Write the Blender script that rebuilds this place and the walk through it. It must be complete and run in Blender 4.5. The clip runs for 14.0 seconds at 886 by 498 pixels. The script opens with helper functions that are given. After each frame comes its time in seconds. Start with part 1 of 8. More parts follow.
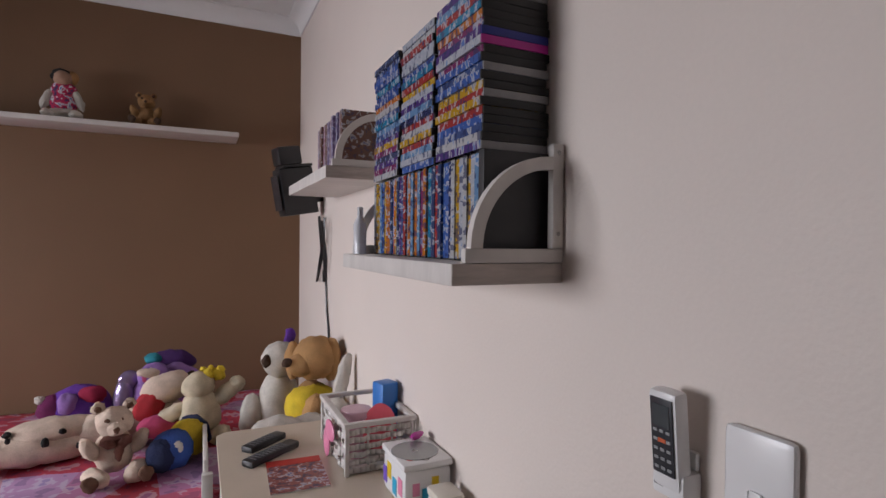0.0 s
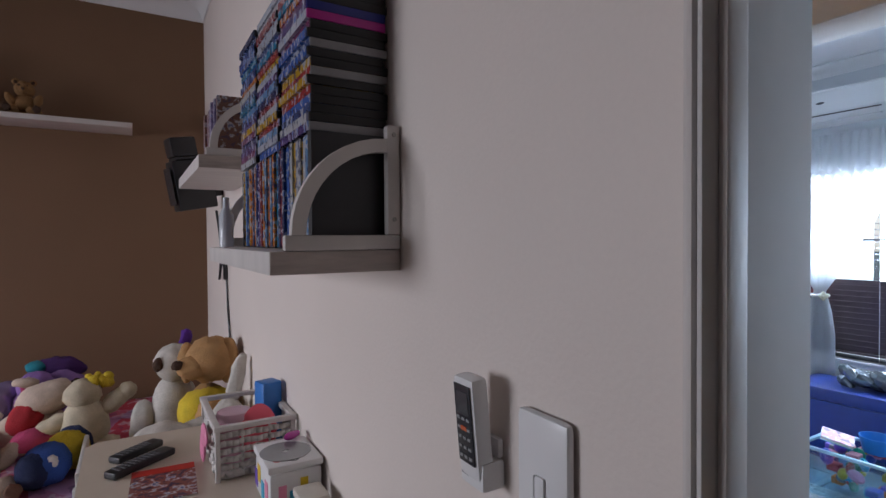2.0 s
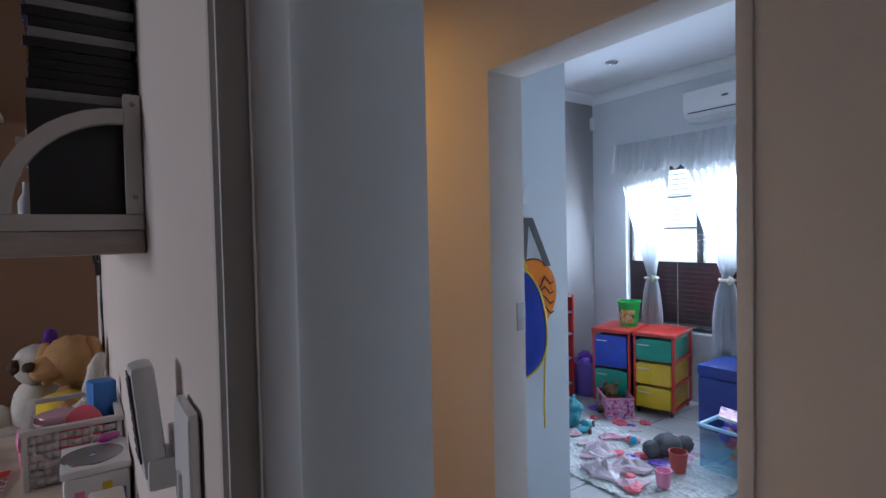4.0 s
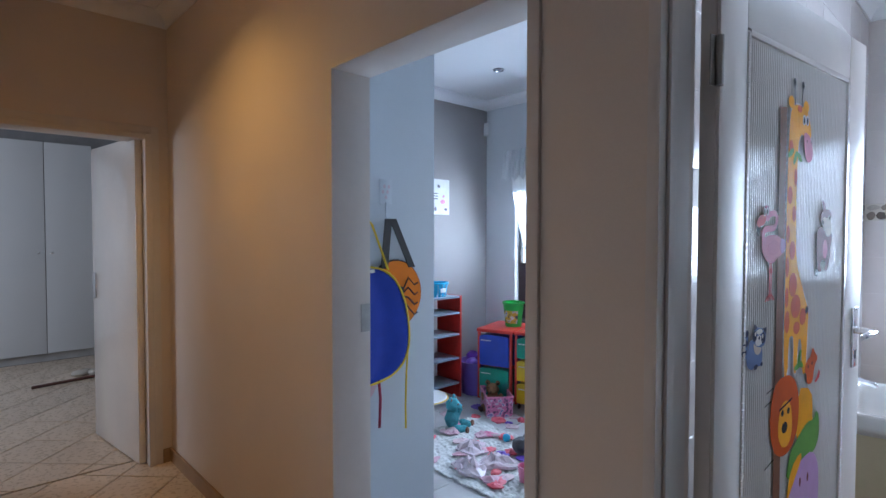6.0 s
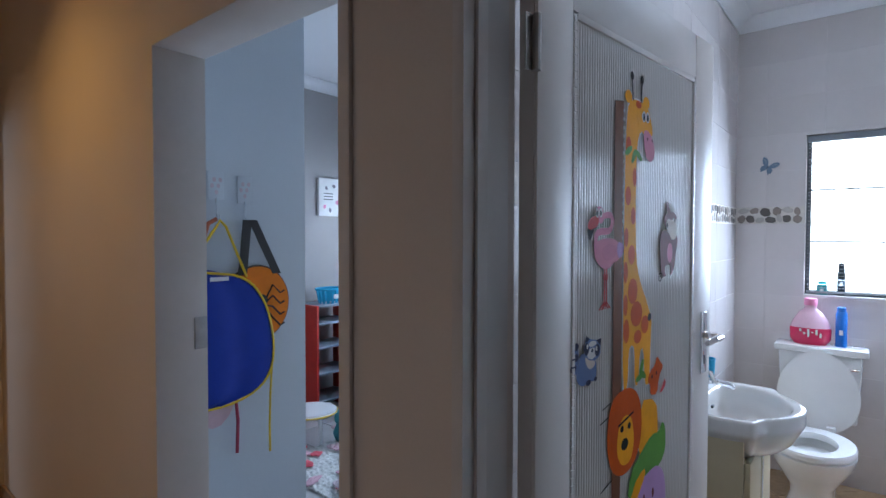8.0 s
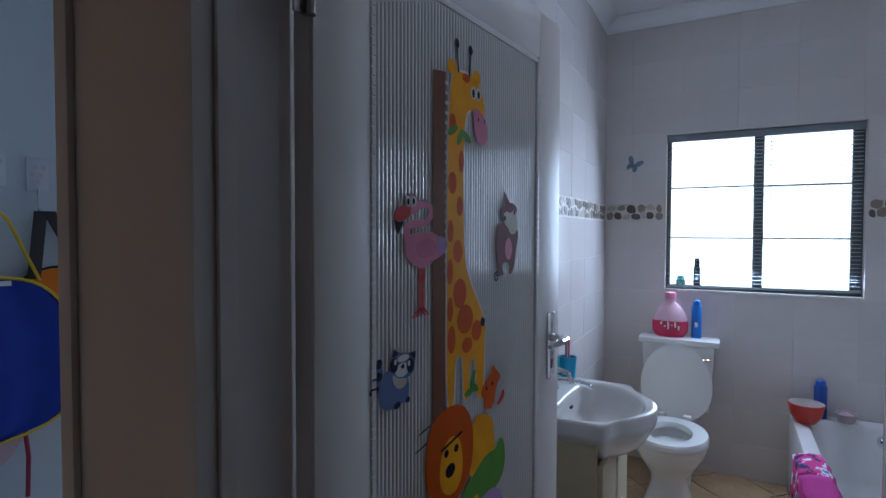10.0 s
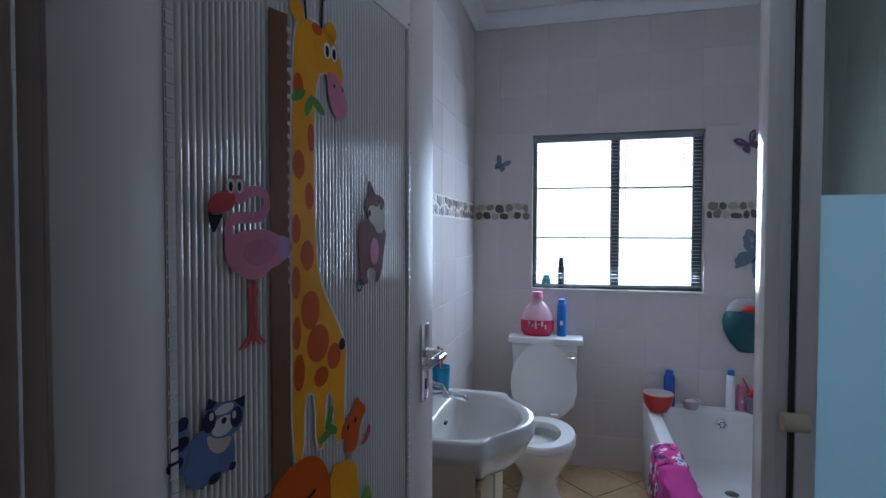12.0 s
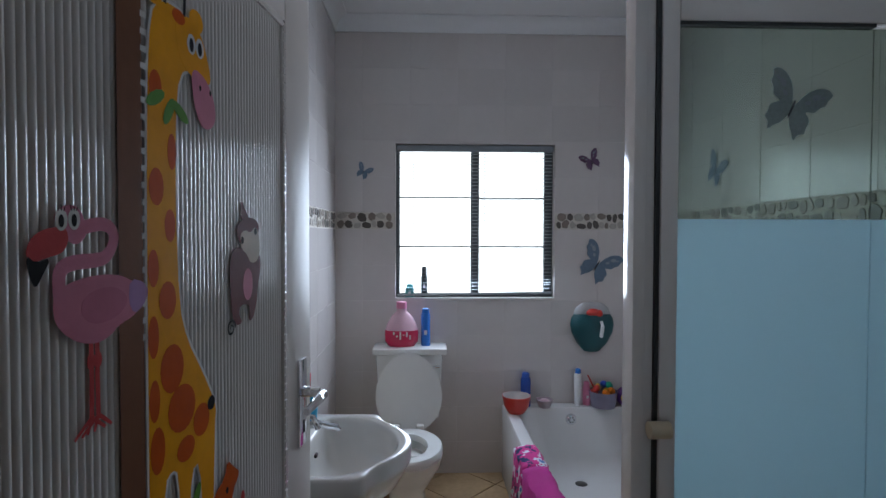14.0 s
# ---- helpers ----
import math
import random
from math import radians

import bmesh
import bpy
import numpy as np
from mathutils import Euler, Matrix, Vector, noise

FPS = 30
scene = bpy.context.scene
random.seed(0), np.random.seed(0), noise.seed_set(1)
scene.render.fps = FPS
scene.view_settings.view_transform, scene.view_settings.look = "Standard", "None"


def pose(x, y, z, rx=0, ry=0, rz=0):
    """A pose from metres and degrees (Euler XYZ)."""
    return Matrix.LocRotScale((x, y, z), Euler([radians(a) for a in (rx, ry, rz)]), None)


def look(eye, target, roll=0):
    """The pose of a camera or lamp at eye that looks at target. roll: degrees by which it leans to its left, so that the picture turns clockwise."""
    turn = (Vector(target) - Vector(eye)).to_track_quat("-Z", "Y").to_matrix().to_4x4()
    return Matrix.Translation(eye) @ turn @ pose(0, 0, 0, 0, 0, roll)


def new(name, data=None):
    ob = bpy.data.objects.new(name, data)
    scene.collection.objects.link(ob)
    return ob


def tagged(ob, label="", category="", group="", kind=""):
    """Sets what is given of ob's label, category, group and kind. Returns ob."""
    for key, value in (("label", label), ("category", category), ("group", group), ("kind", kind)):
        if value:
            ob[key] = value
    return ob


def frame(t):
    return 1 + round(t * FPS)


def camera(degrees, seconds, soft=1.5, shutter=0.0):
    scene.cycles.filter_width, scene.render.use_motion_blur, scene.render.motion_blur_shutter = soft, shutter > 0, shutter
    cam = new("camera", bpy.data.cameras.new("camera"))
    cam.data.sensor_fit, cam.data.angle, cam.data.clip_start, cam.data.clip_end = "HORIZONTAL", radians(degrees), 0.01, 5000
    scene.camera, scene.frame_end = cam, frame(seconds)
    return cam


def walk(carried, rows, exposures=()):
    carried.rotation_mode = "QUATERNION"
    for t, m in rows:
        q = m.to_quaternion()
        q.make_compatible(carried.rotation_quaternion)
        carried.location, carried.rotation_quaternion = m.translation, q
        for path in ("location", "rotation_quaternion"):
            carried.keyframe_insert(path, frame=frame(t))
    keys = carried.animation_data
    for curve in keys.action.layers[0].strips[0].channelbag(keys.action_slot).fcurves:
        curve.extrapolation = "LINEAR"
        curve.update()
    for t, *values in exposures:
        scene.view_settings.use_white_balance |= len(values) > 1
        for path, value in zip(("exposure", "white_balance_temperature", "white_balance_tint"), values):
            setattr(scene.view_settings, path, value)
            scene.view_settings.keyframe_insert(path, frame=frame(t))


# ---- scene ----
cam = camera(80.0, 14.0)
# seconds, eye x, y, z, yaw, pitch, roll
ROWS = [
    (0, 0.204, -0.004, 1.501, -24.85, -0.69, -0.60),
    (0.5, 0.271, -0.019, 1.500, -29.52, -0.63, -0.20),
    (1, 0.309, -0.032, 1.497, -30.19, -0.80, 0.10),
    (1.5, 0.348, -0.041, 1.490, -30.30, -1.00, 0.30),
    (2, 0.390, -0.057, 1.485, -30.57, -1.09, 0.40),
    (2.5, 0.443, -0.078, 1.475, -31.15, -1.29, 0.50),
    (3, 0.501, -0.112, 1.467, -32.46, -1.38, 0.60),
    (3.2, 0.537, -0.119, 1.461, -32.97, -1.52, 1.00),
    (5.3, 0.854, -0.319, 1.451, -40.10, -1.59, -0.17),
    (5.5, 0.864, -0.328, 1.451, -41.33, -1.69, -0.13),
    (6, 0.932, -0.362, 1.452, -42.99, -1.75, -0.10),
    (6.5, 0.981, -0.387, 1.447, -45.24, -1.66, -0.06),
    (7, 1.046, -0.398, 1.448, -47.23, -1.55, -0.08),
    (7.5, 1.135, -0.409, 1.453, -49.05, -1.54, -0.07),
    (8, 1.224, -0.426, 1.454, -51.05, -1.47, -0.10),
    (10.5, 1.565, -0.478, 1.445, -64.85, -1.80, -0.18),
    (11, 1.624, -0.456, 1.444, -68.48, -1.79, -0.18),
    (11.5, 1.677, -0.427, 1.442, -72.18, -1.74, -0.16),
    (12, 1.720, -0.396, 1.443, -75.73, -1.65, -0.12),
    (12.5, 1.746, -0.376, 1.445, -79.78, -1.55, -0.08),
    (13, 1.770, -0.349, 1.449, -84.44, -1.47, 0.01),
    (13.5, 1.784, -0.324, 1.463, -88.08, -1.42, -0.01),
    (14, 1.802, -0.310, 1.488, -91.78, -1.38, -0.15),
]
# seconds, stops, white balance: the camera darkens its picture as it nears the bright windows
EXPOSURE = [(0, 0.0, 6350, 10), (1, -0.1, 6250, 10), (2, -0.45, 6050, 10), (3, -0.85, 5900, 10), (5.3, -0.8, 5900, 10), (6.5, -0.8, 5900, 10), (7.5, -0.95, 5900, 10), (8.2, -1.38, 5900, 10), (10.3, -2.25, 5700, 10), (11.5, -2.35, 5750, 10), (14, -2.38, 6500, 10)]
walk(cam, [(t, pose(x, y, z, 90 + pitch, roll, yaw)) for t, x, y, z, yaw, pitch, roll in ROWS], EXPOSURE)

# ---- world, lamps ----
world = bpy.data.worlds.new("sky")
scene.world = world
world.use_nodes = True
wn = world.node_tree.nodes
sky = wn.new("ShaderNodeTexSky")
sky.sky_type = "NISHITA"
sky.sun_disc = False
sky.sun_elevation, sky.sun_rotation = radians(48), radians(60)
world.node_tree.links.new(sky.outputs[0], wn["Background"].inputs[0])
wn["Background"].inputs[1].default_value = 0.1


def window_light(name, at, aim, width, height, watts, colour, spread=180):
    """Sky light that comes in through an opening."""
    data = bpy.data.lights.new(name, "AREA")
    data.shape, data.size, data.size_y, data.energy, data.color = "RECTANGLE", width, height, watts, colour
    data.spread = radians(spread)
    ob = new(name, data)
    ob.matrix_world = look(at, aim)
    return ob


DAY = (0.70, 0.86, 1.10)
window_light("window_light_bathroom", (5.12, -0.625, 1.585), (4.12, -0.625, 1.30), 0.98, 0.90, 100, DAY)
window_light("window_light_playroom", (4.865, 2.12, 1.56), (3.86, 2.08, 1.25), 1.4, 0.74, 125, DAY)
# Added fill for the playroom floor, outside the window's unseen end.
window_light("window_light_playroom_end", (5.30, 1.08, 1.65), (3.5, 1.9, 0.2), 0.8, 1.2, 10, DAY)
window_light("window_light_bedroom", (-3.02, 2.0, 1.55), (0, 1.9, 0.6), 1.6, 1.2, 42, (0.96, 0.93, 0.985), 110)
window_light("window_light_main_bedroom", (-1.45, 5.3, 1.55), (2, 5.3, 1.0), 1.6, 1.3, 74, (0.84, 0.9, 1.0))


def lamp_spot(name, at, aim, watts, colour, angle, blend, radius):
    data = bpy.data.lights.new(name, "SPOT")
    data.energy, data.color, data.spot_size, data.spot_blend, data.shadow_soft_size = watts, colour, radians(angle), blend, radius
    ob = new(name, data)
    ob.matrix_world = look(at, aim)
    return ob


lamp_spot("hall_lamp_glow", (1.28, 1.98, 2.74), (1.34, 1.98, 0), 70, (1.0, 0.565, 0.165), 132, 1.0, 0.06)

for k, (x, y) in enumerate(((3.30, -0.42), (3.75, -0.48), (3.45, -0.80))):
    lamp_spot("bathroom_lamp_glow", (x, y, 2.83), (x, y, 0), 7, (1.0, 0.60, 0.36), 130, 0.8, 0.03)


def bright_sky(name, x, y0, y1, z0, z1, strength):
    """The overcast sky seen through a window, far too bright for the camera."""
    m = bpy.data.materials.new(name)
    m.use_nodes = True
    nt = m.node_tree
    nt.nodes.remove(nt.nodes["Principled BSDF"])
    em = nt.nodes.new("ShaderNodeEmission")
    em.inputs[0].default_value, em.inputs[1].default_value = (0.88, 0.95, 1.0, 1), strength
    nt.links.new(em.outputs[0], nt.nodes["Material Output"].inputs[0])
    me = bpy.data.meshes.new(name)
    me.from_pydata([(x, y0, z0), (x, y1, z0), (x, y1, z1), (x, y0, z1)], [], [(0, 1, 2, 3)])
    me.materials.append(m)
    return tagged(new(name, me), "bright overcast sky outside the window", "backdrop", kind="structure")


bright_sky("backdrop_bathroom", 7.5, -4.5, 2.5, -0.19, 5, 16)
bright_sky("backdrop_playroom", 7.6, 2.6, 6.5, -0.19, 5, 3)

# ---- materials ----
def material(name, colour, rough=0.5, metal=0.0, vary=0.08, size=3.0, grain=60.0, bump=0.15, wear=None, coat=0.0, stretch=(1, 1, 1), by_object=0.0):
    """A surface whose colour varies at a broad and a fine scale, with fine relief."""
    m = bpy.data.materials.new(name)
    m.use_nodes = True
    nt = m.node_tree
    b = nt.nodes["Principled BSDF"]
    co = nt.nodes.new("ShaderNodeTexCoord")
    mp = nt.nodes.new("ShaderNodeMapping")
    mp.inputs["Scale"].default_value = stretch
    nt.links.new(co.outputs["Object"], mp.inputs[0])
    broad = nt.nodes.new("ShaderNodeTexNoise")
    broad.inputs["Scale"].default_value, broad.inputs["Detail"].default_value = size, 3
    fine = nt.nodes.new("ShaderNodeTexNoise")
    fine.inputs["Scale"].default_value, fine.inputs["Detail"].default_value = grain, 4
    for n in (broad, fine):
        nt.links.new(mp.outputs[0], n.inputs["Vector"])
    mix = nt.nodes.new("ShaderNodeMix")
    mix.data_type = "RGBA"
    dark = wear or [c * (1 - 2.2 * vary) for c in colour]
    light = [min(1, c * (1 + vary)) for c in colour]
    mix.inputs["A"].default_value, mix.inputs["B"].default_value = (*dark, 1), (*light, 1)
    add = nt.nodes.new("ShaderNodeMath")
    add.operation = "MULTIPLY_ADD"
    nt.links.new(fine.outputs[0], add.inputs[0])
    add.inputs[1].default_value = 0.35
    nt.links.new(broad.outputs[0], add.inputs[2])
    ramp = nt.nodes.new("ShaderNodeMapRange")
    ramp.inputs["From Min"].default_value, ramp.inputs["From Max"].default_value = 0.35, 0.95
    nt.links.new(add.outputs[0], ramp.inputs["Value"])
    nt.links.new(ramp.outputs[0], mix.inputs["Factor"])
    out = mix.outputs["Result"]
    if by_object:
        info = nt.nodes.new("ShaderNodeObjectInfo")
        hsv = nt.nodes.new("ShaderNodeHueSaturation")
        r = nt.nodes.new("ShaderNodeMapRange")
        r.inputs["To Min"].default_value, r.inputs["To Max"].default_value = 1 - by_object, 1 + by_object
        nt.links.new(info.outputs["Random"], r.inputs["Value"])
        nt.links.new(r.outputs[0], hsv.inputs["Value"])
        nt.links.new(out, hsv.inputs["Color"])
        out = hsv.outputs[0]
    nt.links.new(out, b.inputs["Base Color"])
    rr = nt.nodes.new("ShaderNodeMapRange")
    rr.inputs["To Min"].default_value, rr.inputs["To Max"].default_value = max(0.02, rough * 0.85), min(1, rough * 1.15)
    nt.links.new(fine.outputs[0], rr.inputs["Value"])
    nt.links.new(rr.outputs[0], b.inputs["Roughness"])
    b.inputs["Metallic"].default_value = metal
    b.inputs["Coat Weight"].default_value = coat
    if bump:
        bp = nt.nodes.new("ShaderNodeBump")
        bp.inputs["Strength"].default_value, bp.inputs["Distance"].default_value = bump, 0.004
        nt.links.new(fine.outputs[0], bp.inputs["Height"])
        nt.links.new(bp.outputs[0], b.inputs["Normal"])
    return m


def palette_material(name, colours, rough=0.35, blot=0.5, spots=45.0, stretch=(1, 1, 1), ink=(0.60, 0.64, 0.70)):
    """Printed card: each object takes a colour of its own, with blots of print in lighter and darker ink."""
    m = bpy.data.materials.new(name)
    m.use_nodes = True
    nt = m.node_tree
    b = nt.nodes["Principled BSDF"]
    info = nt.nodes.new("ShaderNodeObjectInfo")
    ramp = nt.nodes.new("ShaderNodeValToRGB")
    ramp.color_ramp.interpolation = "CONSTANT"
    e = ramp.color_ramp.elements
    e[0].color = (*colours[0], 1)
    e[1].position, e[1].color = 1 / len(colours), (*colours[1], 1)
    for i, c in enumerate(colours[2:], 2):
        e.new(i / len(colours)).color = (*c, 1)
    nt.links.new(info.outputs["Random"], ramp.inputs[0])
    co = nt.nodes.new("ShaderNodeTexCoord")
    off = nt.nodes.new("ShaderNodeVectorMath")
    off.operation = "MULTIPLY_ADD"
    off.inputs[1].default_value = (7, 7, 7)
    nt.links.new(info.outputs["Random"], off.inputs[0])
    nt.links.new(co.outputs["Object"], off.inputs[2])
    vor = nt.nodes.new("ShaderNodeTexNoise")
    vor.inputs["Scale"].default_value, vor.inputs["Detail"].default_value = spots, 2
    mp = nt.nodes.new("ShaderNodeMapping")
    mp.inputs["Scale"].default_value = stretch
    nt.links.new(off.outputs[0], mp.inputs[0])
    nt.links.new(mp.outputs[0], vor.inputs["Vector"])
    r2 = nt.nodes.new("ShaderNodeValToRGB")
    r2.color_ramp.interpolation = "CONSTANT"
    e = r2.color_ramp.elements
    e[0].position, e[0].color = 0.0, (0.02, 0.03, 0.10, 1)
    e[1].position, e[1].color = 0.42, (0.5, 0.5, 0.5, 1)
    e.new(0.56).color = (*ink, 1)
    e.new(0.66).color = (0.10, 0.20, 0.45, 1)
    nt.links.new(vor.outputs[0], r2.inputs[0])
    mask = nt.nodes.new("ShaderNodeValToRGB")
    mask.color_ramp.interpolation = "CONSTANT"
    e = mask.color_ramp.elements
    e[0].color = (blot, blot, blot, 1)
    e[1].position, e[1].color = 0.40, (0, 0, 0, 1)
    e.new(0.565).color = (blot, blot, blot, 1)
    nt.links.new(vor.outputs[0], mask.inputs[0])
    mix = nt.nodes.new("ShaderNodeMix")
    mix.data_type = "RGBA"
    nt.links.new(mask.outputs[0], mix.inputs["Factor"])
    nt.links.new(ramp.outputs[0], mix.inputs["A"])
    nt.links.new(r2.outputs[0], mix.inputs["B"])
    nt.links.new(mix.outputs["Result"], b.inputs["Base Color"])
    b.inputs["Roughness"].default_value = rough
    return m


def glass_material(name, colour, rough, clear):
    """Thin glass: mostly see-through, with a gloss; rough glass scatters what comes through."""
    m = bpy.data.materials.new(name)
    m.use_nodes = True
    nt = m.node_tree
    nt.nodes.remove(nt.nodes["Principled BSDF"])
    out = nt.nodes["Material Output"]
    gl = nt.nodes.new("ShaderNodeBsdfGlossy")
    gl.inputs["Roughness"].default_value = rough
    mx = nt.nodes.new("ShaderNodeMixShader")
    if clear:
        tr = nt.nodes.new("ShaderNodeBsdfTransparent")
        tr.inputs[0].default_value = (*colour, 1)
        body = tr.outputs[0]
    else:
        tl = nt.nodes.new("ShaderNodeBsdfTranslucent")
        tl.inputs[0].default_value = (*colour, 1)
        df = nt.nodes.new("ShaderNodeBsdfDiffuse")
        df.inputs[0].default_value = (*colour, 1)
        m2 = nt.nodes.new("ShaderNodeMixShader")
        m2.inputs[0].default_value = 0.35
        nt.links.new(tl.outputs[0], m2.inputs[1])
        nt.links.new(df.outputs[0], m2.inputs[2])
        body = m2.outputs[0]
    mx.inputs[0].default_value = 0.07
    nt.links.new(body, mx.inputs[1])
    nt.links.new(gl.outputs[0], mx.inputs[2])
    nt.links.new(mx.outputs[0], out.inputs[0])
    return m


def cloth_sheer(name, colour, through_share):
    """Sheer cloth that lets light through."""
    m = bpy.data.materials.new(name)
    m.use_nodes = True
    nt = m.node_tree
    nt.nodes.remove(nt.nodes["Principled BSDF"])
    tl = nt.nodes.new("ShaderNodeBsdfTranslucent")
    df = nt.nodes.new("ShaderNodeBsdfDiffuse")
    tr = nt.nodes.new("ShaderNodeBsdfTransparent")
    wave = nt.nodes.new("ShaderNodeTexNoise")
    wave.inputs["Scale"].default_value = 300
    for n in (tl, df):
        n.inputs[0].default_value = (*colour, 1)
    a, b = nt.nodes.new("ShaderNodeMixShader"), nt.nodes.new("ShaderNodeMixShader")
    a.inputs[0].default_value = 0.6
    r = nt.nodes.new("ShaderNodeMapRange")
    r.inputs["To Min"].default_value, r.inputs["To Max"].default_value = through_share * 0.6, through_share * 1.4
    nt.links.new(wave.outputs[0], r.inputs["Value"])
    nt.links.new(r.outputs[0], b.inputs[0])
    nt.links.new(tl.outputs[0], a.inputs[1])
    nt.links.new(df.outputs[0], a.inputs[2])
    nt.links.new(a.outputs[0], b.inputs[1])
    nt.links.new(tr.outputs[0], b.inputs[2])
    nt.links.new(b.outputs[0], nt.nodes["Material Output"].inputs[0])
    return m


PAINT_BEDROOM = material("bedroom paint", (0.73, 0.655, 0.60), 0.6, vary=0.03, size=1.5, grain=140, bump=0.12)
PAINT_BROWN = material("brown paint", (0.195, 0.109, 0.058), 0.65, vary=0.06, size=1.2, grain=120, bump=0.12)
PAINT_HALL = material("hall paint", (0.67, 0.585, 0.515), 0.5, vary=0.03, size=1.5, grain=140, bump=0.12)
PAINT_PLAY = material("playroom paint", (0.66, 0.68, 0.70), 0.6, vary=0.03, size=1.5, grain=140, bump=0.12)
PAINT_GREY = material("grey paint", (0.34, 0.32, 0.31), 0.8, vary=0.05, size=1.5, grain=140, bump=0.12)
CEIL = material("ceiling paint", (0.80, 0.80, 0.80), 0.7, vary=0.02, size=1, grain=90, bump=0.1)
FRAME = material("frame enamel", (0.64, 0.595, 0.56), 0.55, vary=0.03, size=5, grain=40, bump=0.03)
ENAMEL_SOFT = material("brushed enamel", (0.74, 0.70, 0.66), 0.42, vary=0.025, size=4, grain=30, bump=0.03)
ENAMEL = material("white enamel", (0.74, 0.70, 0.66), 0.16, vary=0.025, size=4, grain=30, bump=0.03, coat=0.5)
FLOOR_GROUT = material("floor grout", (0.20, 0.165, 0.135), 0.9, vary=0.1, size=8, grain=120)
GROUT = material("grout", (0.64, 0.60, 0.575), 0.9, vary=0.1, size=8, grain=120)
TILE = material("wall tile", (0.64, 0.59, 0.565), 0.20, vary=0.03, size=3, grain=20, bump=0.02, by_object=0.03)
TILE_FLOOR = material("floor tile", (0.60, 0.49, 0.38), 0.28, vary=0.04, size=5, grain=40, bump=0.06, by_object=0.06)
TILE_BATH = material("bathroom floor tile", (0.50, 0.34, 0.19), 0.25, vary=0.14, size=5, grain=40, bump=0.06, by_object=0.06)
SKIRT = material("skirting tile", (0.34, 0.22, 0.13), 0.35, vary=0.12, size=8, grain=50)
PEBBLES = [material("pebble " + n, c, 0.35, vary=0.12, size=20, grain=90, by_object=0.1) for n, c in
           (("dark", (0.10, 0.085, 0.07)), ("mid", (0.27, 0.22, 0.18)), ("pale", (0.45, 0.41, 0.36)))]
BAND = material("band grout", (0.62, 0.57, 0.50), 0.6, vary=0.06, size=20, grain=90)
FRAME_MATT = material("matt frame paint", (0.62, 0.60, 0.58), 0.75, vary=0.03, size=5, grain=40, bump=0.03)
PORCELAIN = material("porcelain", (0.78, 0.77, 0.74), 0.08, vary=0.02, size=4, grain=20, bump=0.01, coat=0.5)
ACRYLIC = material("bath acrylic", (0.66, 0.64, 0.62), 0.14, vary=0.02, size=4, grain=20, bump=0.01)
CHROME = material("chrome", (0.75, 0.76, 0.78), 0.08, metal=1, vary=0.03, bump=0.01)
STEEL = material("dull steel", (0.42, 0.41, 0.39), 0.35, metal=1, vary=0.1, size=20, grain=90)
CABINET = material("cream cabinet board", (0.62, 0.53, 0.34), 0.35, vary=0.05, size=4, grain=30, bump=0.03)
WOODWHITE = material("white painted wood", (0.66, 0.63, 0.60), 0.45, vary=0.06, size=6, grain=30, bump=0.1, stretch=(1, 4, 1))
SHELF_EDGE = material("limed shelf edge", (0.50, 0.44, 0.40), 0.55, vary=0.16, size=9, grain=30, bump=0.15, stretch=(1, 6, 6))
DESKTOP = material("cream desk top", (0.66, 0.57, 0.46), 0.32, vary=0.04, size=3, grain=30, bump=0.03)
PLASTIC_W = material("white plastic", (0.76, 0.76, 0.76), 0.3, vary=0.008, size=5, grain=40, bump=0.0)
PLASTIC_K = material("black plastic", (0.018, 0.018, 0.02), 0.35, vary=0.1, size=20, grain=90, bump=0.05)
CASE_K = material("black film case", (0.016, 0.016, 0.018), 0.5, vary=0.1, size=20, grain=90, bump=0.05, by_object=0.12)
CASE_G = material("grey film case", (0.30, 0.30, 0.31), 0.4, vary=0.1, size=20, grain=90, bump=0.05)


def plain(name, c, rough=0.5, **k):
    return material(name, c, rough, **{"vary": 0.07, "size": 12, "grain": 80, "bump": 0.08, **k})


def plush(name, c):
    return material(name, c, 0.95, vary=0.16, size=14, grain=170, bump=1.0)


RED, BLUE, GREEN, YELLOW = plain("red plastic", (0.55, 0.035, 0.025), 0.3), plain("blue plastic", (0.02, 0.07, 0.5), 0.35), plain("green plastic", (0.01, 0.30, 0.20), 0.3), plain("yellow plastic", (0.72, 0.5, 0.02), 0.3)
LIME, PINK, ROSE, PURPLE, LILAC = plain("bright green plastic", (0.03, 0.5, 0.08), 0.3), plain("pink plastic", (0.75, 0.25, 0.40), 0.4), plain("rose plastic", (0.75, 0.12, 0.16), 0.4), plain("purple plastic", (0.16, 0.08, 0.5), 0.4), plain("lilac print", (0.42, 0.22, 0.50), 0.35)
ORANGE, SKYBLUE, WHITE, BLACK = plain("orange cloth", (0.75, 0.20, 0.01), 0.95), plain("sky blue plastic", (0.03, 0.38, 0.62), 0.35), plain("white card", (0.75, 0.74, 0.72), 0.6), plain("black print", (0.015, 0.014, 0.016), 0.5)
NAVY = plain("royal blue cloth", (0.012, 0.04, 0.33), 0.9, grain=200, bump=0.3)
LEATHER = plain("blue leatherette", (0.02, 0.045, 0.26), 0.38, grain=220, bump=0.35)

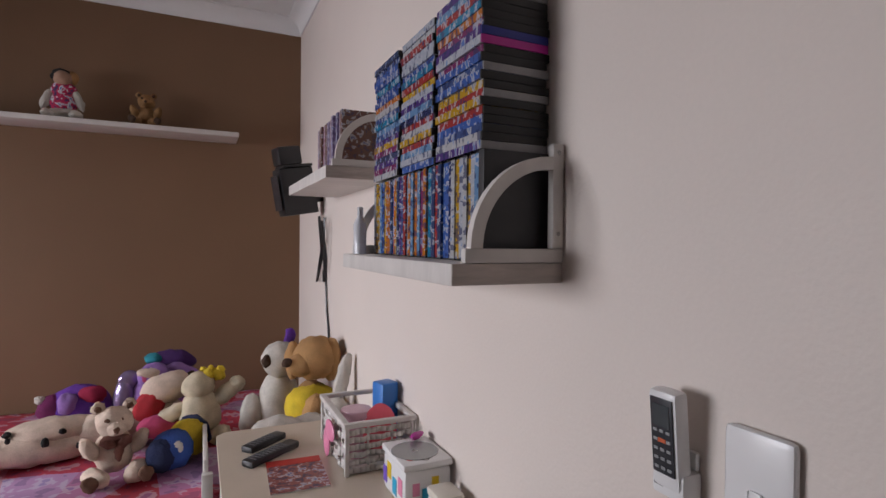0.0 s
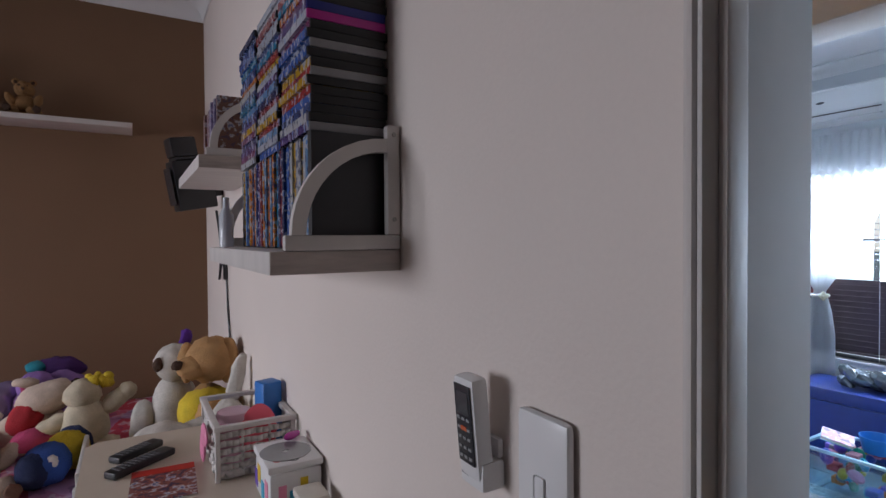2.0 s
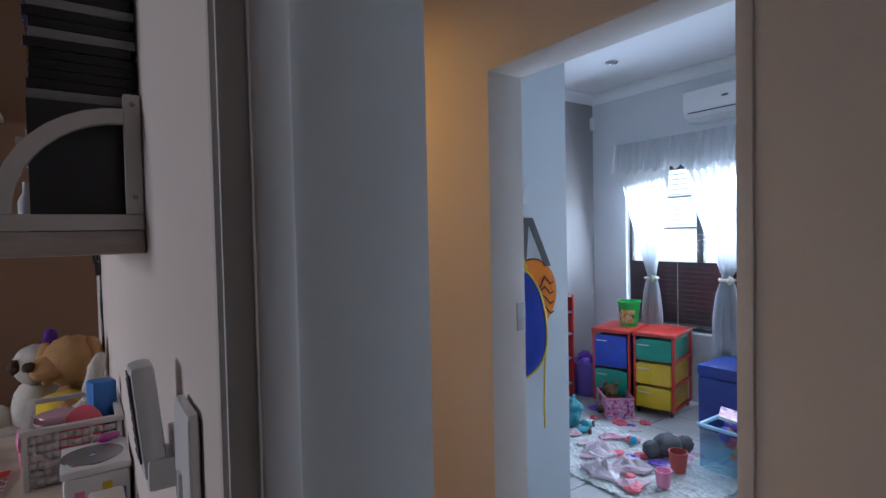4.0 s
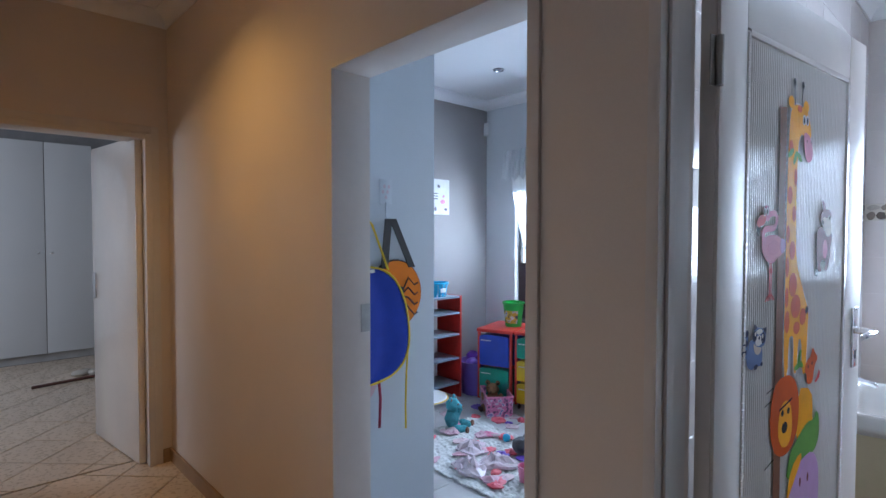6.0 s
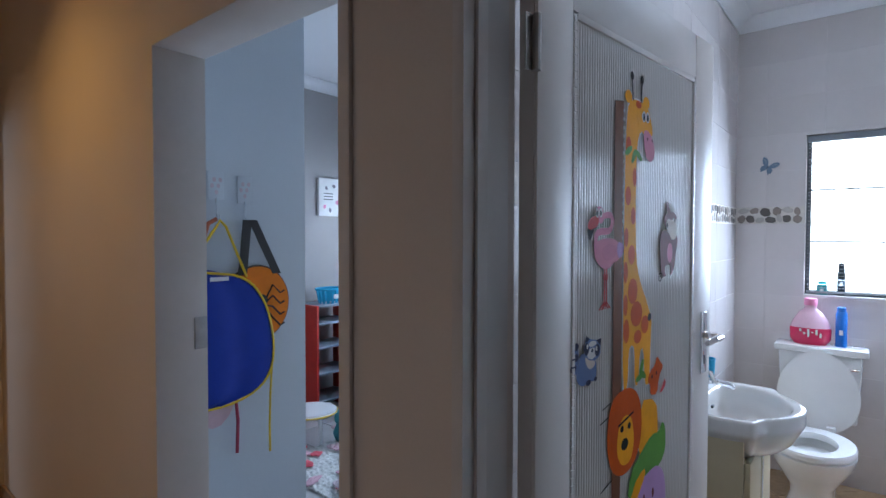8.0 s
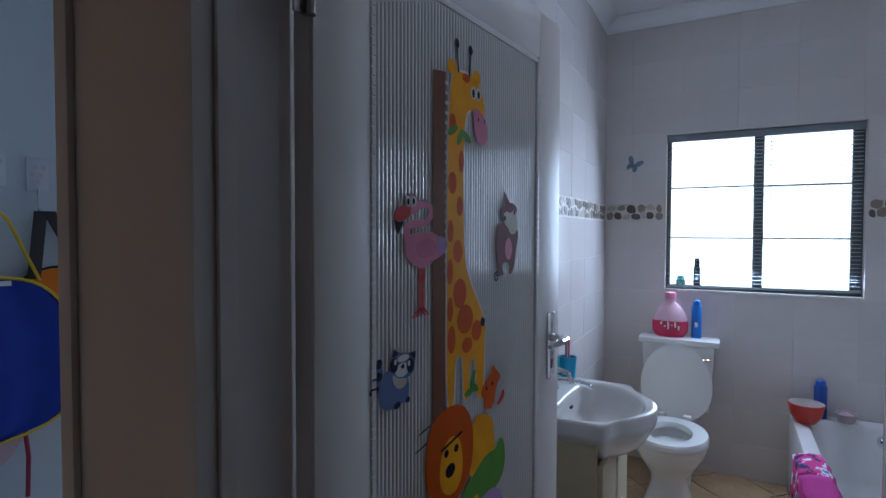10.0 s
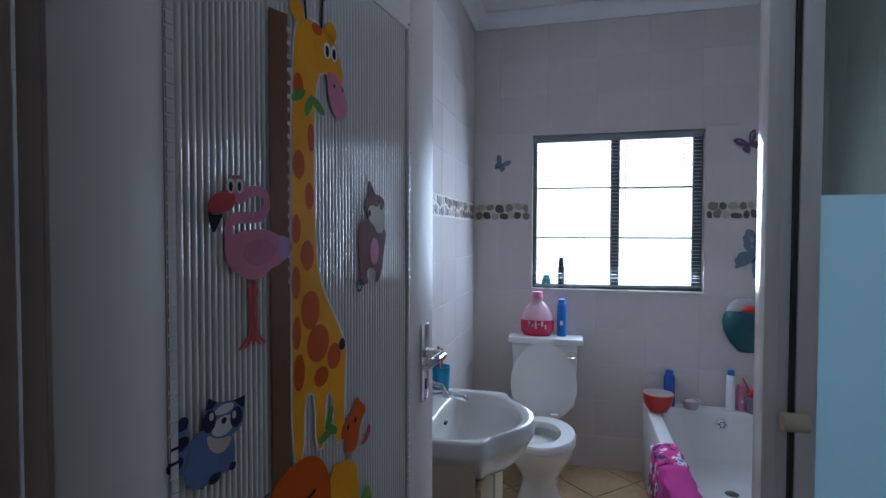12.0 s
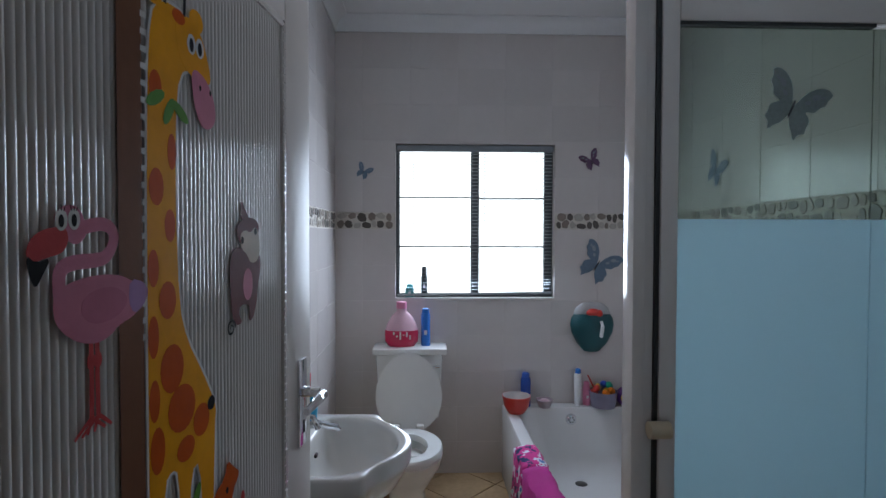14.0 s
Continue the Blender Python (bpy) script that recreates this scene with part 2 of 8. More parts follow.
# ---- builders ----
def box(bm, a, b, bevel=0.0, mat=0):
    got = bmesh.ops.create_cube(bm, size=1)
    vs = got["verts"]
    for v in vs:
        v.co = Vector([a[i] + (b[i] - a[i]) * (v.co[i] + 0.5) for i in range(3)])
    fs = list({f for v in vs for f in v.link_faces})
    for f in fs:
        f.material_index = mat
    if bevel:
        es = list({e for v in vs for e in v.link_edges})
        for f in bmesh.ops.bevel(bm, geom=es, offset=bevel, segments=2, affect="EDGES", profile=0.6)["faces"]:
            f.material_index = mat
    return bm


def ball(bm, at, r, mat=0, turn=(0, 0, 0), seg=14):
    r = (r, r, r) if isinstance(r, (int, float)) else r
    m = Matrix.LocRotScale(at, Euler([radians(a) for a in turn]), r)
    vs = bmesh.ops.create_uvsphere(bm, u_segments=seg, v_segments=max(6, seg * 2 // 3), radius=1, matrix=m)["verts"]
    for f in {f for v in vs for f in v.link_faces}:
        f.material_index = mat
    return bm


def lathe(bm, profile, at=(0, 0, 0), seg=24, mat=0, scale=(1, 1), turn=(0, 0, 0)):
    """Turns (radius, height) pairs about the upright axis."""
    m = pose(*at, *turn)
    rings = []
    for r, z in profile:
        if r < 1e-5:
            rings.append([bm.verts.new(m @ Vector((0, 0, z)))])
        else:
            rings.append([bm.verts.new(m @ Vector((r * scale[0] * math.cos(2 * math.pi * i / seg), r * scale[1] * math.sin(2 * math.pi * i / seg), z))) for i in range(seg)])
    for p, q in zip(rings, rings[1:]):
        for i in range(seg):
            j = (i + 1) % seg
            if len(p) == 1 and len(q) == 1:
                continue
            if len(p) == 1:
                f = bm.faces.new((p[0], q[i], q[j]))
            elif len(q) == 1:
                f = bm.faces.new((p[i], p[j], q[0]))
            else:
                f = bm.faces.new((p[i], p[j], q[j], q[i]))
            f.material_index = mat
    return bm


def tube(bm, pts, r, seg=8, mat=0, close=True):
    pts = [Vector(p) for p in pts]
    rings = []
    for i, p in enumerate(pts):
        d = (pts[min(i + 1, len(pts) - 1)] - pts[max(i - 1, 0)]).normalized()
        u = d.cross(Vector((0.123, 0.31, 0.94))).normalized()
        w = d.cross(u)
        rr = r[i] if isinstance(r, (list, tuple)) else r
        rings.append([bm.verts.new(p + (u * math.cos(2 * math.pi * k / seg) + w * math.sin(2 * math.pi * k / seg)) * rr) for k in range(seg)])
    for p, q in zip(rings, rings[1:]):
        for k in range(seg):
            bm.faces.new((p[k], p[(k + 1) % seg], q[(k + 1) % seg], q[k])).material_index = mat
    if close:
        bm.faces.new(rings[0]).material_index = mat
        bm.faces.new(list(reversed(rings[-1]))).material_index = mat
    return bm


def prism(bm, outline, m, depth, mat=0):
    """A flat outline (x, y) raised by depth along z, laid by the matrix m."""
    lo = [bm.verts.new(m @ Vector((x, y, 0))) for x, y in outline]
    hi = [bm.verts.new(m @ Vector((x, y, depth))) for x, y in outline]
    n = len(outline)
    bm.faces.new(list(reversed(lo))).material_index = mat
    bm.faces.new(hi).material_index = mat
    for i in range(n):
        bm.faces.new((lo[i], lo[(i + 1) % n], hi[(i + 1) % n], hi[i])).material_index = mat
    return bm


def smooth_loop(pts, rounds=2):
    """Rounds a closed outline by cutting its corners."""
    for _ in range(rounds):
        out = []
        for i, p in enumerate(pts):
            q = pts[(i + 1) % len(pts)]
            out += [(p[0] * 0.75 + q[0] * 0.25, p[1] * 0.75 + q[1] * 0.25), (p[0] * 0.25 + q[0] * 0.75, p[1] * 0.25 + q[1] * 0.75)]
        pts = out
    return pts


def oval(cx, cy, rx, ry, n=18, turn=0.0):
    c, s = math.cos(radians(turn)), math.sin(radians(turn))
    return [(cx + c * rx * math.cos(2 * math.pi * i / n) - s * ry * math.sin(2 * math.pi * i / n), cy + s * rx * math.cos(2 * math.pi * i / n) + c * ry * math.sin(2 * math.pi * i / n)) for i in range(n)]


def shaped(name, bm, mats, smooth=35, fix=True):
    me = bpy.data.meshes.new(name)
    if fix:
        bmesh.ops.recalc_face_normals(bm, faces=bm.faces)
    bm.to_mesh(me)
    bm.free()
    for m in (mats if isinstance(mats, (list, tuple)) else [mats]):
        me.materials.append(m)
    if smooth:
        me.shade_smooth()
        me.set_sharp_from_angle(angle=radians(smooth))
    return me


def part(name, bm, mats, parent, label="", smooth=35):
    ob = new(name, shaped(name, bm, mats, smooth))
    ob.parent = parent
    if label:
        tagged(ob, label)
    return ob


def thing(name, label, category, at=(0, 0, 0, 0), group="", kind=""):
    ob = new(name)
    ob.empty_display_size = 0.05
    ob.matrix_world = pose(at[0], at[1], at[2], 0, 0, at[3] if len(at) > 3 else 0)
    return tagged(ob, label, category, group, kind)


def solo(name, bm, mats, label, category, at=None, group="", smooth=35, kind=""):
    """A thing of one mesh."""
    ob = new(name, shaped(name, bm, mats, smooth))
    if at:
        ob.matrix_world = pose(*at) if len(at) > 4 else pose(at[0], at[1], at[2], 0, 0, at[3])
    return tagged(ob, label, category, group, kind)


def structure(name, bm, mats, label, category, smooth=0):
    ob = new(name, shaped(name, bm, mats, smooth))
    return tagged(ob, label, category, kind="structure")


def BM():
    return bmesh.new()


def wall(name, boxes, mats, label, pick=None):
    """A wall out of blocks; pick(normal) chooses the paint of a face."""
    bm = BM()
    for a, b in boxes:
        box(bm, a, b)
    bm.normal_update()
    if pick:
        for f in bm.faces:
            f.material_index = pick(f.normal)
    return structure(name, bm, mats, label, "wall")

# ---- rooms ----
TOP = 2.98
HEAD = 2.04
sides = lambda n: 1 if n.x > 0.5 else 0

wall_shelf = wall("wall_bedroom_hall", [((0.78, 0.2, 0), (0.937, 3.38, TOP)), ((0.78, -0.64, HEAD), (0.937, 0.2, TOP)), ((0.78, -2.2, 0), (0.937, -0.64, TOP))],
                  [PAINT_BEDROOM, PAINT_HALL], "smooth off-white painted bedroom wall with a doorway", sides)
wall("wall_brown", [((-3.0, 3.38, 0), (0.99, 3.5, TOP))], [PAINT_BROWN], "chocolate brown painted bedroom wall behind the bed")
wall("wall_bedroom_window", [((-3.12, -2.2, 0), (-3.0, 1.2, TOP)), ((-3.12, 2.8, 0), (-3.0, 3.5, TOP)), ((-3.12, 1.2, 0), (-3.0, 2.8, 0.95)), ((-3.12, 1.2, 2.15), (-3.0, 2.8, TOP))],
     [PAINT_BEDROOM], "off-white bedroom wall with a window opening")
wall("wall_bedroom_back", [((-3.12, -2.32, 0), (2.09, -2.2, TOP))], [PAINT_BEDROOM], "plain off-white back wall")
wall("wall_hall", [((1.94, 1.3, 0), (2.09, 3.25, TOP)), ((1.94, 0.42, HEAD), (2.09, 1.3, TOP)), ((1.94, 0.1, 0), (2.09, 0.42, TOP)), ((1.94, -0.74, HEAD), (2.09, 0.1, TOP)), ((1.94, -2.2, 0), (2.09, -0.74, TOP))],
     [PAINT_HALL, PAINT_PLAY], "cream painted passage wall with two doorways", sides)
wall("wall_hall_end", [((0.99, 3.25, 2.05), (1.84, 3.4, TOP)), ((1.84, 3.25, 0), (2.09, 3.4, TOP)), ((0.937, 3.25, 0), (0.99, 3.4, TOP))], [PAINT_HALL], "cream painted end wall of the passage with a doorway")
wall("wall_play_side", [((2.09, 3.25, 0), (5.05, 3.4, TOP))], [PAINT_GREY], "mid grey painted playroom wall")
wall("wall_play_window", [((4.9, 0.39, 0), (5.05, 0.75, TOP)), ((4.9, 2.88, 0), (5.05, 3.25, TOP)), ((4.9, 0.75, 0), (5.05, 2.88, 0.58)), ((4.9, 0.75, 2.0), (5.05, 2.88, TOP))],
     [PAINT_PLAY], "pale grey playroom wall with a wide window")
wall_left = wall("wall_bath_left", [((2.09, 0.2735, -0.06), (5.35, 0.39, TOP))], [GROUT, PAINT_PLAY], "tiled bathroom wall behind the basin", lambda n: 1 if n.y > 0.5 else 0)
wall_back = wall("wall_bath_window", [((5.2035, -1.78, -0.06), (5.36, -1.14, TOP)), ((5.2035, -0.11, -0.06), (5.36, 0.28, TOP)), ((5.2035, -1.14, -0.06), (5.36, -0.11, 1.09)), ((5.2035, -1.14, 2.08), (5.36, -0.11, TOP))],
                 [GROUT], "tiled bathroom wall with a window and a pebble border")
wall_right = wall("wall_bath_right", [((2.09, -1.9, -0.06), (5.36, -1.7835, TOP))], [GROUT], "tiled bathroom wall beside the bath")
wall("wall_main_bedroom", [((-1.62, 3.5, 0), (-1.5, 4.6, TOP)), ((-1.62, 6.0, 0), (-1.5, 7.6, TOP)), ((-1.62, 4.6, 0), (-1.5, 6.0, 0.9)), ((-1.62, 4.6, 2.1), (-1.5, 6.0, TOP)), ((3.2, 3.4, 0), (3.3, 7.6, TOP)), ((-1.62, 7.5, 0), (3.3, 7.6, TOP))],
     [PAINT_PLAY], "pale walls of the main bedroom")

for nm, a, b, txt in (("ceiling_bedroom", (-3.0, -2.2, 2.86), (0.78, 3.38, 2.92), "white bedroom ceiling"), ("ceiling_hall", (0.937, -2.2, 2.80), (1.94, 3.25, 2.86), "white passage ceiling"),
                      ("ceiling_playroom", (2.09, 0.39, 2.76), (4.9, 3.25, 2.82), "white playroom ceiling"), ("ceiling_bathroom", (2.09, -1.79, 2.87), (5.21, 0.28, 2.93), "white bathroom ceiling"),
                      ("ceiling_main_bedroom", (-1.5, 3.5, 2.8), (3.2, 7.5, 2.86), "white main bedroom ceiling")):
    structure(nm, box(BM(), a, b), CEIL, txt, "ceiling")

for nm, a, b, mt, txt in (("floor", (-3.12, -2.32, -0.16), (2.02, 3.4, -0.006), FLOOR_GROUT, "tiled floor of the bedroom and passage"), ("floor_playroom", (2.02, 0.39, -0.16), (5.05, 3.4, -0.006), GROUT, "pale tiled playroom floor"),
                          ("floor_main_bedroom", (-1.62, 3.4, -0.16), (3.3, 7.6, -0.006), FLOOR_GROUT, "tiled main bedroom floor"), ("floor_bathroom", (2.02, -1.9, -0.16), (5.36, 0.39, -0.06), FLOOR_GROUT, "tiled bathroom floor")):
    structure(nm, box(BM(), a, b), mt, txt, "floor")
structure("ground", box(BM(), (-60, -60, -0.4), (70, 70, -0.2)), plain("lawn", (0.07, 0.09, 0.03), 0.9), "flat ground round the house", "ground")


def cornice(name, p, q, inward, z, drop=0.085, out=0.085):
    """A coved plaster strip between wall and ceiling."""
    p, q, n = Vector((*p, 0)), Vector((*q, 0)), Vector((*inward, 0))
    prof = [(0, z), (0, z - drop), (0.008, z - drop)]
    prof += [(0.008 + (out - 0.016) * (1 - math.cos(a)), z - drop + (drop - 0.010) * math.sin(a)) for a in (0.3, 0.6, 0.9, 1.2, 1.5)]
    prof += [(out, z - 0.008), (out, z)]
    bm = BM()
    r1 = [bm.verts.new(p + n * a + Vector((0, 0, b))) for a, b in prof]
    r2 = [bm.verts.new(q + n * a + Vector((0, 0, b))) for a, b in prof]
    for i in range(len(prof)):
        j = (i + 1) % len(prof)
        bm.faces.new((r1[i], r1[j], r2[j], r2[i]))
    bm.faces.new(r1)
    bm.faces.new(list(reversed(r2)))
    return structure(name, bm, CEIL, "white coved plaster cornice", "cornice", 40)


cornice("cornice_bedroom_brown", (-3, 3.38), (0.78, 3.38), (0, -1), 2.859)
cornice("cornice_bedroom_shelf", (0.78, -2.2), (0.78, 3.38), (-1, 0), 2.859)
cornice("cornice_hall", (1.94, -2.2), (1.94, 3.25), (-1, 0), 2.799)
cornice("cornice_hall_end", (0.937, 3.25), (1.94, 3.25), (0, -1), 2.799)
cornice("cornice_play_window", (4.9, 0.39), (4.9, 3.25), (-1, 0), 2.759)
cornice("cornice_play_side", (2.09, 3.25), (4.9, 3.25), (0, -1), 2.759)
cornice("cornice_bath_window", (5.20, -1.79), (5.20, 0.28), (-1, 0), 2.869)
cornice("cornice_bath_left", (2.09, 0.27), (5.21, 0.27), (0, -1), 2.869)
cornice("cornice_bath_right", (2.09, -1.78), (5.21, -1.78), (0, 1), 2.869)


def door_frame(name, x0, x1, y0, y1, lips, label, stop=0.0, near_stop=True):
    """A pressed steel frame lining an opening in a wall that runs along y; lips: faces on which it laps over the wall."""
    t = thing(name, label, "door frame", kind="structure")
    z = HEAD
    for nm, a, b in (("jamb", (x0, y1 - 0.004, 0), (x1, y1 + 0.0005, z)), ("jamb", (x0, y0 - 0.0005, 0), (x1, y0 + 0.004, z)), ("head", (x0, y0 + 0.004, z - 0.004), (x1, y1 - 0.004, z + 0.0005))):
        part(nm, box(BM(), a, b, 0.0012), FRAME_MATT if nm == "head" or x0 < 1 else FRAME, t)
    mid = (x0 + x1) / 2
    for nm, a, b in (("door_stop", (mid + stop, y1 - 0.013, 0), (mid + stop + 0.03, y1 - 0.0042, z - 0.005)), ("door_stop", (mid + stop, y0 + 0.0042, 0), (mid + stop + 0.03, y0 + 0.013, z - 0.005)))[0 if near_stop else 1:]:
        part(nm, box(BM(), a, b, 0.004), FRAME, t)
    for x, s, ya, yb in lips:
        a, b = sorted((x, x + s * 0.012))
        part("architrave", box(BM(), (a, ya, 0), (b, yb, z + 0.04), 0.004), FRAME, t)
    return t


door_frame("door_frame_1", 0.772, 0.940, -0.64, 0.198, [(0.78, -1, 0.200, 0.209)], "grey-white steel door frame of the bedroom doorway", -0.065)
door_frame("door_frame_2", 1.934, 2.10, 0.42, 1.302, [(1.94, -1, 0.385, 0.4195)], "grey-white steel door frame of the playroom doorway", 0.03, False)
door_frame("door_frame_3", 1.925, 2.065, -0.74, 0.102, [(1.94, -1, 0.1025, 0.125)], "glossy white steel door frame of the bathroom doorway", -0.04)
t = thing("door_frame_4", "cream steel door frame at the passage end", "door frame", kind="structure")
for a, b in (((1.805, 3.225, 0), (1.842, 3.42, 2.05)), ((0.988, 3.225, 0), (1.02, 3.42, 2.05)), ((1.02, 3.225, 2.018), (1.805, 3.42, 2.052)), ((1.842, 3.238, 0), (1.885, 3.2495, 2.10)), ((1.02, 3.238, 2.052), (1.842, 3.2495, 2.10))):
    part("jamb", box(BM(), a, b, 0.004), FRAME, t)

bm = BM()
for a, b in (((1.925, 1.305, -0.004), (1.9395, 3.2495, 0.085)), ((1.885, 3.235, -0.004), (1.925, 3.2495, 0.085)), ((1.925, 0.13, -0.004), (1.9395, 0.38, 0.085))):
    box(bm, a, b, 0.003)
structure("skirting", bm, SKIRT, "low brown tile skirting along the passage wall", "skirting")

# ---- bathroom door with its animal stickers ----
ON = Matrix(((1, 0, 0, 0), (0, 0, -1, 0), (0, 1, 0, 0), (0, 0, 0, 1)))  # an outline (along, up) on the face of a leaf


def flat(bm, outline, layer, mat=0):
    return prism(bm, outline, Matrix.Translation((0, -0.0022 - 0.00012 * layer, 0)) @ ON, 0.0001, mat)


def lever_handle(parent, s, z, w=0.042, h=0.18, y=0.0, sign=-1):
    """A chrome plate with a lever."""
    p = part("lock_plate", box(BM(), (s - w / 2, y - 0.008, z - h * 0.62), (s + w / 2, y, z + h * 0.38), 0.003), CHROME, parent, "chrome lock plate")
    bm = tube(BM(), [(s, y - 0.006, z), (s, y - 0.045, z), (s + sign * 0.015, y - 0.055, z), (s + sign * 0.06, y - 0.056, z), (s + sign * 0.115, y - 0.054, z - 0.004)], [0.011, 0.010, 0.010, 0.009, 0.007], 10)
    part("lever", bm, CHROME, p)
    part("keyhole", box(BM(), (s - 0.004, y - 0.0092, z - 0.085), (s + 0.004, y - 0.0085, z - 0.06)), BLACK, p)


door = thing("bathroom_door", "glossy white fluted panel door standing open, covered with animal stickers", "door", (2.078, 0.047, -0.03, -6.56))
LW = 0.885
bm = box(BM(), (0, 0.006, 0), (LW, 0.04, 2.045), 0.003)
part("leaf", bm, ENAMEL, door)
for nm, a, b in (("stile", (0, -0.002, 0), (0.118, 0.0055, 2.045)), ("stile", (0.752, -0.002, 0), (LW, 0.0055, 2.045)), ("rail", (0.1185, -0.002, 1.925), (0.7515, 0.0055, 2.045)), ("rail", (0.1185, -0.002, 0), (0.7515, 0.0055, 0.16))):
    part(nm, box(BM(), a, b, 0.002), ENAMEL_SOFT if nm == "stile" else ENAMEL, door)
bm = BM()
n = 480
lo, hi = [], []
for i in range(n + 1):
    s = 0.136 + 0.598 * i / n
    y = 0.003 - 0.0026 * abs(math.sin(math.pi * 60 * i / n)) ** 0.8
    lo.append(bm.verts.new((s, y, 0.175)))
    hi.append(bm.verts.new((s, y, 1.91)))
for i in range(n):
    bm.faces.new((lo[i], lo[i + 1], hi[i + 1], hi[i]))
part("fluted_panel", bm, ENAMEL, door, "narrow upright flutes")
for s in (0.124, 0.743):
    bm = BM()
    box(bm, (s - 0.007, -0.003, 0.165), (s + 0.007, 0.005, 1.92), 0.002)
    for k in range(110):
        z = 0.18 + k * 0.0158
        box(bm, (s - 0.005, -0.0044, z), (s + 0.005, -0.0028, z + 0.012), 0.0)
    part("beading", bm, ENAMEL, door, "beaded panel moulding")
for z in (0.168, 1.917):
    part("moulding", box(BM(), (0.131, -0.004, z - 0.007), (0.736, 0.005, z + 0.007), 0.002), ENAMEL, door)
lever_handle(door, 0.828, 1.195)
for z in (0.25, 1.83):
    part("hinge", tube(BM(), [(-0.006, -0.004, z - 0.05), (-0.006, -0.004, z + 0.05)], 0.008, 10), STEEL, door, "dull steel butt hinge")
for z0 in (0.25, 1.83):
    part("hinge_leaf", box(BM(), (-0.03, 0.002, z0 - 0.05), (-0.006, 0.005, z0 + 0.05)), STEEL, door)

S_BROWN, S_YEL, S_SPOT = plain("brown sticker", (0.20, 0.085, 0.045), 0.55), plain("yellow sticker", (0.86, 0.36, 0.004), 0.55), plain("orange sticker", (0.60, 0.09, 0.003), 0.55)
S_PINK, S_WHT, S_RED, S_GRN = plain("pink sticker", (0.62, 0.22, 0.31), 0.55), plain("white sticker", (0.72, 0.70, 0.68), 0.55), plain("red sticker", (0.55, 0.07, 0.07), 0.55), plain("green sticker", (0.12, 0.30, 0.05), 0.55)
S_BLUE, S_NAVY, S_PLUM = plain("grey-blue sticker", (0.14, 0.20, 0.38), 0.55), plain("navy sticker", (0.03, 0.035, 0.08), 0.55), plain("plum sticker", (0.16, 0.045, 0.05), 0.55)
S_LILAC, S_ROSE, S_CREAM = plain("lilac sticker", (0.42, 0.24, 0.46), 0.55), plain("rose sticker", (0.56, 0.18, 0.27), 0.55), plain("cream sticker", (0.60, 0.52, 0.44), 0.55)
INK = plain("sticker ink", (0.010, 0.009, 0.010), 0.6)
for m in (S_BROWN, S_YEL, S_SPOT, S_PINK, S_WHT, S_RED, S_GRN, S_BLUE, S_NAVY, S_PLUM, S_LILAC, S_ROSE, S_CREAM, INK):
    m.node_tree.nodes["Principled BSDF"].inputs["Specular IOR Level"].default_value = 0.06

# giraffe growth chart
g = part("ruler", flat(BM(), [(0.288, 0.72), (0.328, 0.72), (0.328, 1.785), (0.288, 1.78)], 0), S_BROWN, door, "brown growth ruler sticker")
bm = BM()
for k in range(40):
    z = 1.40 + k * 0.0095
    if k % 2 == 0:
        flat(bm, [(0.326, z), (0.336, z), (0.336, z + 0.007), (0.326, z + 0.007)], 1)
part("ruler_marks", bm, S_WHT, g)
body = [(0.334, 1.13), (0.360, 1.13), (0.363, 1.22), (0.378, 1.23), (0.392, 1.22), (0.394, 1.13), (0.415, 1.13), (0.420, 1.21), (0.440, 1.215), (0.448, 1.12), (0.474, 1.12), (0.480, 1.25), (0.484, 1.275), (0.470, 1.30),
        (0.448, 1.335), (0.412, 1.385), (0.396, 1.43), (0.390, 1.56), (0.392, 1.66), (0.400, 1.72), (0.430, 1.735), (0.440, 1.77), (0.425, 1.795), (0.385, 1.80), (0.352, 1.79), (0.340, 1.74), (0.335, 1.60), (0.334, 1.40)]
def border(outline, d):
    """An outline grown outward by d."""
    n = len(outline)
    turn = sum(p[0] * q[1] - q[0] * p[1] for p, q in zip(outline, outline[1:] + outline[:1]))
    out = []
    for i, p in enumerate(outline):
        a, b = outline[i - 1], outline[(i + 1) % n]
        tx_, ty_ = b[0] - a[0], b[1] - a[1]
        k = (d if turn > 0 else -d) / (math.hypot(tx_, ty_) or 1)
        out.append((p[0] + ty_ * k, p[1] - tx_ * k))
    return out


gi = part("giraffe_sticker", flat(BM(), smooth_loop(body, 1), 2), S_YEL, door, "yellow giraffe with orange spots")
part("white_border", flat(BM(), border(smooth_loop(body, 1), 0.004), 1), S_WHT, gi)
bm = BM()
for cx, cz, rx, rz in ((0.352, 1.69, 0.012, 0.02), (0.383, 1.62, 0.009, 0.022), (0.352, 1.575, 0.014, 0.022), (0.378, 1.53, 0.011, 0.02), (0.345, 1.48, 0.010, 0.022), (0.372, 1.44, 0.017, 0.023), (0.344, 1.40, 0.010, 0.025), (0.380, 1.355, 0.024, 0.030),
                       (0.345, 1.325, 0.010, 0.025), (0.400, 1.30, 0.030, 0.030), (0.350, 1.265, 0.014, 0.028), (0.445, 1.27, 0.020, 0.022), (0.408, 1.245, 0.020, 0.016), (0.40, 1.79, 0.014, 0.009)):
    flat(bm, oval(cx, cz, rx, rz), 4)
part("spots", bm, S_SPOT, gi)
part("snout", flat(BM(), smooth_loop([(0.425, 1.74), (0.470, 1.73), (0.492, 1.69), (0.478, 1.665), (0.450, 1.662), (0.432, 1.69)], 2), 4), S_PINK, gi, "pink snout")
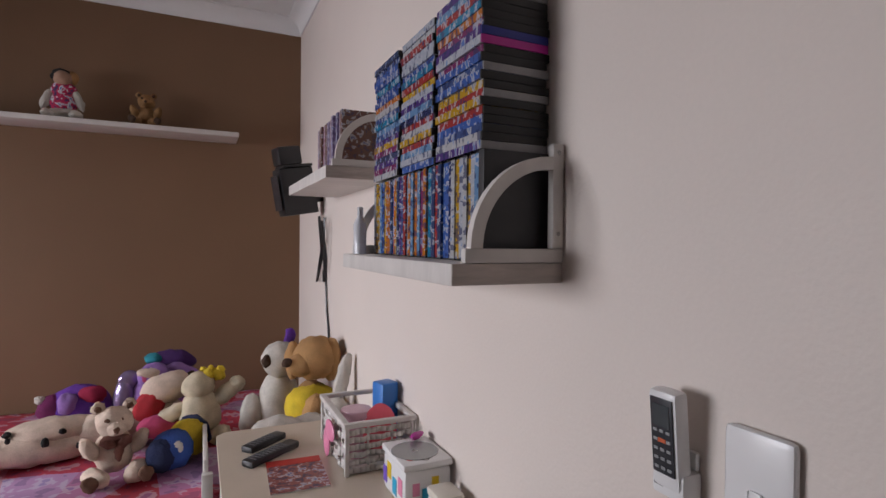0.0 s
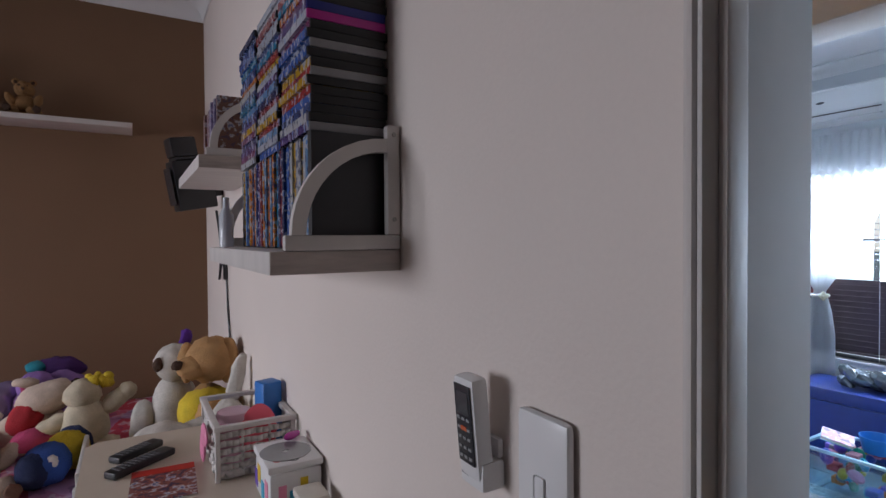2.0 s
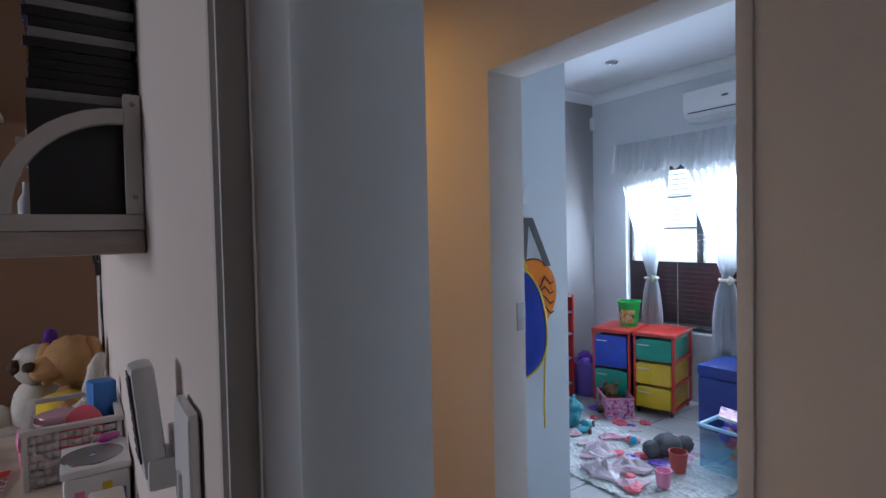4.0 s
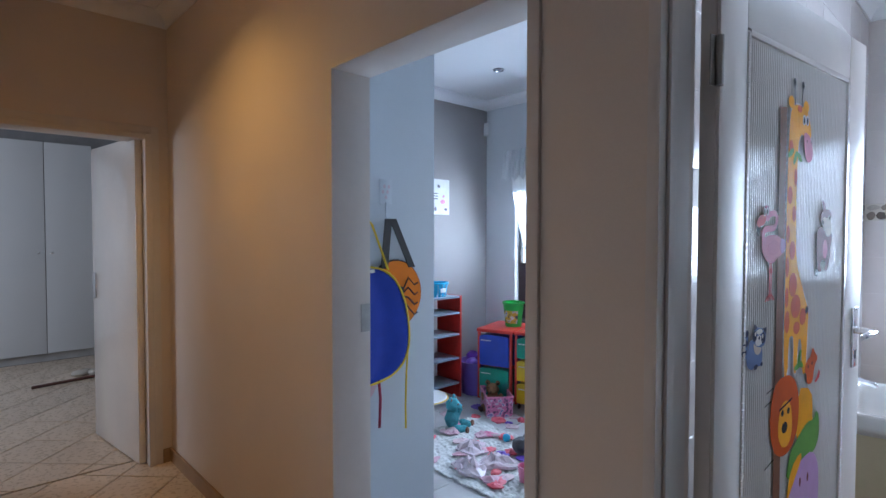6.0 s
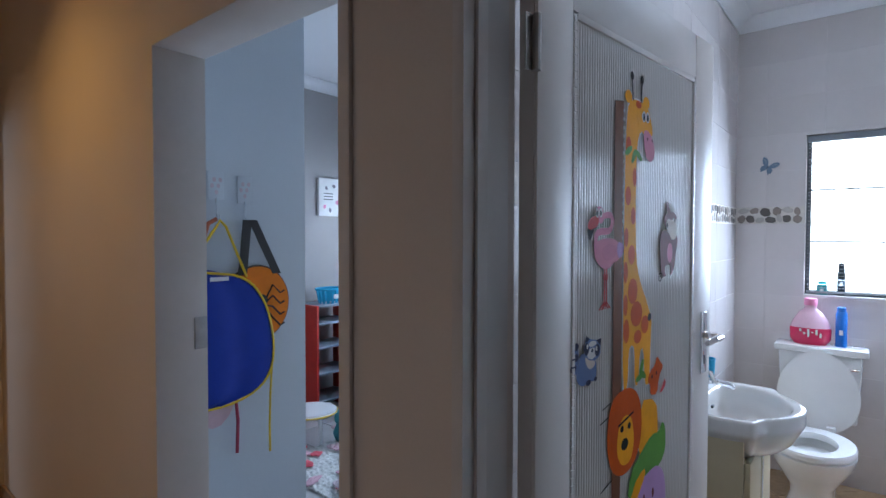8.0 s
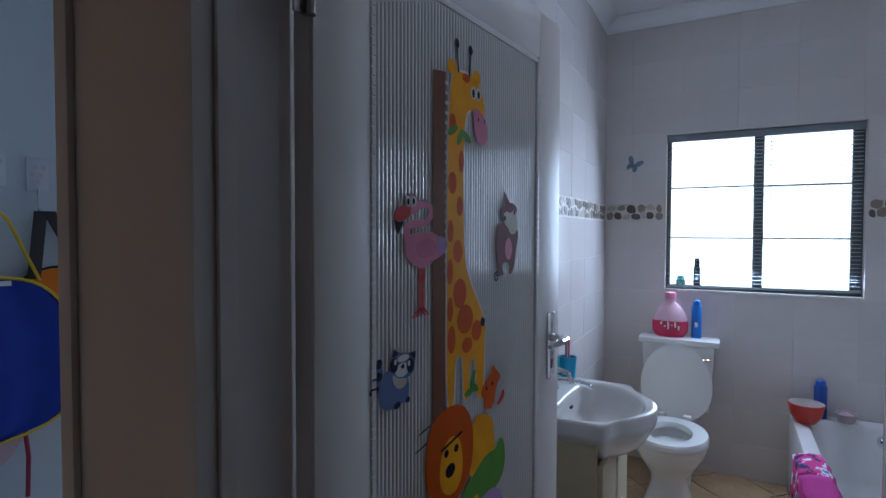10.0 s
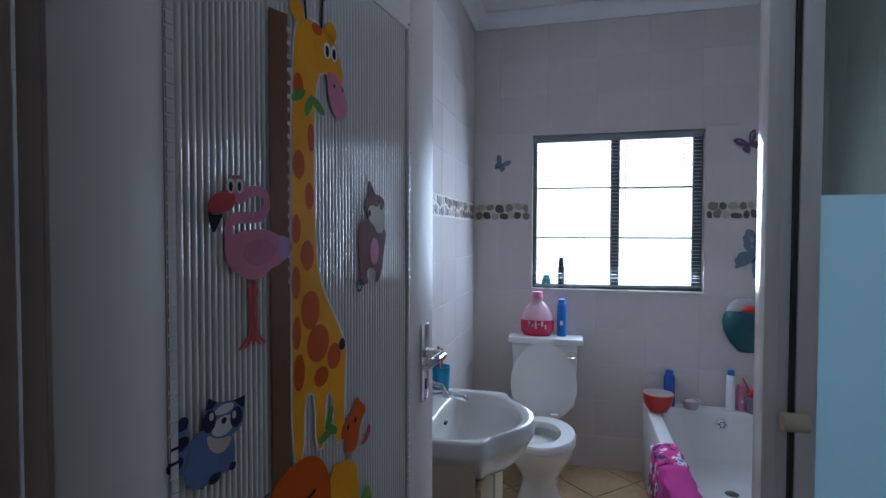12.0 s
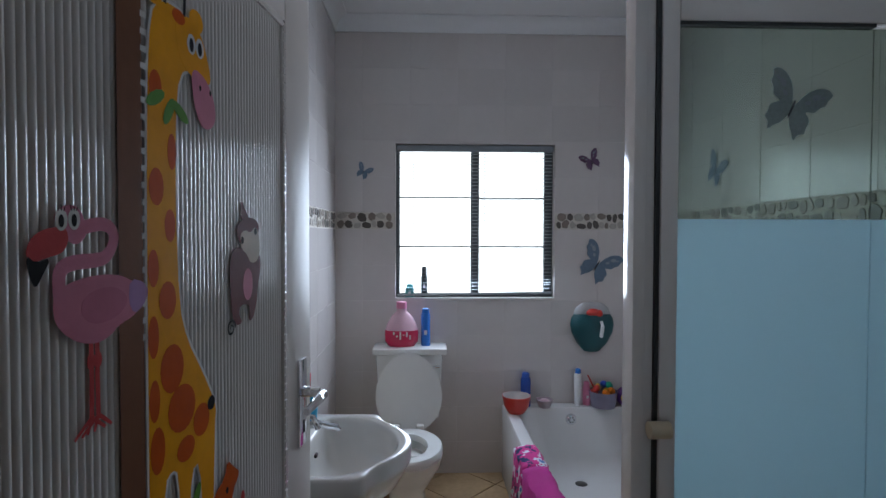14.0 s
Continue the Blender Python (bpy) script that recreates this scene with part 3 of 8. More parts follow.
part("forehead", flat(BM(), smooth_loop([(0.392, 1.795), (0.445, 1.80), (0.478, 1.74), (0.470, 1.72), (0.42, 1.725), (0.395, 1.745)], 2), 3), S_YEL, gi)
bm = BM()
for cx, cz in ((0.350, 1.80), (0.440, 1.80)):
    flat(bm, oval(cx, cz, 0.017, 0.015), 3)
part("ears", bm, S_YEL, gi)
bm = BM()
for a, c in ((0.372, 0.366), (0.412, 0.416)):
    flat(bm, [(a - 0.003, 1.795), (a + 0.003, 1.795), (c + 0.003, 1.845), (c - 0.003, 1.845)], 3)
    flat(bm, oval(c, 1.85, 0.008, 0.010), 4)
for cx, cz in ((0.428, 1.765), (0.448, 1.766)):
    flat(bm, oval(cx, cz, 0.005, 0.009), 6)
for cx, cz in ((0.448, 1.715), (0.474, 1.715)):
    flat(bm, oval(cx, cz, 0.0025, 0.004), 6)
flat(bm, oval(0.470, 1.285, 0.010, 0.010), 6)
part("ink", bm, INK, gi)
bm = BM()
for cx, cz in ((0.428, 1.766), (0.448, 1.767)):
    flat(bm, oval(cx, cz, 0.010, 0.013), 5)
part("eyes", bm, S_WHT, gi)
bm = BM()
for cx, cz, r in ((0.352, 1.678, 30), (0.402, 1.672, -30), (0.378, 1.668, 60), (0.43, 1.17, 60), (0.418, 1.145, 10), (0.437, 1.15, -30)):
    flat(bm, oval(cx, cz, 0.020, 0.008, 10, r), 5)
part("leaves", bm, S_GRN, gi, "green leaves")
# lion
li = part("lion_sticker", flat(BM(), smooth_loop([(0.30, 1.13), (0.38, 1.135), (0.43, 1.09), (0.435, 1.00), (0.40, 0.945), (0.34, 0.93), (0.285, 0.955), (0.262, 1.02), (0.27, 1.09)], 2), 5), S_SPOT, door, "orange lion with a dark mane")
part("lion_body", flat(BM(), smooth_loop([(0.42, 1.09), (0.515, 1.075), (0.528, 1.00), (0.52, 0.93), (0.42, 0.93)], 1), 3), S_YEL, li)
part("face", flat(BM(), smooth_loop([(0.315, 1.05), (0.345, 1.075), (0.385, 1.06), (0.395, 0.99), (0.375, 0.955), (0.335, 0.955), (0.308, 0.99)], 2), 7), S_YEL, li)
bm = BM()
flat(bm, oval(0.347, 1.005, 0.017, 0.014), 9)
for cx in (0.333, 0.368):
    flat(bm, oval(cx, 1.043, 0.008, 0.008), 9)
flat(bm, [(0.315, 1.05), (0.39, 1.068), (0.39, 1.073), (0.315, 1.056)], 9)
for k, (a, c) in enumerate(((0.235, 1.075), (0.245, 1.105), (0.24, 0.925), (0.255, 0.93))):
    flat(bm, [(a, c), (a + 0.035, c + 0.008), (a + 0.035, c + 0.011), (a, c + 0.003)], 2)
part("ink", bm, INK, li)
# fox
fx = part("fox_sticker", flat(BM(), smooth_loop([(0.478, 1.09), (0.52, 1.085), (0.53, 1.13), (0.555, 1.15), (0.535, 1.165), (0.515, 1.185), (0.505, 1.16), (0.475, 1.15), (0.463, 1.125), (0.48, 1.115)], 1), 5), S_SPOT, door, "small orange fox")
part("tail", flat(BM(), smooth_loop([(0.53, 1.085), (0.55, 1.085), (0.572, 1.10), (0.565, 1.12), (0.55, 1.10)], 1), 5), S_RED, fx)
bm = BM()
for cx, cz in ((0.488, 1.135), (0.513, 1.14)):
    flat(bm, oval(cx, cz, 0.004, 0.005), 7)
part("ink", bm, INK, fx)
# crocodile and hippo
cr = part("crocodile_sticker", flat(BM(), smooth_loop([(0.36, 0.86), (0.38, 0.93), (0.43, 0.96), (0.49, 0.99), (0.535, 0.985), (0.55, 1.01), (0.572, 0.99), (0.575, 0.93), (0.545, 0.90), (0.45, 0.87)], 1), 4), S_GRN, door, "green crocodile")
part("belly", flat(BM(), smooth_loop([(0.36, 0.80), (0.39, 0.89), (0.45, 0.92), (0.46, 0.90), (0.41, 0.85)], 1), 6), S_YEL, cr)
hp = part("hippo_sticker", flat(BM(), smooth_loop([(0.345, 0.70), (0.36, 0.80), (0.40, 0.88), (0.47, 0.90), (0.53, 0.905), (0.575, 0.86), (0.58, 0.76), (0.55, 0.66), (0.42, 0.62)], 2), 5), LILAC, door, "lilac hippopotamus")
for cx in (0.45, 0.50):
    part("nostril", flat(BM(), oval(cx, 0.84, 0.006, 0.012), 7), S_PLUM, hp)
# flamingo
def ribbon(bm, path, half, layer, taper=1.0):
    """A smooth band of even width along a path on the leaf."""
    pts = [Vector((a, b)) for a, b in path]
    for k in range(3):
        pts = [pts[0]] + [q for p, r in zip(pts, pts[1:]) for q in (p * 0.75 + r * 0.25, p * 0.25 + r * 0.75)] + [pts[-1]]
    n = len(pts)
    lft, rgt = [], []
    for k, p in enumerate(pts):
        t = (pts[min(k + 1, n - 1)] - pts[max(k - 1, 0)]).normalized()
        h = half * (1 + (taper - 1) * k / (n - 1))
        lft.append(p + Vector((-t.y, t.x)) * h)
        rgt.append(p - Vector((-t.y, t.x)) * h)
    for k in range(n - 1):
        flat(bm, [tuple(rgt[k]), tuple(rgt[k + 1]), tuple(lft[k + 1]), tuple(lft[k])], layer)
    return bm


fl = part("flamingo_sticker", flat(BM(), smooth_loop([(0.225, 1.475), (0.251, 1.479), (0.286, 1.478), (0.311, 1.468), (0.329, 1.460), (0.323, 1.442), (0.311, 1.430), (0.288, 1.425), (0.276, 1.416), (0.258, 1.411), (0.238, 1.414), (0.219, 1.424), (0.206, 1.437), (0.202, 1.454), (0.207, 1.468)], 2), 3), S_PINK, door, "pink flamingo standing on red legs")
part("neck", ribbon(BM(), [(0.211, 1.460), (0.209, 1.479), (0.213, 1.489), (0.228, 1.493), (0.251, 1.493), (0.268, 1.495), (0.277, 1.504), (0.282, 1.516), (0.276, 1.527), (0.262, 1.530), (0.242, 1.526)], 0.0075, 4, 0.9), S_PINK, fl)
part("head", flat(BM(), smooth_loop([(0.205, 1.529), (0.207, 1.540), (0.221, 1.547), (0.235, 1.544), (0.242, 1.532), (0.245, 1.519), (0.232, 1.508), (0.219, 1.513)], 2), 5), S_PINK, fl)
part("beak", flat(BM(), smooth_loop([(0.211, 1.526), (0.192, 1.523), (0.179, 1.514), (0.175, 1.501), (0.182, 1.494), (0.201, 1.499), (0.215, 1.502), (0.222, 1.513), (0.219, 1.524)], 2), 6), S_RED, fl, "red beak with a black tip")
bm = flat(BM(), smooth_loop([(0.175, 1.502), (0.186, 1.494), (0.202, 1.499), (0.191, 1.481), (0.185, 1.472), (0.179, 1.481)], 1), 7)
for cx, cz in ((0.213, 1.532), (0.228, 1.533)):
    flat(bm, oval(cx, cz - 0.001, 0.0032, 0.006), 9)
    for k in (-1, 0, 1):
        flat(bm, [(cx + 0.003 * k - 0.0006, cz + 0.008), (cx + 0.003 * k + 0.0006, cz + 0.008), (cx + 0.005 * k + 0.0004, cz + 0.014), (cx + 0.005 * k - 0.0004, cz + 0.014)], 9)
part("ink", bm, INK, fl)
bm = BM()
for cx, cz in ((0.213, 1.532), (0.228, 1.533)):
    flat(bm, oval(cx, cz, 0.0072, 0.010), 8)
part("eyes", bm, S_WHT, fl)
part("tail_feathers", flat(BM(), smooth_loop([(0.305, 1.472), (0.329, 1.466), (0.336, 1.454), (0.326, 1.439), (0.311, 1.432), (0.302, 1.447)], 1), 4), S_LILAC, fl, "paler lilac tail feathers")
part("wing_shade", flat(BM(), smooth_loop([(0.241, 1.462), (0.279, 1.468), (0.305, 1.451), (0.287, 1.433), (0.251, 1.429), (0.233, 1.444)], 2), 4), S_ROSE, fl, "deeper pink wing")
bm = BM()
fx_, fz_ = 0.252, 1.337
for cx in (-0.0045, 0.0045):
    ribbon(bm, [(fx_ + cx, fz_ + 0.10), (fx_ + cx * 0.8, fz_ + 0.055), (fx_ + cx, fz_)], 0.003, 2)
    flat(bm, oval(fx_ + cx, fz_ + 0.058, 0.0055, 0.009, 10), 3)
    for dx in (-0.022, -0.006, 0.018):
        ribbon(bm, [(fx_ + cx, fz_ + 0.003), (fx_ + cx + dx * 0.5, fz_ - 0.004), (fx_ + cx + dx, fz_ - 0.012)], 0.0026, 3, 0.6)
part("legs", bm, S_RED, fl)
# raccoon
rc = part("raccoon_sticker", flat(BM(), smooth_loop([(0.150, 1.244), (0.145, 1.221), (0.135, 1.200), (0.144, 1.183), (0.164, 1.174), (0.181, 1.180), (0.199, 1.179), (0.215, 1.178), (0.218, 1.208), (0.209, 1.228), (0.176, 1.241)], 2), 4), S_BLUE, door, "grey-blue raccoon with a striped tail")
part("tail", flat(BM(), smooth_loop([(0.127, 1.205), (0.115, 1.224), (0.118, 1.245), (0.124, 1.262), (0.135, 1.267), (0.146, 1.253), (0.146, 1.229), (0.139, 1.203)], 2), 3), S_BLUE, rc)
part("belly", flat(BM(), smooth_loop([(0.170, 1.237), (0.187, 1.224), (0.214, 1.221), (0.205, 1.207), (0.187, 1.205), (0.173, 1.219)], 2), 5), S_CREAM, rc)
part("head", flat(BM(), smooth_loop([(0.166, 1.249), (0.172, 1.267), (0.174, 1.277), (0.187, 1.269), (0.224, 1.263), (0.235, 1.265), (0.233, 1.248), (0.231, 1.230), (0.217, 1.221), (0.189, 1.224), (0.170, 1.238)], 1), 6), S_BLUE, rc)
bm = flat(flat(BM(), oval(0.197, 1.238, 0.019, 0.012), 7), oval(0.199, 1.258, 0.016, 0.006), 7)
part("muzzle", bm, S_WHT, rc)
bm = BM()
for cx, cz in ((0.175, 1.250), (0.219, 1.242)):
    flat(bm, oval(cx, cz, 0.0105, 0.013), 8)
for cx, cz, w, h in ((0.136, 1.260, 0.009, 0.008), (0.132, 1.238, 0.013, 0.008), (0.125, 1.218, 0.012, 0.008), (0.183, 1.179, 0.010, 0.006), (0.212, 1.182, 0.006, 0.005), (0.198, 1.244, 0.0045, 0.004)):
    flat(bm, oval(cx, cz, w, h, 12, 12), 9)
part("ink", flat(flat(bm, [(0.169, 1.265), (0.174, 1.278), (0.187, 1.270), (0.179, 1.264)], 8), [(0.214, 1.264), (0.235, 1.265), (0.233, 1.249), (0.224, 1.255)], 8), S_NAVY, rc)
bm = BM()
for cx, cz in ((0.178, 1.253), (0.215, 1.244)):
    flat(bm, oval(cx, cz + 0.002, 0.0035, 0.005), 10)
part("eyes", bm, S_WHT, rc)
# monkey
mk = part("monkey_sticker", flat(BM(), smooth_loop([(0.530, 1.487), (0.546, 1.502), (0.586, 1.494), (0.632, 1.489), (0.635, 1.464), (0.624, 1.439), (0.619, 1.408), (0.604, 1.381), (0.587, 1.380), (0.594, 1.406), (0.562, 1.411), (0.555, 1.396), (0.567, 1.381), (0.546, 1.379), (0.532, 1.398), (0.530, 1.424), (0.525, 1.459)], 2), 3), S_PLUM, door, "plum-brown monkey with a curled tail")
part("head", flat(flat(BM(), smooth_loop([(0.550, 1.532), (0.569, 1.545), (0.603, 1.549), (0.629, 1.538), (0.624, 1.519), (0.611, 1.501), (0.562, 1.502), (0.548, 1.520)], 2), 4), smooth_loop([(0.567, 1.540), (0.562, 1.558), (0.564, 1.575), (0.579, 1.559), (0.593, 1.545)], 1), 4), S_PLUM, mk)
part("face", flat(BM(), smooth_loop([(0.559, 1.521), (0.579, 1.528), (0.596, 1.522), (0.614, 1.534), (0.626, 1.523), (0.632, 1.491), (0.619, 1.474), (0.594, 1.474), (0.584, 1.488), (0.564, 1.497)], 2), 5), S_CREAM, mk)
part("belly", flat(BM(), oval(0.586, 1.440, 0.017, 0.026), 5), S_PINK, mk)
bm = BM()
for cx, cz in ((0.567, 1.511), (0.614, 1.525)):
    flat(bm, oval(cx, cz, 0.005, 0.006), 7)
tx, tz = 0.530, 1.378
ribbon(bm, [(tx + 0.014 * math.cos(a) * (1 - a / 12), tz + 0.014 * math.sin(a) * (1 - a / 12)) for a in [k * 0.7 for k in range(15)]], 0.0022, 4, 0.6)
part("ink", bm, INK, mk)

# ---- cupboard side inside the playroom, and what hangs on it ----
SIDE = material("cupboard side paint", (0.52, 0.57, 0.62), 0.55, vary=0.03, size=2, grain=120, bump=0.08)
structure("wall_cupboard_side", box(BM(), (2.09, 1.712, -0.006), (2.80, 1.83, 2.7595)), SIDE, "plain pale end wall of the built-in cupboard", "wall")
solo("strike_plate", box(BM(), (2.056, 1.2945, 1.077), (2.0985, 1.2985, 1.183), 0.001), STEEL, "dull steel strike plate on the playroom door frame", "strike plate")
AT = (0.0, 1.711, 0.0)
FADED = plain("faded pink print", (0.55, 0.45, 0.50), 0.6)
hk = thing("hook_rack", "faint white and pink plastic hooks stuck on the cupboard side", "hooks", AT)
for s, z in ((2.35, 1.66), (2.48, 1.65)):
    bm = box(BM(), (s - 0.035, -0.006, z - 0.06), (s + 0.035, -0.0005, z + 0.06), 0.003)
    tube(bm, [(s, -0.006, z - 0.05), (s, -0.008, z - 0.12), (s, -0.03, z - 0.15), (s, -0.034, z - 0.12)], 0.004)
    h = part("hook", bm, SIDE, hk)
    for k in range(5):
        part("flower_print", prism(BM(), oval(s - 0.018 + 0.009 * k, z + 0.03 * math.sin(k * 2.1), 0.008, 0.010, 10), Matrix.Translation((0, -0.0062, 0)) @ ON, 0.0006), FADED, h)
ap = thing("apron", "royal blue cloth apron with a yellow hem hung on hooks", "apron", AT)
out = smooth_loop([(2.12, 0.76), (2.28, 0.735), (2.44, 0.745), (2.55, 0.80), (2.59, 0.90), (2.585, 1.02), (2.55, 1.16), (2.46, 1.275), (2.30, 1.30), (2.16, 1.31), (2.12, 1.20)], 2)
bm = BM()
rows = []
for k in range(19):
    z = 0.735 + 0.575 * k / 18
    xs = [a + (c - a) * (z - b) / (d_ - b) for (a, b), (c, d_) in zip(out, out[1:] + out[:1]) if (b - z) * (d_ - z) <= 0 and abs(d_ - b) > 1e-6]
    x0, x1 = (min(xs), max(xs)) if len(xs) > 1 else (2.2, 2.3)
    rows.append([bm.verts.new((x0 + (x1 - x0) * i / 20, -0.050 - 0.008 * math.sin(i * 0.75 + 0.4 * z) * (1.2 - z * 0.6), z)) for i in range(21)])
for p, q in zip(rows, rows[1:]):
    for i in range(20):
        bm.faces.new((p[i], p[i + 1], q[i + 1], q[i]))
pn = part("panel", bm, NAVY, ap, smooth=80)
so = pn.modifiers.new("thick", "SOLIDIFY")
so.thickness = 0.004
part("hem", tube(BM(), [(a, -0.053, b) for a, b in out + out[:1]], 0.0055, 6), YELLOW, ap, "yellow hem binding")
part("neck_strap", tube(BM(), [(2.20, -0.05, 1.31), (2.33, -0.045, 1.49), (2.35, -0.035, 1.515), (2.37, -0.045, 1.49), (2.46, -0.05, 1.275)], 0.006, 6), YELLOW, ap, "yellow neck strap")
part("tie", tube(BM(), [(2.585, -0.05, 0.93), (2.575, -0.045, 0.75), (2.57, -0.045, 0.60), (2.572, -0.045, 0.48)], 0.005, 6), YELLOW, ap, "yellow tie")
part("size_label", box(BM(), (2.29, -0.0655, 1.265), (2.37, -0.0635, 1.282)), WHITE, ap)
bg = thing("treat_bag", "round orange felt bag with a black spider print and black straps", "bag", AT)
part("body", prism(BM(), oval(2.525, 1.15, 0.16, 0.165, 30), Matrix.Translation((0, -0.004, 0)) @ ON, 0.024), ORANGE, bg)
part("rim", tube(BM(), [(a, -0.018, b) for a, b in oval(2.525, 1.15, 0.161, 0.166, 30)] + [(2.686, -0.018, 1.15)], 0.007, 6), BLACK, bg, "black edging")
for a, c in ((2.475, 2.45), (2.50, 2.62)):
    part("strap", prism(BM(), [(a - 0.02, 1.52), (a + 0.02, 1.52), (c + 0.02, 1.28), (c - 0.02, 1.28)], Matrix.Translation((0, -0.030, 0)) @ ON, 0.006), BLACK, bg, "black webbing strap")
bm = BM()
for k in range(4):
    z = 1.23 - k * 0.05
    tube(bm, [(2.56, -0.030, 1.16 - k * 0.01), (2.60, -0.030, z), (2.64, -0.030, z - 0.04), (2.66, -0.030, z - 0.03)], 0.004, 5)
ball(bm, (2.545, -0.030, 1.16), (0.03, 0.004, 0.03))
part("spider_print", bm, BLACK, bg, "black spider shape")
pb = thing("pink_bag", "faded pink cloth bag with a red cord behind the apron", "bag", AT)
part("cloth", prism(BM(), smooth_loop([(2.18, 0.72), (2.25, 0.68), (2.33, 0.64), (2.40, 0.70), (2.42, 0.80), (2.38, 1.2), (2.2, 1.2)], 1), Matrix.Translation((0, -0.016, 0)) @ ON, 0.016), plain("pink cloth", (0.6, 0.42, 0.47), 0.8), pb)
part("cord", tube(BM(), [(2.41, -0.04, 0.76), (2.42, -0.04, 0.66), (2.415, -0.04, 0.52)], 0.007, 6), plain("dark red cord", (0.3, 0.02, 0.06), 0.7), pb, "dark red cord")
part("strap", tube(BM(), [(2.20, -0.03, 1.20), (2.30, -0.03, 1.50), (2.34, -0.02, 1.52)], 0.010, 6), plain("rust strap", (0.45, 0.12, 0.06), 0.7), pb)

# ---- door at the passage end ----
ed = thing("main_bedroom_door", "plain white flush door standing open at the passage end", "door", (1.802, 3.30, 0.0, 97.0))
part("leaf", box(BM(), (0, -0.001, 0.008), (0.79, 0.039, 2.035), 0.003), ENAMEL, ed)
lever_handle(ed, 0.735, 1.10, y=0.0475, sign=-1)
for z in (0.3, 1.75):
    part("hinge", box(BM(), (-0.01, -0.006, z - 0.05), (0.012, -0.0015, z + 0.05)), STEEL, ed)

# ---- bathroom ----
FL = -0.052
toilet = thing("toilet", "white close-coupled toilet with its seat lid up", "toilet", (4.64, -0.205, FL))
bm = lathe(BM(), [(0.0, 0), (0.125, 0), (0.13, 0.015), (0.115, 0.06), (0.095, 0.13), (0.10, 0.18), (0.145, 0.25), (0.185, 0.32), (0.195, 0.365), (0.185, 0.375), (0.15, 0.37), (0.13, 0.33), (0.08, 0.22), (0.0, 0.20)], seg=32, scale=(1.22, 1.0))
part("bowl", bm, PORCELAIN, toilet)
part("foot", box(BM(), (0.05, -0.10, 0.0), (0.38, 0.10, 0.33), 0.04), PORCELAIN, toilet)
bm = BM()
ring_o, ring_i = oval(0, 0, 0.245, 0.195, 32), oval(-0.015, 0, 0.165, 0.115, 32)
vo = [[bm.verts.new((x * k, y * k, z)) for x, y in ring_o] for k, z in ((1, 0.38), (1, 0.402), (0.97, 0.412))]
vi = [[bm.verts.new((x * k, y * k, z)) for x, y in ring_i] for k, z in ((1, 0.412), (0.96, 0.402), (0.96, 0.38))]
rings = vo + vi
for p, q in zip(rings, rings[1:] + rings[:1]):
    for i in range(32):
        bm.faces.new((p[i], p[(i + 1) % 32], q[(i + 1) % 32], q[i]))
part("seat", bm, PORCELAIN, toilet, "white plastic seat ring")
m = Matrix.Translation((0.322, 0, 0.602)) @ Euler((0, radians(8), 0)).to_matrix().to_4x4() @ Matrix(((0, 0, -1, 0), (1, 0, 0, 0), (0, 1, 0, 0), (0, 0, 0, 1)))
lid = prism(BM(), [(x * (1 - 0.10 * z / 0.235), z) for x, z in oval(0, 0, 0.198, 0.235, 40)], m, 0.016)
part("lid", lid, PORCELAIN, toilet, "white plastic lid leaning on the cistern")
for y in (-0.07, 0.07):
    part("hinge_cap", box(BM(), (0.225, y - 0.022, 0.39), (0.27, y + 0.022, 0.43), 0.006), PORCELAIN, toilet)
bm = box(BM(), (0.375, -0.205, 0.42), (0.545, 0.205, 0.815), 0.018)
for v in bm.verts:
    k = 0.90 + 0.10 * (v.co.z - 0.42) / 0.4
    v.co.y *= k
part("cistern", bm, PORCELAIN, toilet)
part("cistern_lid", box(BM(), (0.355, -0.232, 0.8155), (0.556, 0.225, 0.855), 0.012), PORCELAIN, toilet)
part("flush_lever", tube(BM(), [(0.372, -0.185, 0.745), (0.355, -0.185, 0.745), (0.35, -0.15, 0.745), (0.35, -0.11, 0.742)], 0.008, 8), CHROME, toilet, "chrome flush lever")


def basin_outline():
    half = [(0.268, 0.0), (0.268, -0.16), (0.268, -0.33), (0.264, -0.385), (0.255, -0.405), (0.238, -0.413), (0.215, -0.417), (0.185, -0.432), (0.14, -0.475), (0.085, -0.512), (0.03, -0.53)]
    return [(-x, y) for x, y in half] + half[::-1]


basin = thing("washbasin", "white ceramic washbasin with a rounded front set on a cabinet", "basin", (3.485, 0.268, 0.0))
outer = smooth_loop(basin_outline(), 2)
inner = smooth_loop([(-0.215, -0.215), (-0.232, -0.27), (-0.220, -0.36), (-0.155, -0.43), (-0.06, -0.487), (0.06, -0.487), (0.155, -0.43), (0.220, -0.36), (0.232, -0.27), (0.215, -0.215), (0.10, -0.205), (-0.10, -0.205)], 2)
no, ni = len(outer), 40
cx, cy = 0.0, -0.34


def ray_out(loop, a):
    """The farthest point of the outline along the direction a from the basin's middle."""
    d, best = Vector((math.cos(a), math.sin(a))), 0
    for (x1, y1), (x2, y2) in zip(loop, loop[1:] + loop[:1]):
        ex, ey = x2 - x1, y2 - y1
        den = d.x * ey - d.y * ex
        if abs(den) < 1e-9:
            continue
        s = ((x1 - cx) * ey - (y1 - cy) * ex) / den
        u = ((x1 - cx) * d.y - (y1 - cy) * d.x) / den
        if s > 0 and -1e-6 <= u <= 1 + 1e-6:
            best = max(best, s)
    return best


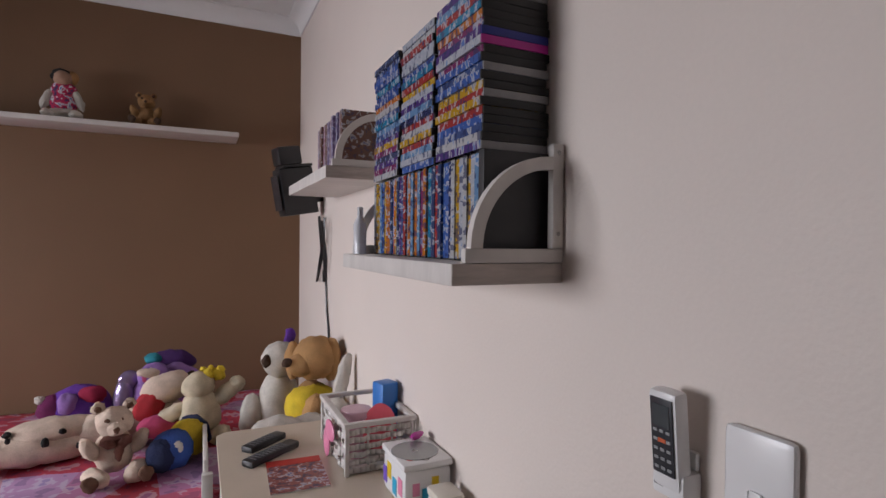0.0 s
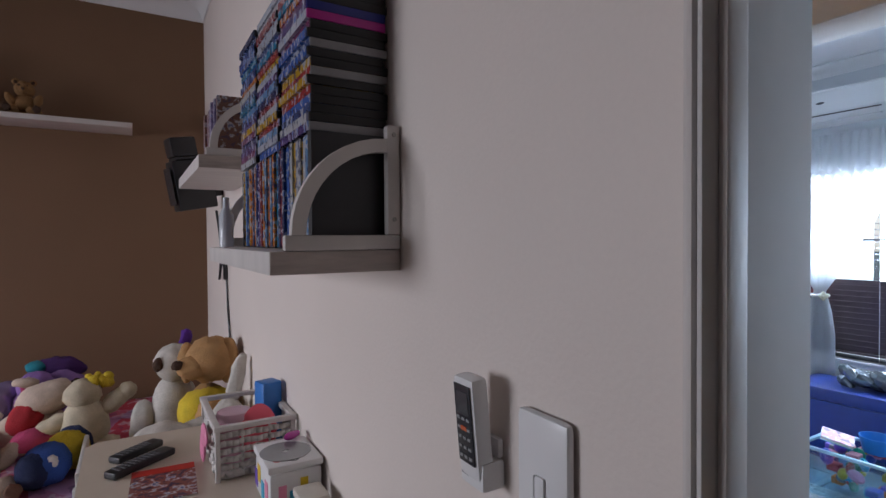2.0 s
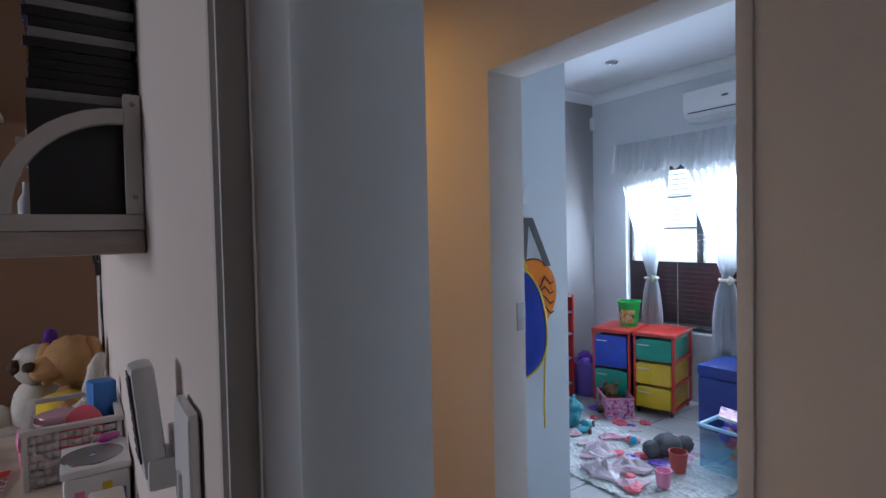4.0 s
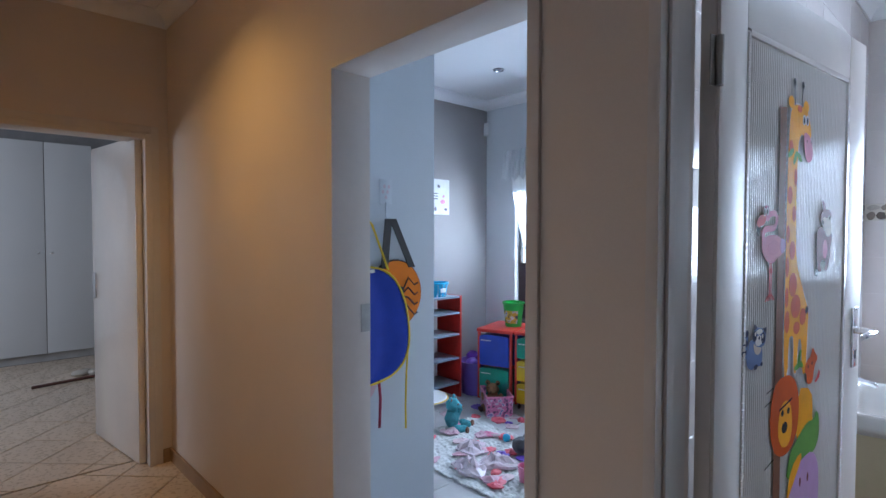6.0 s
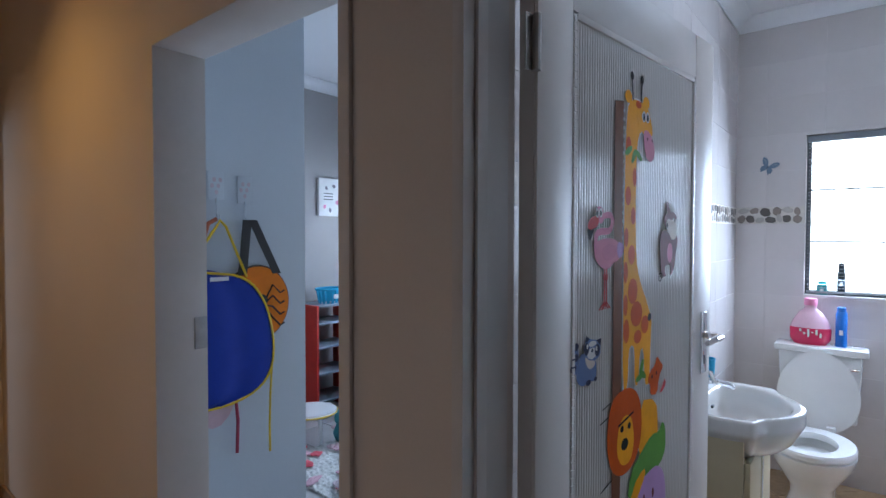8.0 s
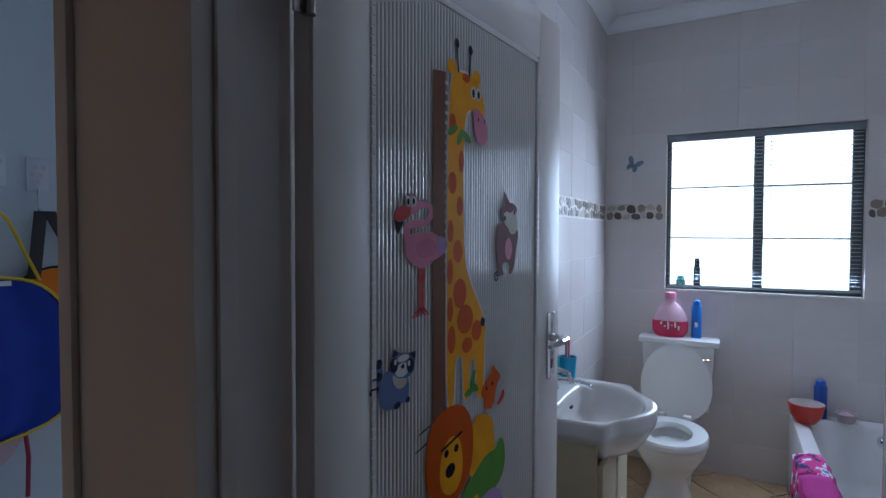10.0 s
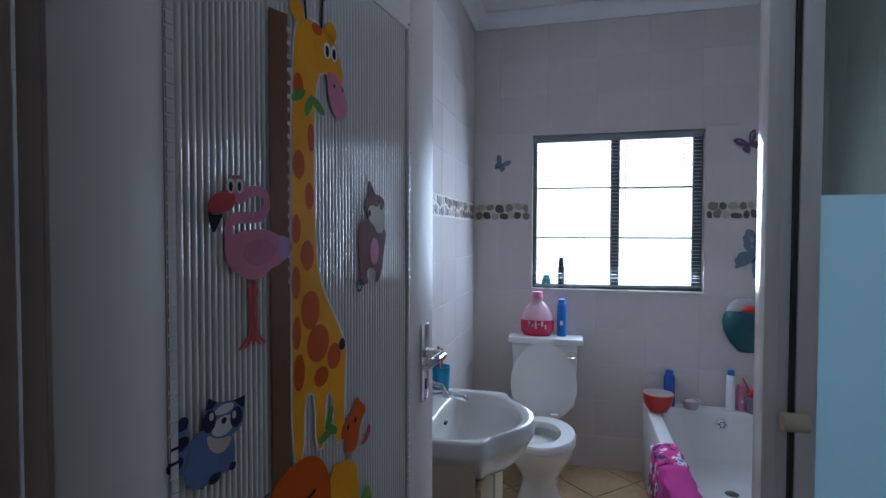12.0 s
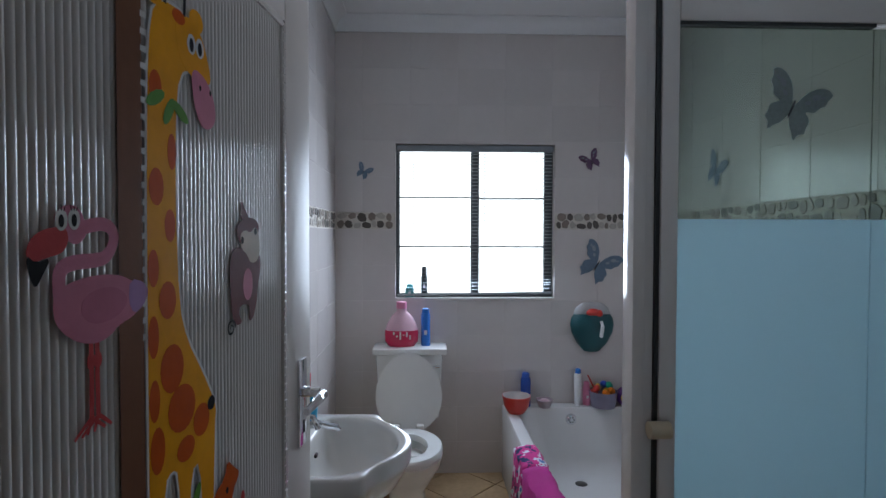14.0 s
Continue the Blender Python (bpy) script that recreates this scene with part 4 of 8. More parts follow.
bm = BM()
N = 96
rings = []
spec = [("o", 0.42, 0.655), ("o", 0.62, 0.672), ("o", 0.80, 0.705), ("o", 0.92, 0.748), ("o", 0.975, 0.768), ("o", 0.995, 0.776), ("o", 1.0, 0.786), ("o", 1.0, 0.820), ("o", 0.992, 0.828), ("o", 0.975, 0.830), ("i", 1.05, 0.826), ("i", 1.015, 0.822), ("i", 0.985, 0.812), ("i", 0.95, 0.785), ("i", 0.88, 0.745), ("i", 0.72, 0.712), ("i", 0.42, 0.695), ("i", 0.12, 0.688)]
for kind, k, z in spec:
    loop = outer if kind == "o" else inner
    ring = []
    for i in range(N):
        a = 2 * math.pi * i / N
        r = ray_out(loop, a) * k
        ring.append(bm.verts.new((cx + r * math.cos(a), min(cy + r * math.sin(a), -0.001), z)))
    rings.append(ring)
for p, q in zip(rings, rings[1:]):
    for i in range(N):
        bm.faces.new((p[i], p[(i + 1) % N], q[(i + 1) % N], q[i]))
bm.faces.new(rings[0])
bm.faces.new(rings[-1])
part("bowl", bm, PORCELAIN, basin, smooth=60)
part("overflow", box(BM(), (-0.012, -0.231, 0.782), (0.012, -0.222, 0.792), 0.002), BLACK, basin)
part("plug_hole", lathe(BM(), [(0, 0.6895), (0.02, 0.6895), (0.026, 0.687)], (0, -0.34, 0), 18), CHROME, basin, "chrome plug hole")
tap = thing("mixer_tap", "chrome swan-neck mixer tap on the washbasin", "tap", (3.485, 0.125, 0.828))
part("base", lathe(BM(), [(0.0, 0), (0.028, 0), (0.028, 0.012), (0.020, 0.03), (0.018, 0.06), (0.0, 0.065)], seg=16), CHROME, tap)
part("spout", tube(BM(), [(0, 0, 0.04), (0.0, -0.03, 0.055), (0.0, -0.09, 0.06), (0.0, -0.15, 0.05), (0, -0.155, 0.04)], [0.014, 0.014, 0.012, 0.011, 0.010], 10), CHROME, tap)
part("swan_neck", tube(BM(), [(-0.07, 0, 0.0), (-0.07, 0, 0.07), (-0.07, -0.015, 0.10), (-0.07, -0.05, 0.115), (-0.07, -0.09, 0.105), (-0.07, -0.105, 0.07)], 0.009, 10), CHROME, tap)
for x in (-0.07, 0.07):
    part("knob", lathe(BM(), [(0.0, 0), (0.014, 0), (0.014, 0.03), (0.022, 0.035), (0.022, 0.055), (0.0, 0.06)], (x, 0, 0), 12), CHROME, tap)
cab = thing("basin_cabinet", "cream board cabinet under the washbasin", "cabinet", (3.485, 0.268, FL))
for a, b in (((-0.250, -0.375, 0.0), (-0.232, 0, 0.824)), ((0.222, -0.375, 0.0), (0.240, 0, 0.824)), ((-0.2315, -0.375, 0.04), (0.2215, 0, 0.058))):
    part("panel", box(BM(), a, b, 0.002), CABINET, cab)
d = part("door", box(BM(), (-0.240, -0.395, 0.06), (-0.008, -0.3755, 0.735), 0.003), CABINET, cab)
part("knob", ball(BM(), (-0.05, -0.405, 0.5), 0.015), CHROME, d)
d = part("door", box(BM(), (-0.004, -0.395, 0.06), (0.230, -0.3755, 0.735), 0.003), CABINET, cab)
part("knob", ball(BM(), (0.04, -0.405, 0.5), 0.015), CHROME, d)
part("bead_chain", tube(BM(), [(0.0, -0.398, 0.70), (-0.05, -0.402, 0.48), (-0.09, -0.402, 0.30)], 0.004, 6), CHROME, cab, "thin hanging chain")
solo("clear_bag", ball(ball(BM(), (0, 0, 0.05), (0.05, 0.035, 0.05)), (0.01, 0, 0.10), (0.03, 0.025, 0.04)), plain("clear plastic", (0.6, 0.58, 0.55), 0.15), "crumpled clear plastic bag beside the cabinet", "bag", (3.40, -0.13, FL, 0))

cup = thing("toothbrush_cup", "turquoise plastic cup with toothbrushes beside the tap", "cup", (3.70, 0.115, 0.828))
part("cup", lathe(BM(), [(0.0, 0), (0.032, 0), (0.038, 0.10), (0.034, 0.10), (0.029, 0.006), (0.0, 0.006)], seg=20), SKYBLUE, cup)
for k, (c, a) in enumerate(((ROSE, 8), (PLASTIC_W, -10), (SKYBLUE, 14), (RED, -4))):
    bm = tube(BM(), [(0.006 * (k - 1.5), 0.004 * k - 0.006, 0.01), (0.012 * (k - 1.5), 0.008 * k - 0.01, 0.17)], 0.004, 6)
    box(bm, (0.012 * (k - 1.5) - 0.006, 0.008 * k - 0.014, 0.145), (0.012 * (k - 1.5) + 0.006, 0.008 * k - 0.006, 0.172), 0.001)
    part("toothbrush", bm, c, cup)
sd = thing("soap_dispenser", "clear soap bottle with a red pump label", "bottle", (3.645, 0.165, 0.828))
part("bottle", lathe(BM(), [(0, 0), (0.03, 0), (0.03, 0.10), (0.012, 0.125), (0.012, 0.14), (0, 0.14)], seg=16), plain("turquoise soap", (0.05, 0.45, 0.5), 0.15), sd)
part("pump", tube(BM(), [(0, 0, 0.14), (0, 0, 0.17), (0, -0.03, 0.172)], 0.006, 8), ROSE, sd)

bt = thing("bubble_bath_bottle", "round clear bottle of red bubble bath with a pink cap", "bottle", (5.10, -0.155, 0.803))
part("liquid", lathe(BM(), [(0, 0), (0.08, 0), (0.103, 0.03), (0.105, 0.085), (0.103, 0.10), (0, 0.10)], seg=24, scale=(0.6, 1)), plain("red liquid", (0.65, 0.03, 0.10), 0.15), bt)
part("bottle", lathe(BM(), [(0.103, 0.1005), (0.09, 0.14), (0.06, 0.19), (0.032, 0.215), (0.03, 0.235), (0.0, 0.235)], seg=24, scale=(0.6, 1)), plain("pink clear plastic", (0.72, 0.45, 0.52), 0.15), bt)
part("cap", lathe(BM(), [(0, 0.2355), (0.034, 0.2355), (0.032, 0.275), (0, 0.278)], seg=16), PINK, bt, "pink cap")
bm = BM()
for k in range(6):
    box(bm, (-0.0665, -0.06 + 0.02 * k, 0.05 + 0.015 * (k % 3)), (-0.062, -0.05 + 0.02 * k, 0.075 + 0.02 * (k % 2)))
part("print", bm, WHITE, bt)


def can(name, at, r, h, body_mat, cap_mat, label, cap_h=0.03):
    t = thing(name, label, "bottle", at)
    part("body", lathe(BM(), [(0, 0), (r, 0), (r, h - cap_h - 0.012), (r * 0.82, h - cap_h), (0, h - cap_h)], seg=18), body_mat, t)
    part("cap", lathe(BM(), [(0, h - cap_h + 0.0005), (r * 0.78, h - cap_h + 0.0005), (r * 0.75, h - 0.006), (r * 0.5, h), (0, h)], seg=18), cap_mat, t)
    part("label_print", box(BM(), (-r - 0.0012, -r * 0.3, h * 0.3), (-r * 0.93, r * 0.3, h * 0.42)), WHITE, t)
    return t


CANBLUE = plain("blue can", (0.02, 0.16, 0.55), 0.25)
can("air_freshener", (5.11, -0.305, 0.803), 0.029, 0.235, CANBLUE, CANBLUE, "tall sky-blue spray can on the cistern")
can("shaving_can", (5.14, -0.945, 0.405), 0.032, 0.215, plain("deep blue can", (0.02, 0.07, 0.33), 0.25), plain("blue cap", (0.02, 0.1, 0.45), 0.3), "dark blue spray can on the bath corner")
can("shampoo_bottle", (5.15, -1.285, 0.405), 0.024, 0.235, PLASTIC_W, CANBLUE, "white bottle with a blue cap on the bath rim")
can("conditioner_bottle", (5.16, -1.345, 0.405), 0.024, 0.15, PINK, PINK, "pink bottle on the bath rim")
sdish = thing("soap_dish", "clear scalloped soap dish with pink soap", "soap dish", (5.11, -1.06, 0.405))
part("dish", lathe(BM(), [(0, 0), (0.035, 0), (0.055, 0.05), (0.05, 0.05), (0.03, 0.008), (0, 0.008)], seg=18), plain("clear dish", (0.45, 0.36, 0.38), 0.1), sdish)
part("soap", ball(BM(), (0, 0, 0.035), (0.03, 0.035, 0.02)), plain("pink soap", (0.55, 0.35, 0.38), 0.4), sdish)
rb = thing("red_bowl", "red plastic bowl with a pale inside on the bath corner", "bowl", (5.02, -0.865, 0.404))
part("outside", lathe(BM(), [(0, 0), (0.05, 0), (0.075, 0.04), (0.088, 0.105), (0.084, 0.106)], seg=28), RED, rb)
part("inside", lathe(BM(), [(0.084, 0.106), (0.07, 0.045), (0.045, 0.008), (0, 0.006)], seg=28), plain("pale inside", (0.55, 0.5, 0.48), 0.3), rb)
tb = thing("toy_tub", "clear tub filled with red, yellow and blue bath toys", "toy tub", (5.12, -1.44, 0.405))
part("tub", lathe(BM(), [(0, 0), (0.075, 0), (0.09, 0.10), (0.086, 0.10), (0.07, 0.006), (0, 0.006)], seg=20), plain("smoky plastic", (0.20, 0.18, 0.24), 0.2), tb)
rnd = random.Random(4)
for k in range(9):
    a = rnd.random() * 6.3
    part("toy", ball(BM(), (0.05 * math.cos(a), 0.055 * math.sin(a), 0.085 + 0.05 * rnd.random()), (0.025, 0.03, 0.02), 0, (rnd.random() * 90, 0, rnd.random() * 180), 10), (RED, YELLOW, ORANGE, BLUE, GREEN)[k % 5], tb)
part("straw", tube(BM(), [(0, 0.05, 0.1), (0, 0.10, 0.20)], 0.005, 6), RED, tb)
solo("bath_ball", ball(ball(BM(), (0, 0, 0.06), 0.06, 0), (-0.03, 0, 0.06), (0.036, 0.045, 0.045), 1), [plain("plum ball", (0.10, 0.03, 0.16), 0.4), YELLOW], "purple and yellow toy ball on the bath rim", "ball", (5.13, -1.585, 0.405, 0))

bath = thing("bathtub", "white acrylic bathtub along the tiled wall", "bathtub", (3.45, -1.775, FL))
L_, Wd, Hh = 1.745, 0.975, 0.455


def rounded(x0, x1, y0, y1, r, n=6):
    out = []
    for cx_, cy_, a0 in ((x1 - r, y1 - r, 0), (x0 + r, y1 - r, 90), (x0 + r, y0 + r, 180), (x1 - r, y0 + r, 270)):
        out += [(cx_ + r * math.cos(radians(a0 + 90 * k / n)), cy_ + r * math.sin(radians(a0 + 90 * k / n))) for k in range(n + 1)]
    return out


bm = BM()
lev = [(rounded(0, L_, 0, Wd, 0.02), 0.0), (rounded(0, L_, 0, Wd, 0.02), Hh - 0.012), (rounded(0.006, L_ - 0.006, 0.006, Wd - 0.006, 0.02), Hh), (rounded(0.06, L_ - 0.09, 0.07, Wd - 0.07, 0.12), Hh),
       (rounded(0.072, L_ - 0.10, 0.082, Wd - 0.082, 0.12), Hh - 0.014), (rounded(0.13, L_ - 0.13, 0.13, Wd - 0.13, 0.16), 0.16), (rounded(0.19, L_ - 0.18, 0.19, Wd - 0.19, 0.16), 0.09), (rounded(0.26, L_ - 0.26, 0.26, Wd - 0.26, 0.14), 0.08)]
rings = [[bm.verts.new((x, y, z)) for x, y in lp] for lp, z in lev]
for p, q in zip(rings, rings[1:]):
    for i in range(len(p)):
        bm.faces.new((p[i], p[(i + 1) % len(p)], q[(i + 1) % len(p)], q[i]))
bm.faces.new(rings[-1])
part("tub", bm, ACRYLIC, bath, smooth=50)
o = part("overflow", lathe(BM(), [(0, 0.012), (0.022, 0.012), (0.034, 0.004), (0.036, -0.004)], seg=20, at=(L_ - 0.108, 0.55, 0.385), turn=(0, -90, 0)), CHROME, bath, "chrome overflow rose")
for k in range(6):
    a = k * math.pi / 3
    part("slot", ball(BM(), (L_ - 0.122, 0.55 + 0.016 * math.cos(a), 0.385 + 0.016 * math.sin(a)), (0.002, 0.005, 0.005), seg=8), BLACK, o)
part("drain", lathe(BM(), [(0, 0.086), (0.03, 0.086), (0.036, 0.082)], (L_ - 0.34, 0.55, 0.0), 18), plain("dark drain", (0.05, 0.045, 0.04), 0.4), bath)
solo("bath_mat", box(BM(), (0, 0, 0), (0.55, 0.36, 0.006), 0.002), plain("grey-green rubber", (0.16, 0.21, 0.18), 0.6, grain=40, bump=0.8), "grey-green rubber mat on the bath floor", "bath mat", (3.72, -1.48, FL + 0.0805, 0))

# towel laid over the rim
TOWEL = palette_material("patterned towel", [(0.55, 0.03, 0.22), (0.52, 0.03, 0.2)], 0.95, 1.0, 18.0)
tw = thing("towel", "magenta patterned towel draped over the bath rim", "towel", (4.18, -0.80, 0.404))
for k, (x0, x1, mt, lb) in enumerate(((-0.36, 0.02, plain("magenta terry", (0.42, 0.015, 0.20), 0.95, grain=220, bump=0.8), "plain magenta terry end"), (0.02, 0.27, TOWEL, "printed end in black, white and pink"))):
    bm = BM()
    prof = [(0.05, -0.22), (0.042, -0.08), (0.035, 0.004), (0.012, 0.014), (-0.03, 0.016), (-0.065, 0.012), (-0.085, -0.02), (-0.095, -0.10), (-0.125, -0.20)]
    cols = []
    for i in range(9):
        x = x0 + (x1 - x0) * i / 8
        cols.append([bm.verts.new((x + 0.006 * math.sin(9 * z), y + 0.006 * math.sin(i * 1.7 + z * 20), z + 0.004 * math.sin(i * 2.1 + y * 40))) for y, z in prof])
    for p, q in zip(cols, cols[1:]):
        for i in range(len(prof) - 1):
            bm.faces.new((p[i], p[i + 1], q[i + 1], q[i]))
    ob = part("fold", bm, mt, tw, lb, 60)
    so = ob.modifiers.new("thick", "SOLIDIFY")
    so.thickness, so.offset = 0.008, 1

# suction caddy on the tiles
cd = thing("toy_caddy", "dark teal suction caddy with a white handle on the tiles", "caddy", (5.192, -1.385, 0.90))
bm = lathe(BM(), [(0, -0.165), (0.05, -0.155), (0.10, -0.10), (0.134, -0.03), (0.142, 0.02), (0.136, 0.06), (0.12, 0.085), (0.11, 0.085), (0.10, -0.03), (0, -0.13)], seg=28, scale=(0.55, 1))
for v in bm.verts:
    v.co.x = min(0, v.co.x)
part("bucket", bm, plain("dark teal plastic", (0.005, 0.075, 0.085), 0.35), cd)
part("handle", tube(BM(), [(-0.082, -0.035, 0.05), (-0.095, -0.04, 0.02), (-0.085, -0.035, -0.05)], 0.012, 8), PLASTIC_W, cd, "white handle")
part("rose_toy", ball(ball(BM(), (-0.045, 0.005, 0.10), (0.025, 0.045, 0.028)), (-0.05, -0.03, 0.095), 0.025), RED, cd, "red toy on top")
part("hood", lathe(BM(), [(0.119, 0.086), (0.108, 0.125), (0.065, 0.158), (0, 0.165)], seg=24, scale=(0.2, 1)), plain("clear hood", (0.5, 0.5, 0.5), 0.15), cd)


def butterfly(at, turn, size, mat, rx, wall_turn):
    """A thin butterfly sticker: scalloped wings with pale spots, and a body."""
    t = thing("butterfly_sticker", "grey-blue butterfly sticker on the tiles", "sticker", group="butterflies")
    t.matrix_world = Matrix.Translation(at) @ Euler((0, 0, radians(wall_turn))).to_matrix().to_4x4() @ Matrix(((0, 0, -1, 0), (-1, 0, 0, 0), (0, 1, 0, 0), (0, 0, 0, 1))) @ Euler((0, 0, radians(turn))).to_matrix().to_4x4() @ Matrix.Scale(size, 4)
    for s in (1, -1):
        part("upper_wing", prism(BM(), smooth_loop([(0, -0.02), (s * 0.06, 0.20), (s * 0.16, 0.44), (s * 0.34, 0.64), (s * 0.58, 0.72), (s * 0.72, 0.62), (s * 0.64, 0.50), (s * 0.66, 0.36), (s * 0.54, 0.28), (s * 0.50, 0.14), (s * 0.34, 0.10), (s * 0.24, -0.02)], 2), Matrix(), 0.004), mat, t)
        for k, (px, py, pr) in enumerate(((0.40, 0.45, 0.10), (0.27, 0.27, 0.07), (0.53, 0.50, 0.05))):
            part("wing_spot", prism(BM(), oval(s * px, py, pr, pr * 0.6, 12, s * 40), Matrix.Translation((0, 0, 0.005)), 0.002), BF3, t)
        part("lower_wing", prism(BM(), smooth_loop([(0, 0.10), (s * 0.30, 0.08), (s * 0.48, -0.08), (s * 0.44, -0.22), (s * 0.48, -0.36), (s * 0.34, -0.42), (s * 0.31, -0.60), (s * 0.20, -0.42), (s * 0.10, -0.34), (s * 0.02, -0.15)], 2), Matrix(), 0.003), mat, t)
    part("body", ball(BM(), (0, 0, 0.012), (0.025, 0.22, 0.010), seg=10), plain("butterfly body", (0.03, 0.03, 0.04), 0.5), t)
    return t


BF3 = plain("pale wing spot", (0.26, 0.30, 0.33), 0.5, grain=30)
BF1, BF2 = plain("grey-teal wing", (0.13, 0.19, 0.26), 0.5, grain=30), plain("plum wing", (0.14, 0.07, 0.14), 0.5, grain=30)
butterfly((5.196, 0.095, 1.895), -28, 0.075, BF1, 0, 0)
butterfly((5.196, -1.375, 1.975), 28, 0.095, BF2, 0, 0)
butterfly((5.196, -1.415, 1.30), -32, 0.19, BF1, 0, 0)
butterfly((3.0945, -1.215, 1.805), -24, 0.118, plain("pale teal wing", (0.24, 0.30, 0.29), 0.5, grain=30), 0, 0)
butterfly((4.45, -1.776, 1.82), -30, 0.13, BF1, 0, -90)

# ---- bathroom window, blind and the bottles on its sill ----
w = thing("window_1", "steel bathroom window with six panes", "window", kind="structure")
WF = plain("dark window steel", (0.10, 0.11, 0.12), 0.45)
for nm, a, b in (("frame", (5.27, -0.135, 1.09), (5.30, -0.11, 2.08)), ("frame", (5.27, -1.14, 1.09), (5.30, -1.115, 2.08)), ("frame", (5.27, -1.115, 2.05), (5.30, -0.135, 2.08)), ("frame", (5.27, -1.115, 1.09), (5.30, -0.135, 1.115)),
                 ("mullion", (5.265, -0.655, 1.115), (5.305, -0.600, 2.05)), ("mullion", (5.268, -1.114, 1.1155), (5.302, -1.085, 2.0495)),
                 ("glazing_bar", (5.278, -1.085, 1.735), (5.296, -0.655, 1.745)), ("glazing_bar", (5.278, -0.600, 1.738), (5.296, -0.135, 1.748)), ("glazing_bar", (5.278, -1.085, 1.415), (5.296, -0.655, 1.425)), ("glazing_bar", (5.278, -0.600, 1.415), (5.296, -0.135, 1.425))):
    part(nm, box(BM(), a, b, 0.002), WF, w)
PANE = glass_material("window pane", (0.97, 0.99, 1.0), 0.02, True)
for ya, yb in ((-1.085, -0.655), (-0.60, -0.135)):
    for za, zb in ((1.116, 1.414), (1.426, 1.734), (1.749, 2.049)):
        p = part("pane", box(BM(), (5.285, ya + 0.001, za), (5.288, yb - 0.001, zb)), PANE, w, smooth=0)
        p.visible_shadow = False
part("sill", box(BM(), (5.195, -1.139, 1.075), (5.27, -0.111, 1.0895)), TILE, w, "white tiled sill")
bl = thing("venetian_blind", "thin white aluminium venetian blind in the bathroom window", "blind", (5.235, -0.625, 0))
SLAT = plain("blind slat", (0.62, 0.66, 0.68), 0.4)
part("headrail", box(BM(), (-0.02, -0.508, 2.035), (0.02, 0.508, 2.075), 0.003), plain("headrail", (0.22, 0.24, 0.26), 0.4), bl)
bm = BM()
vs = [[bm.verts.new((x, y, z)) for x, z in ((-0.008, -0.0012), (-0.004, 0.0006), (0, 0.0012), (0.004, 0.0006), (0.008, -0.0012))] for y in (-0.503, 0.503)]
for i in range(4):
    bm.faces.new((vs[0][i], vs[0][i + 1], vs[1][i + 1], vs[1][i]))
slat_mesh = shaped("slat", bm, SLAT)
for k in range(40):
    s = new("slat", slat_mesh)
    s.parent = bl
    s.matrix_local = pose(0, 0, 2.022 - k * 0.0226, 0.15 * math.sin(k * 2.3) - (1.1 if k > 37 else 0), 6, 0)
part("bottom_rail", box(BM(), (-0.012, -0.505, -0.006), (0.012, 0.505, 0.008), 0.002), plain("bottom rail", (0.28, 0.30, 0.31), 0.4), bl).matrix_local = pose(0, 0, 1.112, -0.9, 0, 0)
for y in (-0.4, 0.02, 0.4):
    part("ladder_cord", tube(BM(), [(-0.014, y, 1.11), (-0.014, y, 2.04)], 0.0012, 4), SLAT, bl)
part("pull_cord", tube(BM(), [(-0.02, -0.06, 2.04), (-0.022, -0.06, 1.55), (-0.022, -0.12, 1.42)], 0.0015, 4), SLAT, bl)
can("sill_bottle", (5.262, -0.295, 1.090), 0.022, 0.20, plain("dark bottle", (0.03, 0.05, 0.06), 0.3), plain("dark cap", (0.03, 0.04, 0.05), 0.3), "dark slim bottle on the window sill", 0.06)
can("sill_jar", (5.262, -0.20, 1.090), 0.03, 0.085, plain("turquoise jar", (0.05, 0.35, 0.34), 0.3), plain("teal cap", (0.03, 0.3, 0.3), 0.3), "small turquoise jar on the window sill", 0.02)

# ---- shower screen ----
sh = thing("shower_screen", "white framed shower screen, frosted below and clear above", "shower screen", (3.10, 0, FL))
for nm, a, b in (("post", (-0.03, -0.842, 0.0), (0.035, -0.812, 2.42)), ("post", (-0.005, -0.874, 0.0), (0.025, -0.8425, 2.42)), ("door_stile", (-0.018, -0.928, 0.0), (0.012, -0.885, 2.125)), ("top_rail", (-0.018, -1.779, 2.068), (0.012, -0.9285, 2.125)), ("header", (-0.03, -1.779, 2.32), (0.035, -0.8745, 2.42)), ("sill", (-0.03, -1.779, 0), (0.03, -0.9285, 0.06))):
    part(nm, box(BM(), a, b, 0.004), ENAMEL, sh)
# Gap between post and stile: its shade is put in as a dark strip.
part("seal", box(BM(), (-0.012, -0.8845, 0.0), (0.0, -0.8745, 2.3)), plain("gap shade", (0.03, 0.035, 0.035), 0.5), sh, "dark strip standing in for the shaded gap")
# Another dark strip, under the top rail.
part("seal", box(BM(), (-0.016, -1.42, 2.059), (0.004, -0.929, 2.0675)), plain("dark rail strip", (0.03, 0.035, 0.035), 0.5), sh)
CLEAR, FROST = glass_material("clear shower glass", (0.55, 0.61, 0.56), 0.02, True), glass_material("frosted shower glass", (0.60, 0.76, 0.80), 0.35, False)
